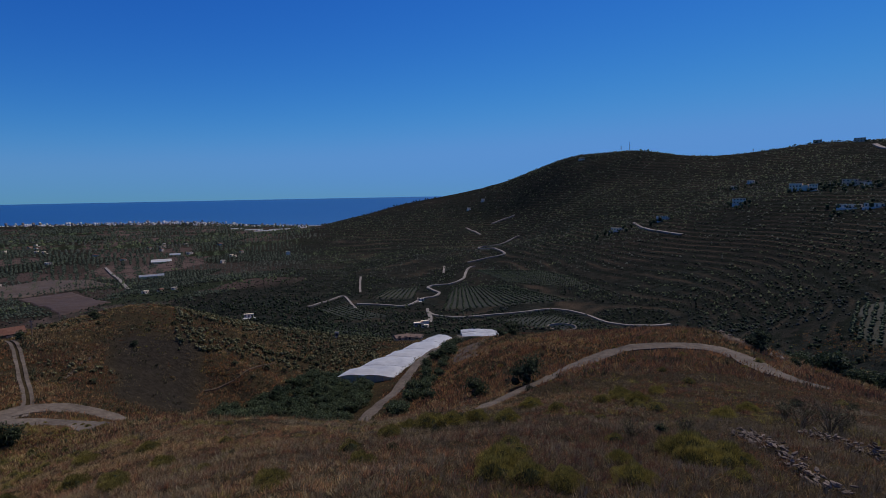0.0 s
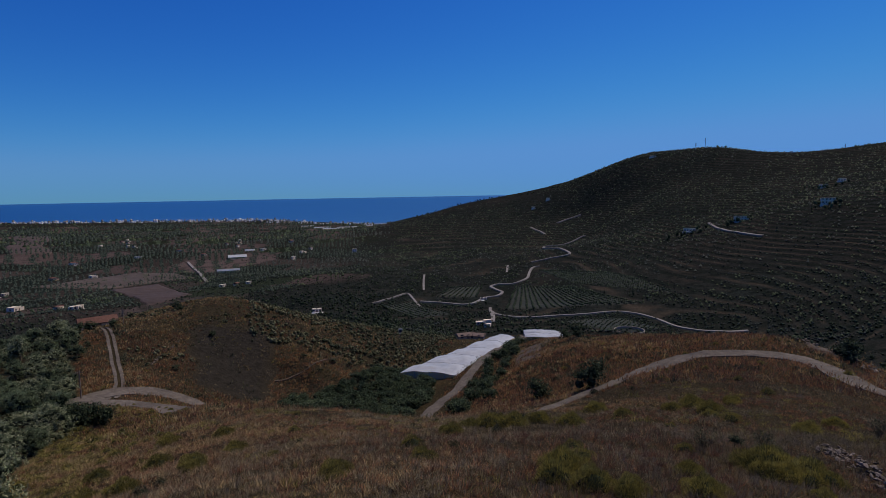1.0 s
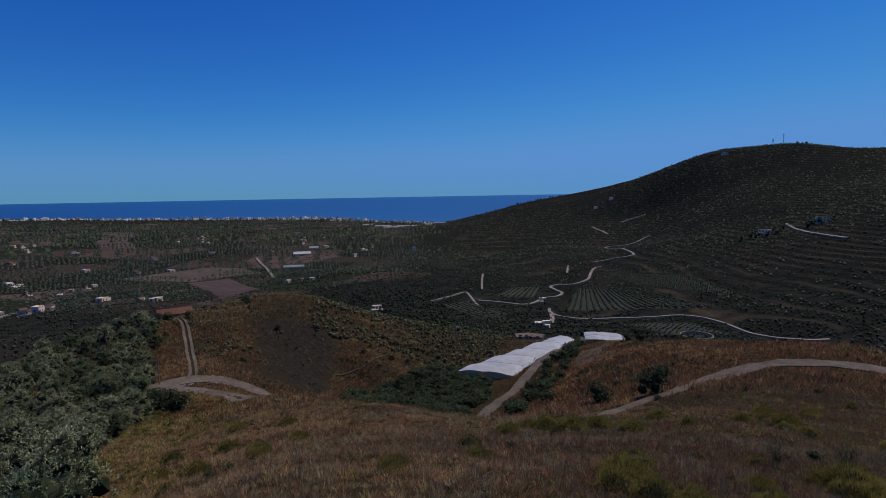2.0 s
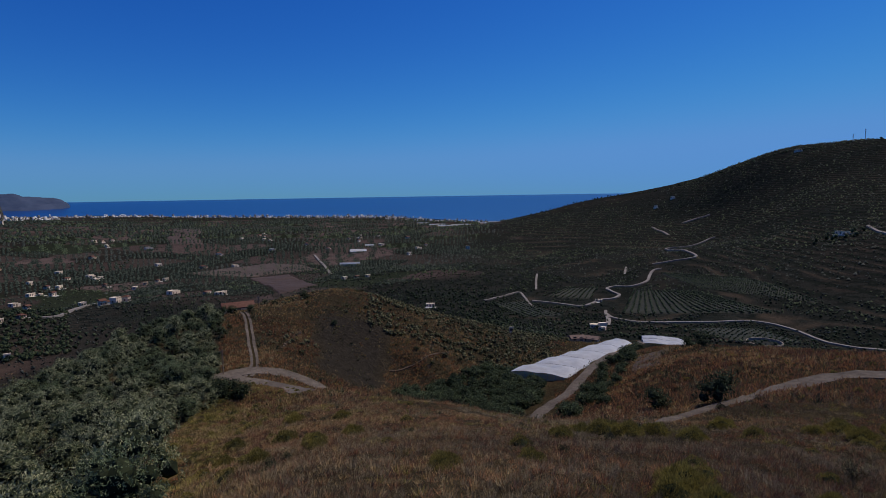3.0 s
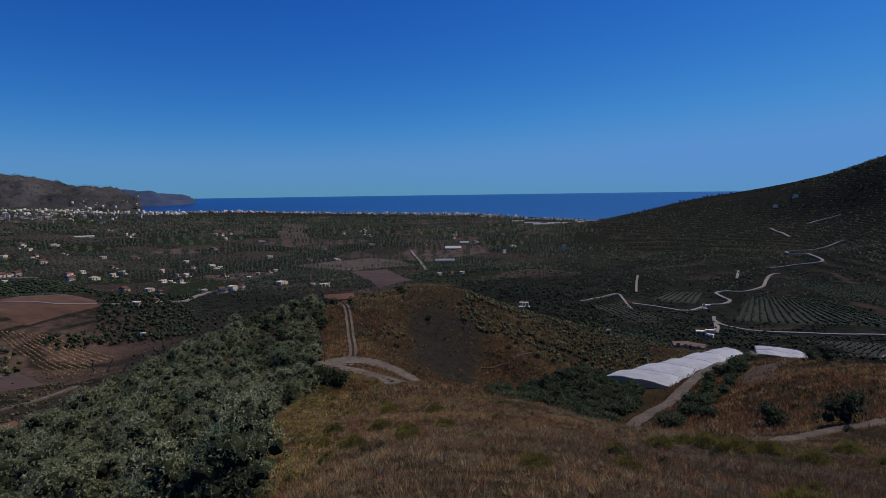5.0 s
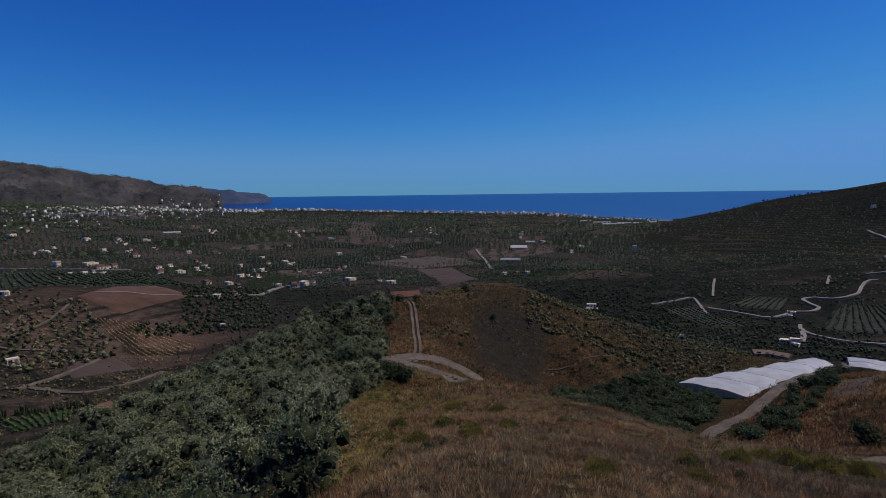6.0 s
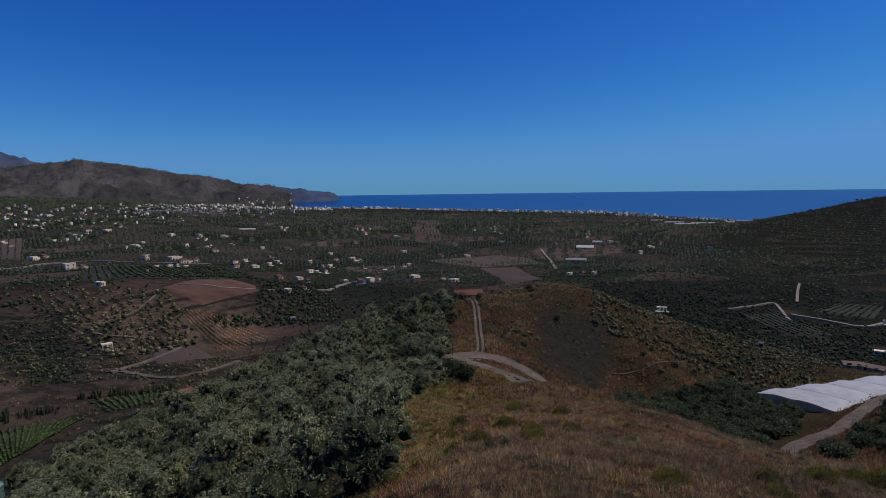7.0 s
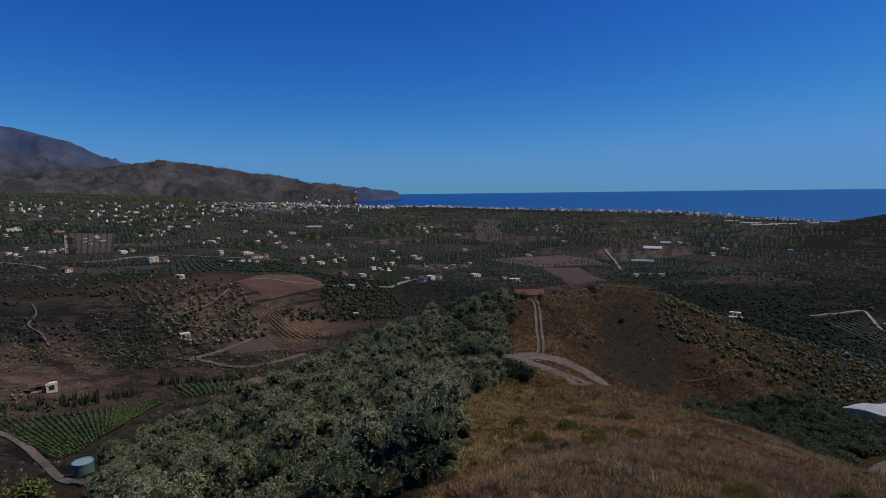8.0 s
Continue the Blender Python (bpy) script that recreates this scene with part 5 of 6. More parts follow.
blades("slope_broom", 508, 9000, (-46, 41), (40, 225), 9, 0.42, 0.04, M["grass_green"], "yellow-green tufts on the lower slopes", lambda a, d, x, y: off_road(a, d) & ~on_path(a, d) & (waves(x, y, 3.5, 80) + 0.4 * waves(x, y, 30, 81) > 0.38), spread=0.35)


def tufts(name, seed, n, az, dist, per, height, radius, width, mat, label, keep, free=False):
    """Clumps of blades that fan out from a common root."""
    g = np.random.default_rng(seed)
    a = g.uniform(*az, n)
    d = np.sqrt(dist[0] ** 2 + g.uniform(0, 1, n) * (dist[1] ** 2 - dist[0] ** 2))
    x, y = plan(a, d)
    ok = keep(a, d, x, y) if free else (a < np.interp(d, EDGE_A, EDGE_B) + 1.0) & off_road(a, d) & ~on_path(a, d) & keep(a, d, x, y)
    x, y = x[ok], y[ok]
    m = len(x)
    size = np.repeat(g.uniform(0.6, 1.4, m), per)[:, None]
    root = np.repeat(np.stack([x, y, land(x, y) - 0.05], 1), per, 0)
    q = g.uniform(0, 2 * math.pi, m * per)
    out = np.stack([np.cos(q), np.sin(q), np.zeros_like(q)], 1) * np.sqrt(g.uniform(0, 1, (m * per, 1)))
    up = np.array([0, 0, 1.0])
    tip = root + (out * radius + up * height * g.uniform(0.6, 1.15, (m * per, 1)) * (1 - 0.45 * np.linalg.norm(out, axis=1, keepdims=True))) * size
    wide = np.stack([-np.sin(q + 0.6), np.cos(q + 0.6), np.zeros_like(q)], 1) * width * size
    foot = root + out * radius * 0.35 * size
    v = np.stack([foot - wide, foot + wide, tip], 1).reshape(-1, 3)
    thing(name, data=big_mesh(name, v, np.arange(len(v)).reshape(-1, 3), mat), label=label, category="grass", kind="stuff")


tufts("burnt_stubble", 546, 5200, (22, 35), (112, 165), 9, 0.32, 0.4, 0.035, M["grass_grey"], "grey stubble regrowing on the burnt ground", lambda a, d, x, y: (burnt_patch(a, d, x, y) > 0.2) & (waves(x, y, 3.5, 100) > 0.12))
golden = lambda a, d: np.clip((a - 8) / 25, 0, 1)
tufts("golden_tufts", 524, 8600, (3, 51), (12, 95), 34, 0.3, 0.44, 0.013, M["grass_straw"], "golden dry grass tussocks on the hilltop", lambda a, d, x, y: waves(x, y, 5, 87) + 0.45 * golden(a, d) > 0.25)
tufts("big_tussocks", 544, 900, (8, 50), (14, 95), 90, 0.52, 0.6, 0.011, M["grass_straw"], "large golden grass tussocks on the hilltop", lambda a, d, x, y: waves(x, y, 10, 98) + 0.3 * golden(a, d) > 0.1)
tufts("rust_tussocks", 545, 700, (-10, 44), (14, 60), 80, 0.46, 0.55, 0.01, M["grass_rust"], "large rust-brown grass tussocks on the hilltop", lambda a, d, x, y: waves(x, y, 11, 99) > 0.15)
tufts("yellow_tufts", 525, 6400, (20, 51), (22, 102), 38, 0.36, 0.52, 0.015, M["grass_green"], "yellow-green broom grass along the brow", lambda a, d, x, y: waves(x, y, 7, 88) + np.clip((a - np.interp(d, EDGE_A, EDGE_B) + 7) / 8, -0.5, 0.6) + np.clip((d - 45) / 70, -0.3, 0.45) > 0.02)
tufts("cane_reeds", 526, 700, (70, 96), (146, 168), 16, 2.6, 0.7, 0.12, M["leaf_crop"], "tall blue-green cane reeds along the valley floor", lambda a, d, x, y: ((a > 79) & (d > 151) & (d < 157)) | ((a > 70) & (a < 78) & (d > 163)), free=True)
tufts("bank_scrub", 527, 2600, (56, 97), (90, 260), 14, 0.8, 0.7, 0.06, M["leaf_scrub"], "grey-green scrub on the valley slopes", lambda a, d, x, y: (d > np.interp(a, CREST_B, CREST_D) + 4) & clear_of(a, d, x, y) & (waves(x, y, 20, 89) > 0.0), free=True)
tufts("bank_straw", 528, 3600, (56, 97), (90, 330), 12, 0.5, 0.6, 0.06, M["grass_straw"], "dry straw-coloured grass on the valley slopes", lambda a, d, x, y: (d > np.interp(a, CREST_B, CREST_D) + 4) & ~in_quad(CLEAR["vineyard"], x, y) & ~in_quad(CLEAR["garden"], x, y) & (waves(x, y, 14, 90) > 0.05), free=True)
tufts("rust_tufts", 521, 10000, (-46, 51), (11.5, 66), 32, 0.28, 0.42, 0.012, M["grass_rust"], "rust-brown grass tussocks on the hilltop", lambda a, d, x, y: waves(x, y, 6, 82) + 0.25 * golden(a, d) > 0.0)
tufts("grey_tufts", 529, 9000, (-46, 42), (11.5, 66), 30, 0.3, 0.42, 0.011, M["grass_grey"], "grey dead grass tussocks on the hilltop", lambda a, d, x, y: waves(x, y, 6, 93) - 0.3 * golden(a, d) > -0.05)
tufts("near_grass", 541, 9000, (-44, 46), (11, 34), 26, 0.34, 0.3, 0.0065, M["grass_grey"], "grey-brown dead grass close to the hilltop", lambda a, d, x, y: waves(x, y, 5, 95) > -0.35)
tufts("near_rust", 542, 4500, (-44, 50), (11, 36), 26, 0.28, 0.3, 0.0065, M["grass_rust"], "rust-brown dead grass close to the hilltop", lambda a, d, x, y: waves(x, y, 7, 96) > 0.05)
tufts("near_green", 543, 4200, (-44, 50), (11, 45), 26, 0.26, 0.3, 0.0075, M["grass_green"], "thin yellow-green grass close to the hilltop", lambda a, d, x, y: waves(x, y, 8, 97) > 0.1)
tufts("straw_tufts", 522, 3400, (-46, 10), (12, 66), 30, 0.28, 0.42, 0.012, M["grass_straw"], "pale straw grass tussocks on the hilltop", lambda a, d, x, y: waves(x, y, 9, 83) > 0.2)
tufts("green_tufts", 523, 3600, (-46, 30), (15, 80), 34, 0.34, 0.5, 0.013, M["grass_green"], "yellow-green grass tussocks on the hilltop", lambda a, d, x, y: waves(x, y, 6, 84) > 0.3)
for name, seed, n, mat, label, cut_at, size in [
    ("knoll_scrub", 531, 9000, "leaf_scrub", "grey-green hummocks of scrub on the knoll", 0.1, 0.62),
    ("knoll_straw", 532, 11000, "grass_straw", "straw-coloured clumps of esparto on the knoll", 0.05, 0.62),
    ("knoll_rust", 533, 9000, "grass_rust", "rust-brown clumps of dead scrub on the knoll", 0.08, 0.6),
]:
    tufts(name.replace("knoll", "spur"), seed + 7, n // 2, (-32, 3), (84, 155), 7, size * 0.95, size * 0.9, size * 0.13, M[mat], label.replace("knoll", "spur"), lambda a, d, x, y: waves(x, y, 6, seed + 60) > 0.1)
    tufts(name.replace("knoll", "crest"), seed + 9, int(n * (0.8 if mat == "grass_rust" else 1.4)), (6, 41.5), (104, 215), 7, size, size * 0.95, size * 0.13, M[mat], label.replace("clumps", "tussocks"), lambda a, d, x, y: beside_tent(x, y) & ((burnt_patch(a, d, x, y) < 0.4) | (waves(x, y, 3, 85) > 0.45)) & (waves(x, y, 6, seed + 70) + 0.5 * waves(x, y, 20, seed + 80) > 0.02))
    tufts(name, seed, n // 2, (-46, 41.5), (56, 240), 13, size * 1.15, size, size * 0.09, M[mat], label, lambda a, d, x, y: (waves(x, y, 7, seed) + 0.6 * waves(x, y, 25, seed + 50) > cut_at) & ((burnt_patch(a, d, x, y) < 0.4) | (waves(x, y, 3, 86) > 0.45)))


def shrub_mesh(seed, radius, height, n, mat, thin=0.022):
    """A soft rounded mound: fine upright blades over a filled, uneven body."""
    g = np.random.default_rng(seed)
    way = unit(g.normal(0, 1, (n, 3)) + np.array([0, 0, 0.3]))
    way[:, 2] = np.abs(way[:, 2]) * 1.05 - 0.05
    lumpy = 1 + 0.22 * np.sin(way[:, :1] * 5 + seed) * np.cos(way[:, 1:2] * 4.3 + seed * 2)
    root = way * np.array([radius, radius, height]) * 0.78 * lumpy
    tip = root + unit(way + np.array([0, 0, 0.7]) + g.normal(0, 0.28, (n, 3))) * radius * g.uniform(0.06, 0.2, (n, 1))
    side = unit(np.cross(way, g.normal(0, 1, (n, 3)))) * radius * thin
    v = np.stack([root - side, root + side, tip], 1).reshape(-1, 3)
    f = np.arange(3 * n).reshape(-1, 3)
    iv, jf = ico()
    # body in a dark colour that paints the shade among the blades
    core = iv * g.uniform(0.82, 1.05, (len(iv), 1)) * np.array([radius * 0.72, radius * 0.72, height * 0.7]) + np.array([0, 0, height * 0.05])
    me = mesh("broom_shrub", *joined([(v, f), (core, jf)]), [mat, M["gap_shade"]])
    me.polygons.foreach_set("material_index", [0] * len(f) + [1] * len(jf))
    return me


shrub_makes = [shrub_mesh(600 + i, 0.62, 0.6, 1500, M["grass_green"], 0.018) for i in range(4)] + [shrub_mesh(610 + i, 0.5, 0.56, 1300, M["leaf_scrub"], 0.018) for i in range(3)] + [shrub_mesh(620 + i, 0.75, 0.62, 4200, M["grass_green"], 0.0095) for i in range(3)]


def shrub(x, y, s, make, turn):
    ob = thing("broom_shrub", x, y, float(land(x, y)[0]) - 0.05, turn, shrub_makes[make % len(shrub_makes)], "yellow-green broom shrub among dry grass" if make < 4 or make > 6 else "grey-green low shrub among dry grass", "shrub", "low shrubs on the hilltop")
    ob.scale = (s, s, s)


for a, d, s in [(-6.1, 18.4, 1.0), (-5.2, 17.4, 0.9), (-9.0, 16.6, 0.9), (-12.8, 16.2, 0.7), (-24.2, 21.2, 1.0), (-25.4, 21.0, 1.15), (-26.6, 21.2, 1.0), (-28.2, 21.0, 0.9), (-29.6, 20.6, 0.8), (-20.0, 17.0, 0.75), (-18.4, 19.6, 0.6), (-6.7, 33, 1.0), (-9.2, 43, 1.1), (-20.1, 40, 1.0), (-18.5, 44, 1.1), (-22, 46, 0.9), (-16.6, 42, 0.9), (-0.5, 32.5, 1.1), (2, 33.5, 1.1), (-3.2, 34, 1.0), (0.8, 36, 0.9), (6.3, 31, 0.8), (9.5, 21.5, 0.7), (19, 20.5, 0.8), (-28, 34, 0.9), (-30, 37, 0.8), (4.2, 35, 0.9), (-12, 37, 0.8), (29, 34, 0.9), (33, 31, 0.9), (36, 36, 1.0), (39, 30, 0.9), (41, 40, 1.0), (30, 45, 1.0), (35, 50, 1.1), (42, 33, 0.8)]:
    for k in range(3):
        x, y = plan(a + rng.normal(0, 0.018) * 57 * 0.9 / d * k, d + rng.normal(0, 0.6) * k)
        shrub(float(x), float(y), s * (1.35, 1.05, 0.85)[k] * rng.uniform(0.9, 1.1), 7 + k, a * 53 + 90 * k)
for x, y, a, d in spaced(rng, lambda a, d: a < np.interp(d, EDGE_A, EDGE_B) - 0.5 and off_road(np.array([a]), np.array([d]))[0], (-44, 49), (19, 92), 70, 2.4):
    lush = waves(np.array([x]), np.array([y]), 16, 45)[0]
    yellow = (a > 24 and d > 30) or lush > 0.1
    shrub(x, y, rng.uniform(0.5, 1.15), int(rng.integers(4)) if yellow else 4 + int(rng.integers(3)), rng.uniform(0, 360))


for x, y, a, d in spaced(rng, lambda a, d: np.interp(d, EDGE_A, EDGE_B) - 9 - d * 0.04 < a < np.interp(d, EDGE_A, EDGE_B) - 0.2, (26, 50), (20, 98), 90, 1.5):
    shrub(x, y, rng.uniform(0.55, 1.1), int(rng.integers(4)), rng.uniform(0, 360))
for x, y, a, d in spaced(rng, lambda a, d: a < np.interp(d, EDGE_A, EDGE_B) - 0.3, (6, 50), (14, 60), 30, 2.0):
    shrub(x, y, rng.uniform(0.4, 0.8), 4 + int(rng.integers(3)), rng.uniform(0, 360))


def twig_bush(a, d, h, seed):
    """Bare, forked broom stems with a thin veil of green."""
    g = np.random.default_rng(seed)
    x, y, z = at(a, d)
    ob = thing("twiggy_bush", x, y, z - 0.05, 0, label="half-bare twiggy broom bush with thin green tips", category="bush", group="twiggy bushes")
    stems, tips = [], []
    for _ in range(16):
        q, r = g.uniform(0, 2 * math.pi), g.uniform(0.2, 0.75) * h
        top = np.array([math.cos(q) * r * 0.8, math.sin(q) * r * 0.8, h * g.uniform(0.6, 1.0)])
        knee = top * np.array([0.35, 0.35, 0.5]) + g.normal(0, 0.05, 3)
        stems.append(tube([(0, 0, 0), knee, top], (0.022, 0.014, 0.005), 4))
        for k in range(3):
            end = knee + (top - knee) * g.uniform(0.3, 0.8) + g.normal(0, 0.22, 3) * h * 0.6
            stems.append(tube([knee + (top - knee) * 0.2, end], (0.01, 0.003), 3))
            tips.append((*end, 0.16 * h))
        tips.append((*top, 0.18 * h))
    part("stems", mesh("stems", *joined(stems), M["grass_grey"]), ob, "bare grey-brown stems")
    lv, lf = leaves(g, tips, 700, 0.14, 0.012, tri=True)
    part("leaves", mesh("leaves", lv, lf, M["leaf_scrub"]), ob)


for i, (a, d, h) in enumerate([(-34.2, 30.5, 1.5), (-36.4, 29.6, 1.7), (-37.2, 30.4, 1.4), (-33.0, 33.5, 1.0), (-19.6, 24.5, 0.9), (-24.5, 25.5, 0.8)]):
    twig_bush(a, d, h, 900 + i)


# ---- buildings ----
def box(bm, x0, x1, y0, y1, z0, z1, bevel=0.0):
    made = bmesh.ops.create_cube(bm, size=1.0, matrix=Matrix.Translation(((x0 + x1) / 2, (y0 + y1) / 2, (z0 + z1) / 2)) @ Matrix.Diagonal((x1 - x0, y1 - y0, z1 - z0, 1)))
    if bevel:
        bmesh.ops.bevel(bm, geom=list({e for v in made["verts"] for e in v.link_edges}), offset=bevel, segments=1, affect="EDGES")


def box_mesh(name, mat, *dims, bevel=0.0):
    bm = bmesh.new()
    box(bm, *dims, bevel=bevel)
    return hull(bm, name, mat)


def roof_mesh(w, dep, h, rise, style, mat, over=0.4):
    bm = bmesh.new()
    x, y = w / 2 + over, dep / 2 + over
    if style == "flat":
        box(bm, -w / 2 - 0.08, w / 2 + 0.08, -dep / 2 - 0.08, dep / 2 + 0.08, h, h + 0.25)
        box(bm, -w / 2 - 0.08, w / 2 + 0.08, -dep / 2 - 0.08, -dep / 2 + 0.15, h + 0.25, h + 0.6)
        return hull(bm, "roof", mat)
    lo = [bm.verts.new(p) for p in ((-x, -y, h - 0.05), (x, -y, h - 0.05), (x, y, h - 0.05), (-x, y, h - 0.05))]
    up = [bm.verts.new((p.co.x, p.co.y, h + 0.15)) for p in lo]
    inset = y if style == "hip" else 0.0
    a, b = bm.verts.new((-x + inset * 0.9, 0, h + rise)), bm.verts.new((x - inset * 0.9, 0, h + rise))
    bm.faces.new(lo[::-1])
    for i in range(4):
        bm.faces.new((lo[i], lo[(i + 1) % 4], up[(i + 1) % 4], up[i]))
    bm.faces.new((up[0], up[1], b, a))
    bm.faces.new((up[2], up[3], a, b))
    bm.faces.new((up[1], up[2], b))
    bm.faces.new((up[3], up[0], a))
    return hull(bm, "roof", mat)


WINDOW_FRAME = box_mesh("window_frame", M["wood"], -0.6, 0.6, -0.06, 0.1, -0.75, 0.75, bevel=0.02)
WINDOW_PANE = box_mesh("pane", M["glass"], -0.5, 0.5, -0.075, -0.055, -0.65, 0.65)
DOOR = box_mesh("door", M["wood"], -0.55, 0.55, -0.07, 0.1, 0.0, 2.1, bevel=0.02)


PLAIN = "white houses on the plain"
VILLAS = "villas on the hillside"


def building(name, a, d, w, dep, h, turn=0.0, wall="white_wall", roof="flat", roof_mat=None, windows=3, storeys=1, label="", category="house", group="", wing=None, sink=0.0):
    if group == VILLAS:
        w, dep, h, wing = w * 0.75, dep * 0.75, h * 0.8, wing and (wing[0] * 0.75, wing[1] * 0.8)
        roof, wall = "flat", "villa_wall" if wall == "white_wall" else wall
    x, y, z = at(a, d)
    ob = thing(name, x, y, z - sink, a + turn, label=label, category=category, group=group)
    bm = bmesh.new()
    box(bm, -w / 2, w / 2, -dep / 2, dep / 2, -3.0, h, bevel=0.04)
    if wing:
        ww, wh = wing
        box(bm, w / 2 - 0.02, w / 2 + ww, -dep / 2 + 0.6, dep / 2 - 0.6, -3.0, wh, bevel=0.04)
    part("wall", hull(bm, "wall", M[wall]), ob)
    part("roof", roof_mesh(w, dep, h, 0.28 * dep, roof, roof_mat or (M[wall] if roof == "flat" else M["tile"])), ob)
    if wing:
        part("wing_roof", roof_mesh(wing[0], dep - 1.2, wing[1], 0.2 * dep, roof, roof_mat or (M[wall] if roof == "flat" else M["tile"]), 0.2), ob, m=pose(w / 2 + wing[0] / 2, 0, 0))
    # added slab that bounces sunlight onto the shaded front wall
    if windows > 1 and group != PLAIN:
        part("bounce_slab", box_mesh("bounce_slab", M["bounce_slab"], -w / 2 - 1.0, w / 2 + 1.0, -dep / 2 - 3.5, -dep / 2 - 0.004, -3.5, -0.02), ob, "pale slab added to bounce sunlight onto the wall")
    for st in range(storeys):
        for i in range(windows):
            if windows > 1 and st == 0 and i == windows // 2:
                part("door", DOOR, ob, m=pose(-w / 2 + w * (i + 0.5) / windows, -dep / 2, 0.02))
                continue
            m = pose(-w / 2 + w * (i + 0.5) / windows, -dep / 2, 1.55 + st * 2.9)
            f = part("window", WINDOW_FRAME, ob, m=m)
            part("pane", WINDOW_PANE, f)
    if windows:
        f = part("window", WINDOW_FRAME, ob, m=pose(-w / 2, 0, 1.6, 0, 0, -90))
        part("pane", WINDOW_PANE, f)
    return ob


building("farmhouse", 40.0, 166, 8.2, 5.0, 1.9, 6, "white_wall", "gable", windows=3, label="small white house with a clay tile roof on the knoll", group="", sink=0.9)
building("villa", -28.6, 628, 15, 9, 6.2, 8, roof="flat", windows=4, storeys=2, label="white two-storey villa with a flat roof", group=VILLAS)
building("villa", -33.0, 669, 15, 11, 8.5, -10, roof="hip", windows=4, storeys=2, label="large white villa with arched front wing", group=VILLAS, wing=(7, 6.0))
building("villa", -34.2, 667, 10, 9, 7.0, 12, roof="hip", windows=3, storeys=2, label="tall white villa beside cypress trees", group=VILLAS)
building("villa", -36.8, 690, 18, 9, 6.5, 0, "cream_wall", "flat", windows=4, storeys=2, label="long cream house with a flat roof", group=VILLAS, wing=(14, 4.2))
building("villa", -35.5, 684, 8, 7, 3.6, 0, roof="gable", windows=2, label="small white hillside house", group=VILLAS)
building("villa", -38.0, 676, 9, 7, 3.4, 0, roof="gable", windows=2, label="small white hillside house", group=VILLAS)
building("villa", -22.0, 640, 14, 9, 6.0, 15, roof="hip", windows=4, storeys=2, label="white villa above the curving road", group=VILLAS, wing=(6, 3.4))
building("villa", -17.8, 642, 16, 9, 3.8, -12, roof="gable", windows=4, label="low white house below the villas", group=VILLAS, wing=(8, 3.0))
building("villa", -28.2, 771, 11, 7, 4.0, 0, roof="gable", windows=3, label="small white house high on the slope", group=VILLAS)
building("villa", -29.5, 801, 11, 6, 3.6, 0, roof="gable", windows=3, label="small white house high on the slope", group=VILLAS)
building("villa", -36.9, 566, 22, 7, 3.2, 0, roof="flat", windows=5, label="long low white building on a terrace", group=VILLAS)
building("villa", -38.5, 558, 18, 7, 3.4, 0, roof="flat", windows=4, label="long low white building on a terrace", group=VILLAS)
building("villa", -34.4, 1098, 16, 9, 6, 0, "cream_wall", "flat", windows=3, storeys=2, label="house on the skyline of the ridge", group=VILLAS)
building("villa", -37.3, 1062, 20, 9, 6, 0, "cream_wall", "flat", windows=4, storeys=2, label="house on the skyline of the ridge", group=VILLAS)
building("villa", -14.3, 1112, 14, 6, 3.2, 0, "cream_wall", "flat", windows=3, label="low building on the skyline of the ridge", group=VILLAS)
building("villa", -4.2, 1160, 10, 7, 4, 0, roof="gable", windows=2, label="small white house high on the slope", group=VILLAS)
building("villa", -2.7, 1135, 9, 7, 4, 0, roof="gable", windows=2, label="small white house high on the slope", group=VILLAS)
FARM = "farm buildings in the valley"
building("barn", 4.8, 205, 5.0, 3.6, 1.5, 20, "cream_wall", "gable", M["grey_roof"], 2, label="low barn with a grey-brown roof behind the greenhouse", category="barn", group=FARM)
building("barn", 3.4, 206, 6, 3.6, 1.6, -15, "cream_wall", "gable", M["grey_roof"], 2, label="low barn with a grey-brown roof behind the greenhouse", category="barn", group=FARM)
building("farmhouse", 3.0, 302, 4.6, 4.5, 1.6, 10, roof="flat", windows=3, label="white farmhouse below the groves", group=FARM, wing=(4, 2.4))
building("farmhouse", 2.2, 292, 3.4, 3.4, 1.4, -10, roof="flat", windows=2, label="small white flat-roofed outbuilding beside the farmhouse", group=FARM)
building("farmhouse", 2.6, 409, 5, 4, 1.3, 0, "white_wall", "flat", windows=2, label="low pale building beside the winding road", group=FARM)
building("hut", 11.6, 203, 1.4, 1.4, 1.9, 0, roof="flat", windows=1, label="tiny white pump house on the slope", category="hut", group=FARM)
building("farmhouse", 16.2, 820, 6, 6, 5.6, 0, roof="flat", windows=2, storeys=2, label="narrow white tower house", group=FARM)
building("hut", 75.2, 250, 3.6, 3.0, 2.2, 10, roof="flat", windows=2, label="small white hut among olive trees", category="hut", group=FARM)
building("hut", 86.0, 168, 2.4, 2.4, 2.0, 0, roof="flat", windows=1, label="small white hut on the dry slope", category="hut", group=FARM)
building("hut", 86.9, 169, 3.4, 2.4, 1.7, 0, "cream_wall", "gable", windows=1, label="small shed on the dry slope", category="hut", group=FARM)
building("hut", 69.1, 152, 3.0, 2.6, 1.9, 25, "cream_wall", "gable", windows=1, label="little hut with a red tile roof among trees", category="hut", group=FARM, sink=0.2)
building("hut", 58.5, 300, 2.6, 2.4, 2.4, 0, roof="flat", windows=1, label="small white hut among trees", category="hut", group=FARM)
building("hut", 24.0, 366, 3, 3, 1.7, 0, roof="flat", windows=1, label="small white valley building", category="hut", group=FARM)
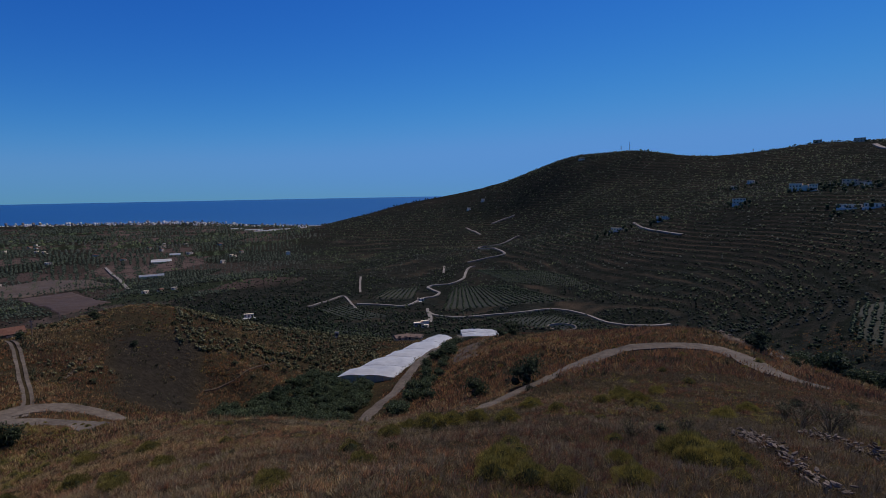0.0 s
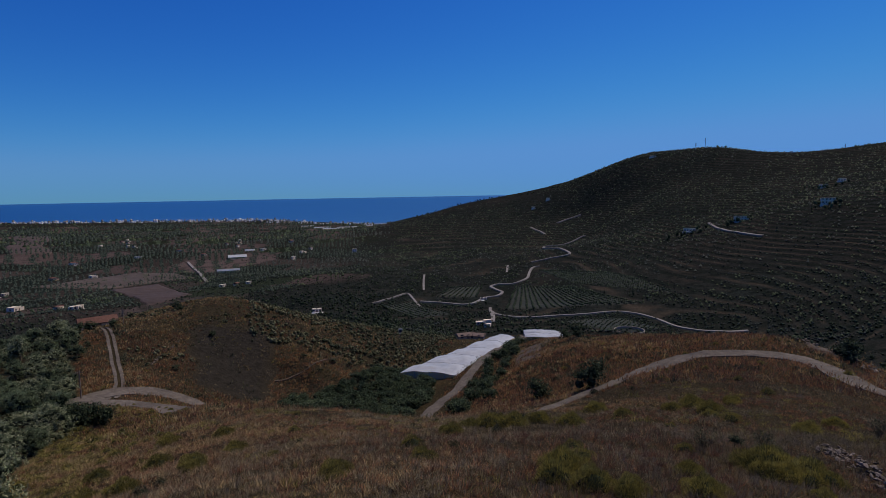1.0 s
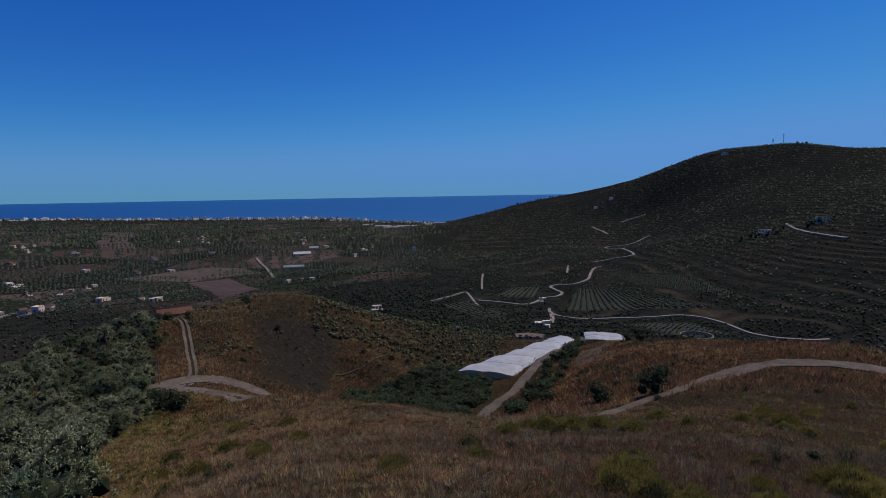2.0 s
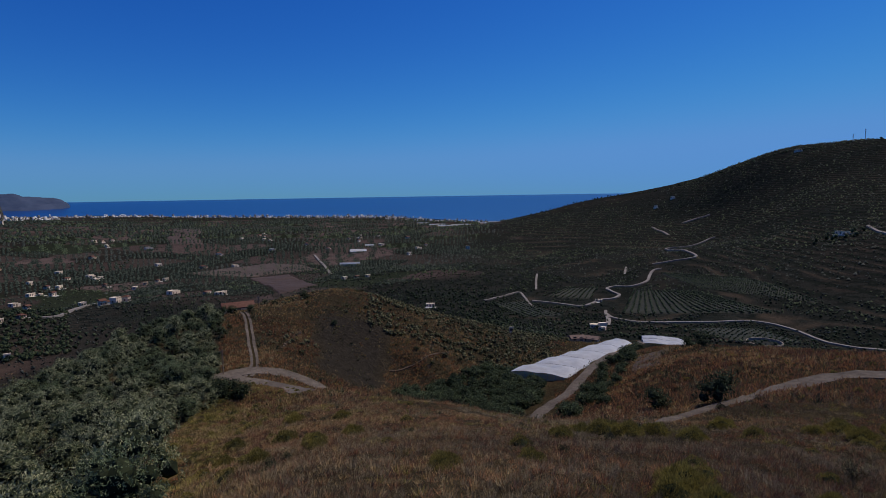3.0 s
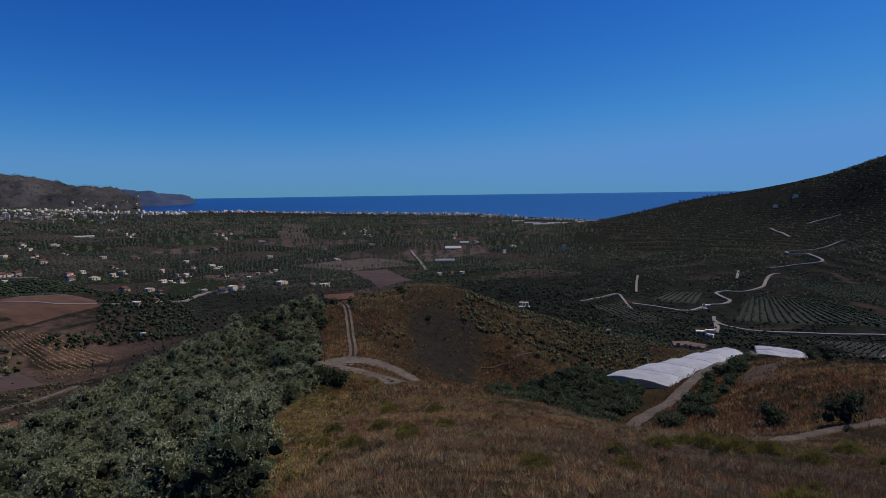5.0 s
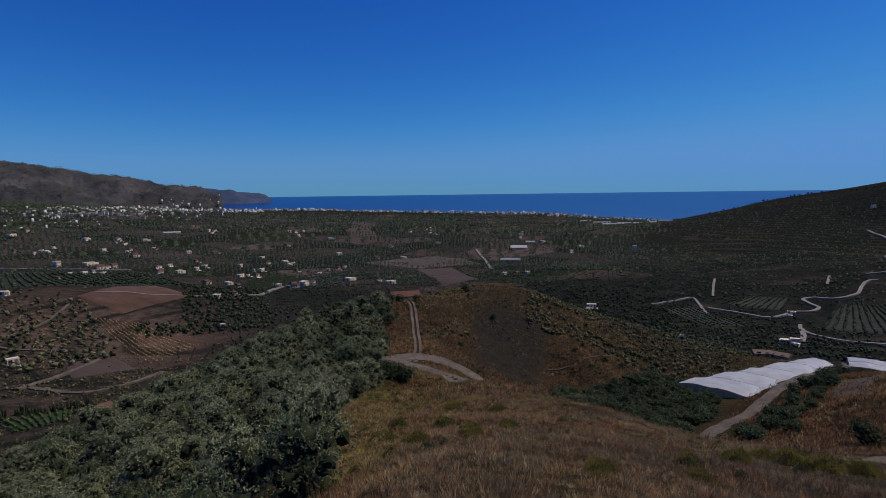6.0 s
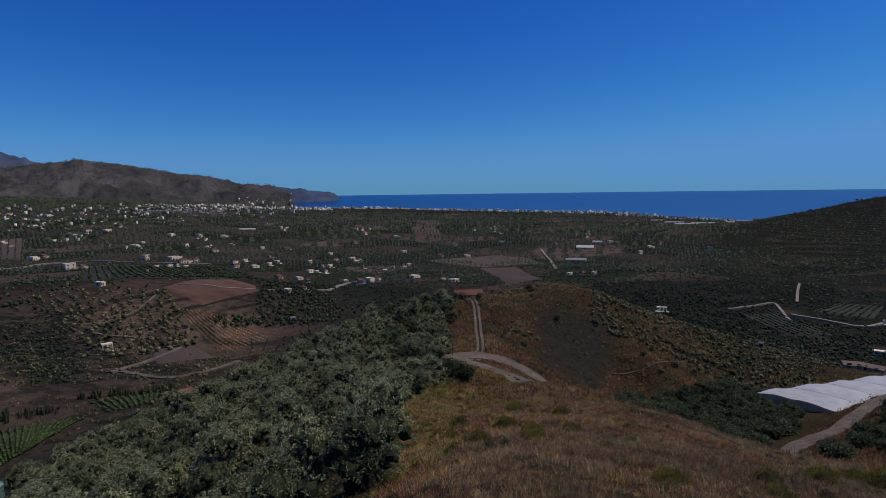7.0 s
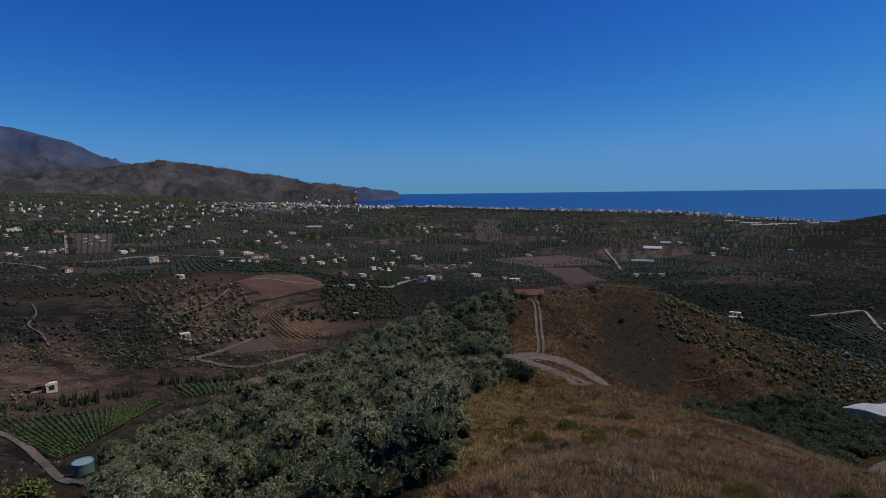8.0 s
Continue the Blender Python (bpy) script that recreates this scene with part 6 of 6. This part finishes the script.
building("farmhouse", 20.3, 366, 6, 4, 1.7, 0, roof="flat", windows=3, label="long white valley building", group=FARM)
HOUSES = [(77.5, 609, 14, 7.5), (76.6, 612, 9, 4), (75.4, 402, 5, 3.4), (84.3, 547, 12, 4), (80.0, 720, 10, 5), (79.3, 735, 8, 4), (71.6, 678, 8, 7), (68.5, 652, 16, 4), (69.3, 678, 14, 4.5), (67.4, 660, 9, 5),
          (87.8, 1081, 22, 5), (84.7, 1072, 16, 4), (53.0, 483, 6, 3.5), (51.5, 465, 7, 4.5), (50.5, 477, 9, 5.5), (49.6, 481, 6, 5), (45.8, 536, 11, 4), (59.8, 550, 8, 4), (58.9, 372, 5, 2.6), (57.4, 387, 4, 2.6),
          (57.8, 547, 7, 3.4), (63.8, 620, 10, 4), (62.1, 620, 9, 3.4), (58.9, 801, 12, 4), (61.2, 812, 10, 4), (65.7, 761, 9, 5), (64.8, 976, 12, 5), (67.0, 984, 14, 5), (69.4, 980, 12, 5), (73.5, 1168, 14, 5),
          (74.5, 1072, 20, 5), (76.0, 1090, 16, 5), (78.7, 1447, 16, 7), (56.9, 529, 5, 3), (40.1, 745, 8, 4), (43.0, 760, 9, 4), (46.8, 800, 11, 4), (41.5, 900, 10, 5), (36.5, 905, 9, 4), (33.0, 960, 10, 4), (47.6, 1010, 12, 5), (52.0, 900, 10, 4), (54.5, 760, 9, 4), (30.9, 880, 7, 4), (25.4, 905, 9, 4), (22.6, 1010, 11, 4)]
for i, (a, d, w, h) in enumerate(HOUSES):
    building("house", a, d, w * 0.62, min(7, 3 + w * 0.3), h * 0.78, 18 + (i * 37) % 40, "cream_wall" if i % 6 == 5 else "plain_wall", ["flat", "gable", "flat", "hip"][i % 4], None, 2 + i % 2, 2 if h > 5 else 1, "white house among groves on the plain" if i % 6 != 5 else "cream house among groves on the plain", "house", PLAIN, wing=(w * 0.35, h * 0.5) if i % 3 else None)


g = np.random.default_rng(303)
HAMLETS = [(86, 760, 7), (82, 900, 9), (77, 980, 9), (72, 860, 6), (66, 900, 7), (61, 700, 6), (56, 620, 6), (52, 700, 6), (47, 640, 4), (70, 610, 5), (88, 1150, 7), (79, 1250, 8), (59, 1150, 6), (50, 1150, 6), (38, 1150, 6), (27, 1050, 6), (21, 820, 4), (29, 520, 3), (42, 480, 4)]
for k, (a0, d0, n) in enumerate(HAMLETS):
    for i in range(n):
        w, h = g.uniform(4.5, 9), g.uniform(2.4, 4.6)
        building("house", a0 + g.normal(0, 1.1), d0 * (1 + g.normal(0, 0.045)), w * (0.5 + d0 / 3200), 3.6, h * (0.5 + d0 / 3200), g.uniform(38, 72), "plain_wall" if g.uniform() < 0.85 else "cream_wall", ["flat", "gable", "flat"][i % 3], None, 2, 1, "small white house in a hamlet on the plain", "house", "hamlet houses", wing=(w * 0.4, h * 0.6) if i % 2 else None)


# ---- the towns ----
def town_block(w, dep, h, mat):
    bm = bmesh.new()
    box(bm, -w / 2, w / 2, -dep / 2, dep / 2, -4, h)
    return hull(bm, "wall", mat)


g = np.random.default_rng(88)
TOWN = "white blocks of the hill town"
blocks = [town_block(w, dp, h, M["plain_wall"]) for w, dp, h in ((8, 8, 6), (6, 8, 8), (10, 9, 5), (7, 8, 9))]
caps = [box_mesh("roof", M["tile"], -w / 2 - 0.3, w / 2 + 0.3, -dp / 2 - 0.3, dp / 2 + 0.3, h, h + 0.9) for w, dp, h in ((8, 8, 6), (6, 8, 8), (10, 9, 5), (7, 8, 9))]
slot = box_mesh("window", M["glass"], -0.9, 0.9, -4.6, -3.9, -1.0, 1.0)


def block(a, d, make, turn):
    x, y, z = at(a, d)
    ob = thing("apartment_block", x, y, z, a + turn, label="white apartment block with a tiled roof", category="apartment block", group=TOWN)
    part("wall", blocks[make], ob)
    part("roof", caps[make], ob)
    for k in range(2):
        part("window", slot, ob, m=pose(-1.7 + 3.4 * k, -0.1, 3.4))


for i in range(34):
    block(72.2 - i * 0.23 + g.normal(0, 0.05), 1560 + g.normal(0, 14), int(g.integers(4)), g.uniform(-15, 15))
for i in range(40):
    block(g.uniform(55, 88), g.uniform(1430, 1900), int(g.integers(4)), g.uniform(-30, 30))


def far_town():
    """Countless houses of the coast, seen as specks."""
    iv = np.array([(x, y, z) for z in (0, 1) for y in (-0.5, 0.5) for x in (-0.5, 0.5)], float)
    jf = np.array([(0, 2, 3, 1), (4, 5, 7, 6), (0, 1, 5, 4), (1, 3, 7, 5), (3, 2, 6, 7), (2, 0, 4, 6)])
    a = np.concatenate([g.uniform(54, 72, 480), g.uniform(14, 54, 800), g.uniform(60, 92, 260)])
    shore = np.interp(a, [14, 23, 36, 47, 53, 60, 72, 90], [1640, 2080, 2400, 3050, 3000, 2500, 2000, 1800])
    d = shore * np.concatenate([g.uniform(0.72, 0.98, 480), 0.995 - 0.09 * g.uniform(0, 1, 800) ** 1.6, g.uniform(0.6, 0.95, 260)])
    x, y = plan(a, d)
    w, h = g.uniform(4, 9.5, len(a)) * d / 2400, (3 + 10 * g.uniform(0, 1, len(a)) ** 5) * np.minimum(d, 2500) / 2400
    v = iv[None] * np.stack([w, w * 0.7, h + 4], 1)[:, None, :]
    t = np.radians(a)
    rx, ry = v[..., 0] * np.cos(t)[:, None] - v[..., 1] * np.sin(t)[:, None], v[..., 0] * np.sin(t)[:, None] + v[..., 1] * np.cos(t)[:, None]
    out = np.stack([rx + x[:, None], ry + y[:, None], v[..., 2] + land(x, y)[:, None] - 4], -1).reshape(-1, 3)
    f = (jf[None] + (np.arange(len(a)) * 8)[:, None, None]).reshape(-1, 4)
    thing("coast_town", data=big_mesh("coast_town", out, f, M["town_wall"]), label="dense white houses of the coastal town", category="town", kind="stuff")


far_town()


# ---- greenhouses, tanks and small built things ----
def sheet_roof(name, front, back, z_front, z_back, spans, label, group):
    """A plastic-covered frame: sagging roof sheet, net walls and posts."""
    (ax, ay), (bx, by) = front
    (cx, cy), (ex, ey) = back
    gx = land(np.array([(ax + bx + cx + ex) / 4]), np.array([(ay + by + cy + ey) / 4]))[0]
    ob = thing(name, (ax + bx + cx + ex) / 4, (ay + by + cy + ey) / 4, float(gx), label=label, category="greenhouse", group=group)
    inv = ob.matrix_world.inverted()
    n, m = 48, 60
    u, v = np.meshgrid(np.linspace(0, 1, n), np.linspace(0, 1, m))
    u, v = u.ravel(), v.ravel()
    x = (ax * (1 - u) + bx * u) * (1 - v) + (cx * (1 - u) + ex * u) * v
    y = (ay * (1 - u) + by * u) * (1 - v) + (cy * (1 - u) + ey * u) * v
    z = z_front * (1 - v) + z_back * v + 0.38 * np.abs(np.sin(v * math.pi * spans + 0.4 * np.sin(u * 7))) + 0.34 * waves(x, y, 6, 91) + 0.3 * waves(x, y, 2.2, 92) * np.clip(1.2 * np.abs(np.sin(v * math.pi * spans)), 0.2, 1) - 0.5 * (np.abs(u - 0.5) * 2) ** 3
    top = np.stack([x, y, z], 1)
    low = top - np.array([0, 0, 0.06])
    k = n * m
    faces = []
    for r in range(m - 1):
        for c in range(n - 1):
            i = r * n + c
            faces += [[i, i + 1, i + n + 1, i + n], [k + i, k + i + n, k + i + n + 1, k + i + 1]]
    vv = np.vstack([top, low])
    vv = vv - np.array(ob.location)
    part("roof_sheet", mesh("roof_sheet", vv, faces, M["plastic"], smooth=True), ob, "crumpled white plastic sheet")
    # battens that hold the sheet down along every span
    for k in range(1, spans + 1):
        row = min(m - 1, round(k * (m - 1) / spans))
        path = top[row * n:(row + 1) * n] + np.array([0, 0, 0.05]) - np.array(ob.location)
        bv, bf = tube(path[::3], [0.03] * len(path[::3]), 4)
        part("batten", mesh("batten", bv, bf, M["steel"]), ob, "thin grey batten")
    rims = {"front_wall": np.arange(n), "back_wall": np.arange(n) + (m - 1) * n, "side_wall": np.arange(m) * n, "side_wall_far": np.arange(m) * n + n - 1}
    for wall, idx in rims.items():
        t = top[idx] - np.array([0, 0, 0.08])
        b = np.stack([t[:, 0], t[:, 1], land(t[:, 0], t[:, 1]) - 0.3], 1)
        off = np.array([0.04, 0.04, 0])
        q = len(idx)
        wv = np.vstack([t, b, t + off, b + off]) - np.array(ob.location)
        wf = [[i, i + 1, q + i + 1, q + i] for i in range(q - 1)] + [[2 * q + i, 3 * q + i, 3 * q + i + 1, 2 * q + i + 1] for i in range(q - 1)]
        part(wall, mesh(wall, wv, wf, M["net"]), ob, "green shade net wall")
        for i in idx[::6]:
            px, py, pz = top[i]
            gz = float(land(px, py)[0])
            pv, pf = tube([(px, py, gz - 0.3), (px, py, pz - 0.05)], (0.06, 0.06), 6)
            part("post", mesh("post", pv - np.array(ob.location), pf, M["steel"]), ob)
    return ob


def ground_xy(a, d):
    return tuple(float(q) for q in plan(a, d))


sheet_roof("greenhouse", ((-29.0, 139.2), (-13.0, 137.2)), ((-3.5, 181.5), (2.2, 178.0)), EYE - 46.9, EYE - 47.4, 5, "long white plastic greenhouse with net walls in the gully", "plastic greenhouses")
sheet_roof("greenhouse", (ground_xy(-1.8, 191), ground_xy(-6.2, 189)), (ground_xy(-1.6, 200), ground_xy(-6.0, 198)), EYE - 50.6, EYE - 50.4, 2, "small white plastic greenhouse behind the spur", "plastic greenhouses")
for a, d, w, dep in [(20.9, 1600, 46, 12), (19.4, 1500, 60, 14), (18.3, 1440, 70, 16), (17.2, 1500, 50, 12), (15.5, 1410, 60, 14), (14.2, 1330, 55, 12), (13.4, 1290, 40, 10), (27.8, 835, 34, 26), (28.7, 690, 34, 8), (62.5, 1120, 40, 10), (26.6, 900, 20, 10)]:
    x, y, z = at(a, d)
    w, z = w * 0.75, z - 1.2
    ob = thing("greenhouse", x, y, z, a, label="low white plastic greenhouse far across the plain", category="greenhouse", group="far greenhouses")
    bm = bmesh.new()
    n = 4
    for i in range(n):
        y0, y1 = -dep / 2 + dep * i / n, -dep / 2 + dep * (i + 1) / n
        vs = [bm.verts.new(p) for p in ((-w / 2, y0, 3), (w / 2, y0, 3), (w / 2, (y0 + y1) / 2, 4.4), (-w / 2, (y0 + y1) / 2, 4.4), (w / 2, y1, 3), (-w / 2, y1, 3))]
        bm.faces.new(vs[:4])
        bm.faces.new((vs[3], vs[2], vs[4], vs[5]))
    part("roof_sheet", hull(bm, "roof_sheet", M["plastic"]), ob)
    part("side_wall", box_mesh("side_wall", M["net"], -w / 2, w / 2, -dep / 2, dep / 2, -3, 2.98), ob)


def ring_wall(bm, r_out, r_in, z0, z1, sides):
    rings = [[bm.verts.new((r * math.cos(2 * math.pi * i / sides), r * math.sin(2 * math.pi * i / sides), z)) for i in range(sides)] for r, z in ((r_out, z0), (r_out, z1), (r_in, z1), (r_in, z0))]
    for p, q in zip(rings, rings[1:]):
        for i in range(sides):
            bm.faces.new((p[i], p[(i + 1) % sides], q[(i + 1) % sides], q[i]))


def disc(bm, r, z, sides):
    bm.faces.new([bm.verts.new((r * math.cos(2 * math.pi * i / sides), r * math.sin(2 * math.pi * i / sides), z)) for i in range(sides)])


x, y, z = at(-12.4, 272)
ob = thing("water_tank", x, y, z, label="round open concrete irrigation tank with dark water", category="water tank")
bm = bmesh.new()
ring_wall(bm, 7.1, 6.75, -4, 1.3, 48)
part("wall", hull(bm, "wall", M["concrete"]), ob)
bm = bmesh.new()
disc(bm, 6.74, 0.2, 48)
part("water", hull(bm, "water", M["pond"]), ob)

x, y, z = at(84.2, 104)
ob = thing("water_tank", x, y, z, 20, label="small teal steel water tank with a pale cover", category="water tank")
bm = bmesh.new()
ring_wall(bm, 1.55, 1.48, -0.8, 2.3, 32)
part("wall", hull(bm, "wall", M["tank_teal"], smooth=False), ob)
bm = bmesh.new()
disc(bm, 1.5, 2.22, 32)
ring_wall(bm, 1.6, 1.5, 2.2, 2.32, 32)
part("lid", hull(bm, "lid", M["tank_lid"]), ob, "pale tank cover")
pv, pf = tube([(-1.5, 0, 1.2), (-2.3, 0.1, 1.1), (-2.4, 0.1, -0.4)], (0.08, 0.08, 0.08), 8)
part("pipe", mesh("pipe", pv, pf, M["steel"], smooth=True), ob)


def mast(a, d, h, label):
    x, y, z = at(a, d)
    ob = thing("radio_mast", x, y, z, a, label=label, category="mast", group="radio masts")
    v, f = tube([(0, 0, -1), (0, 0, h)], (0.5, 0.2), 6)
    part("pole", mesh("pole", v, f, M["steel"]), ob)
    for k, q in enumerate((0.6, 0.75, 0.9)):
        part("antenna", box_mesh("antenna", M["steel"], -0.9, 0.9, -0.15, 0.15, h * q - 0.5, h * q + 0.5), ob)


mast(-18.1, 1085, 12, "thin steel radio mast on the ridge")
mast(-18.9, 1082, 17, "tall steel radio mast on the ridge")
mast(-29.6, 1148, 9, "thin steel radio mast on the ridge")


def pole(a, d, h):
    x, y, z = at(a, d)
    ob = thing("utility_pole", x, y, z, a, label="weathered wooden utility pole beside the track", category="pole", group="utility poles")
    v, f = tube([(0, 0, -0.5), (0, 0, h)], (0.13, 0.09), 8)
    part("post", mesh("post", v, f, M["wood"], smooth=True), ob)
    part("crossarm", box_mesh("crossarm", M["wood"], -0.6, 0.6, -0.05, 0.05, h - 0.5, h - 0.38), ob)


pole(41.7, 107, 5.0)
pole(38.0, 160, 4.0)
pole(36.0, 420, 8.0)
pole(31.0, 450, 8.0)


# ---- dry stone walls, stone by stone ----
def stone_data(seed):
    q = np.random.default_rng(seed)
    iv, jf = ico()
    v = iv * q.uniform(0.72, 1.1, (len(iv), 1)) * q.uniform(0.65, 1.15, 3) * np.array([1, 0.7, 0.4])
    return mesh("stone", v, jf, M["stone"])


stone_makes = [stone_data(900 + i) for i in range(7)]


def stone_wall(pts, count, width, height, label, size=(0.07, 0.17)):
    line = curve_through(pts, 0.2)
    x0, y0 = line[len(line) // 2]
    ob = thing("stone_wall", float(x0), float(y0), float(land(x0, y0)[0]), label=label, category="stone wall", group="tumbled stone walls")
    inv = ob.matrix_world.inverted()
    q = np.random.default_rng(len(pts) * 100 + count)
    for i in range(count):
        p = line[int(q.integers(len(line)))] + q.normal(0, width * 0.4, 2)
        s = q.uniform(*size)
        z = float(land(p[0], p[1])[0]) + q.uniform(0, 1) ** 1.5 * height * max(0.1, 1 - np.abs(q.normal(0, 0.5))) + s * 0.2
        m = inv @ pose(float(p[0]), float(p[1]), z, q.uniform(-30, 30), q.uniform(-30, 30), q.uniform(0, 360)) @ Matrix.Scale(float(s), 4)
        part("stone", stone_makes[i % 7], ob, m=m)


stone_wall([(-29.6, 27.4), (-31.3, 24.8), (-33.4, 22.6), (-35.2, 20.2), (-36.9, 18.8)], 260, 0.55, 0.45, "tumbled dry stone wall half buried in dry grass")
stone_wall([(-34.2, 28.6), (-36.9, 27.2), (-38.8, 26), (-41, 25)], 170, 0.5, 0.4, "low tumbled dry stone wall on the hilltop")
stone_wall([(33.4, 145), (34.2, 140), (35.1, 134), (36, 128)], 90, 0.5, 0.35, "broken line of pale stones on the knoll", (0.14, 0.34))
stone_wall([(-27, 91), (-29, 90), (-31, 89), (-33, 86)], 120, 1.6, 0.7, "heap of pale spoil stones beside the road", (0.15, 0.4))
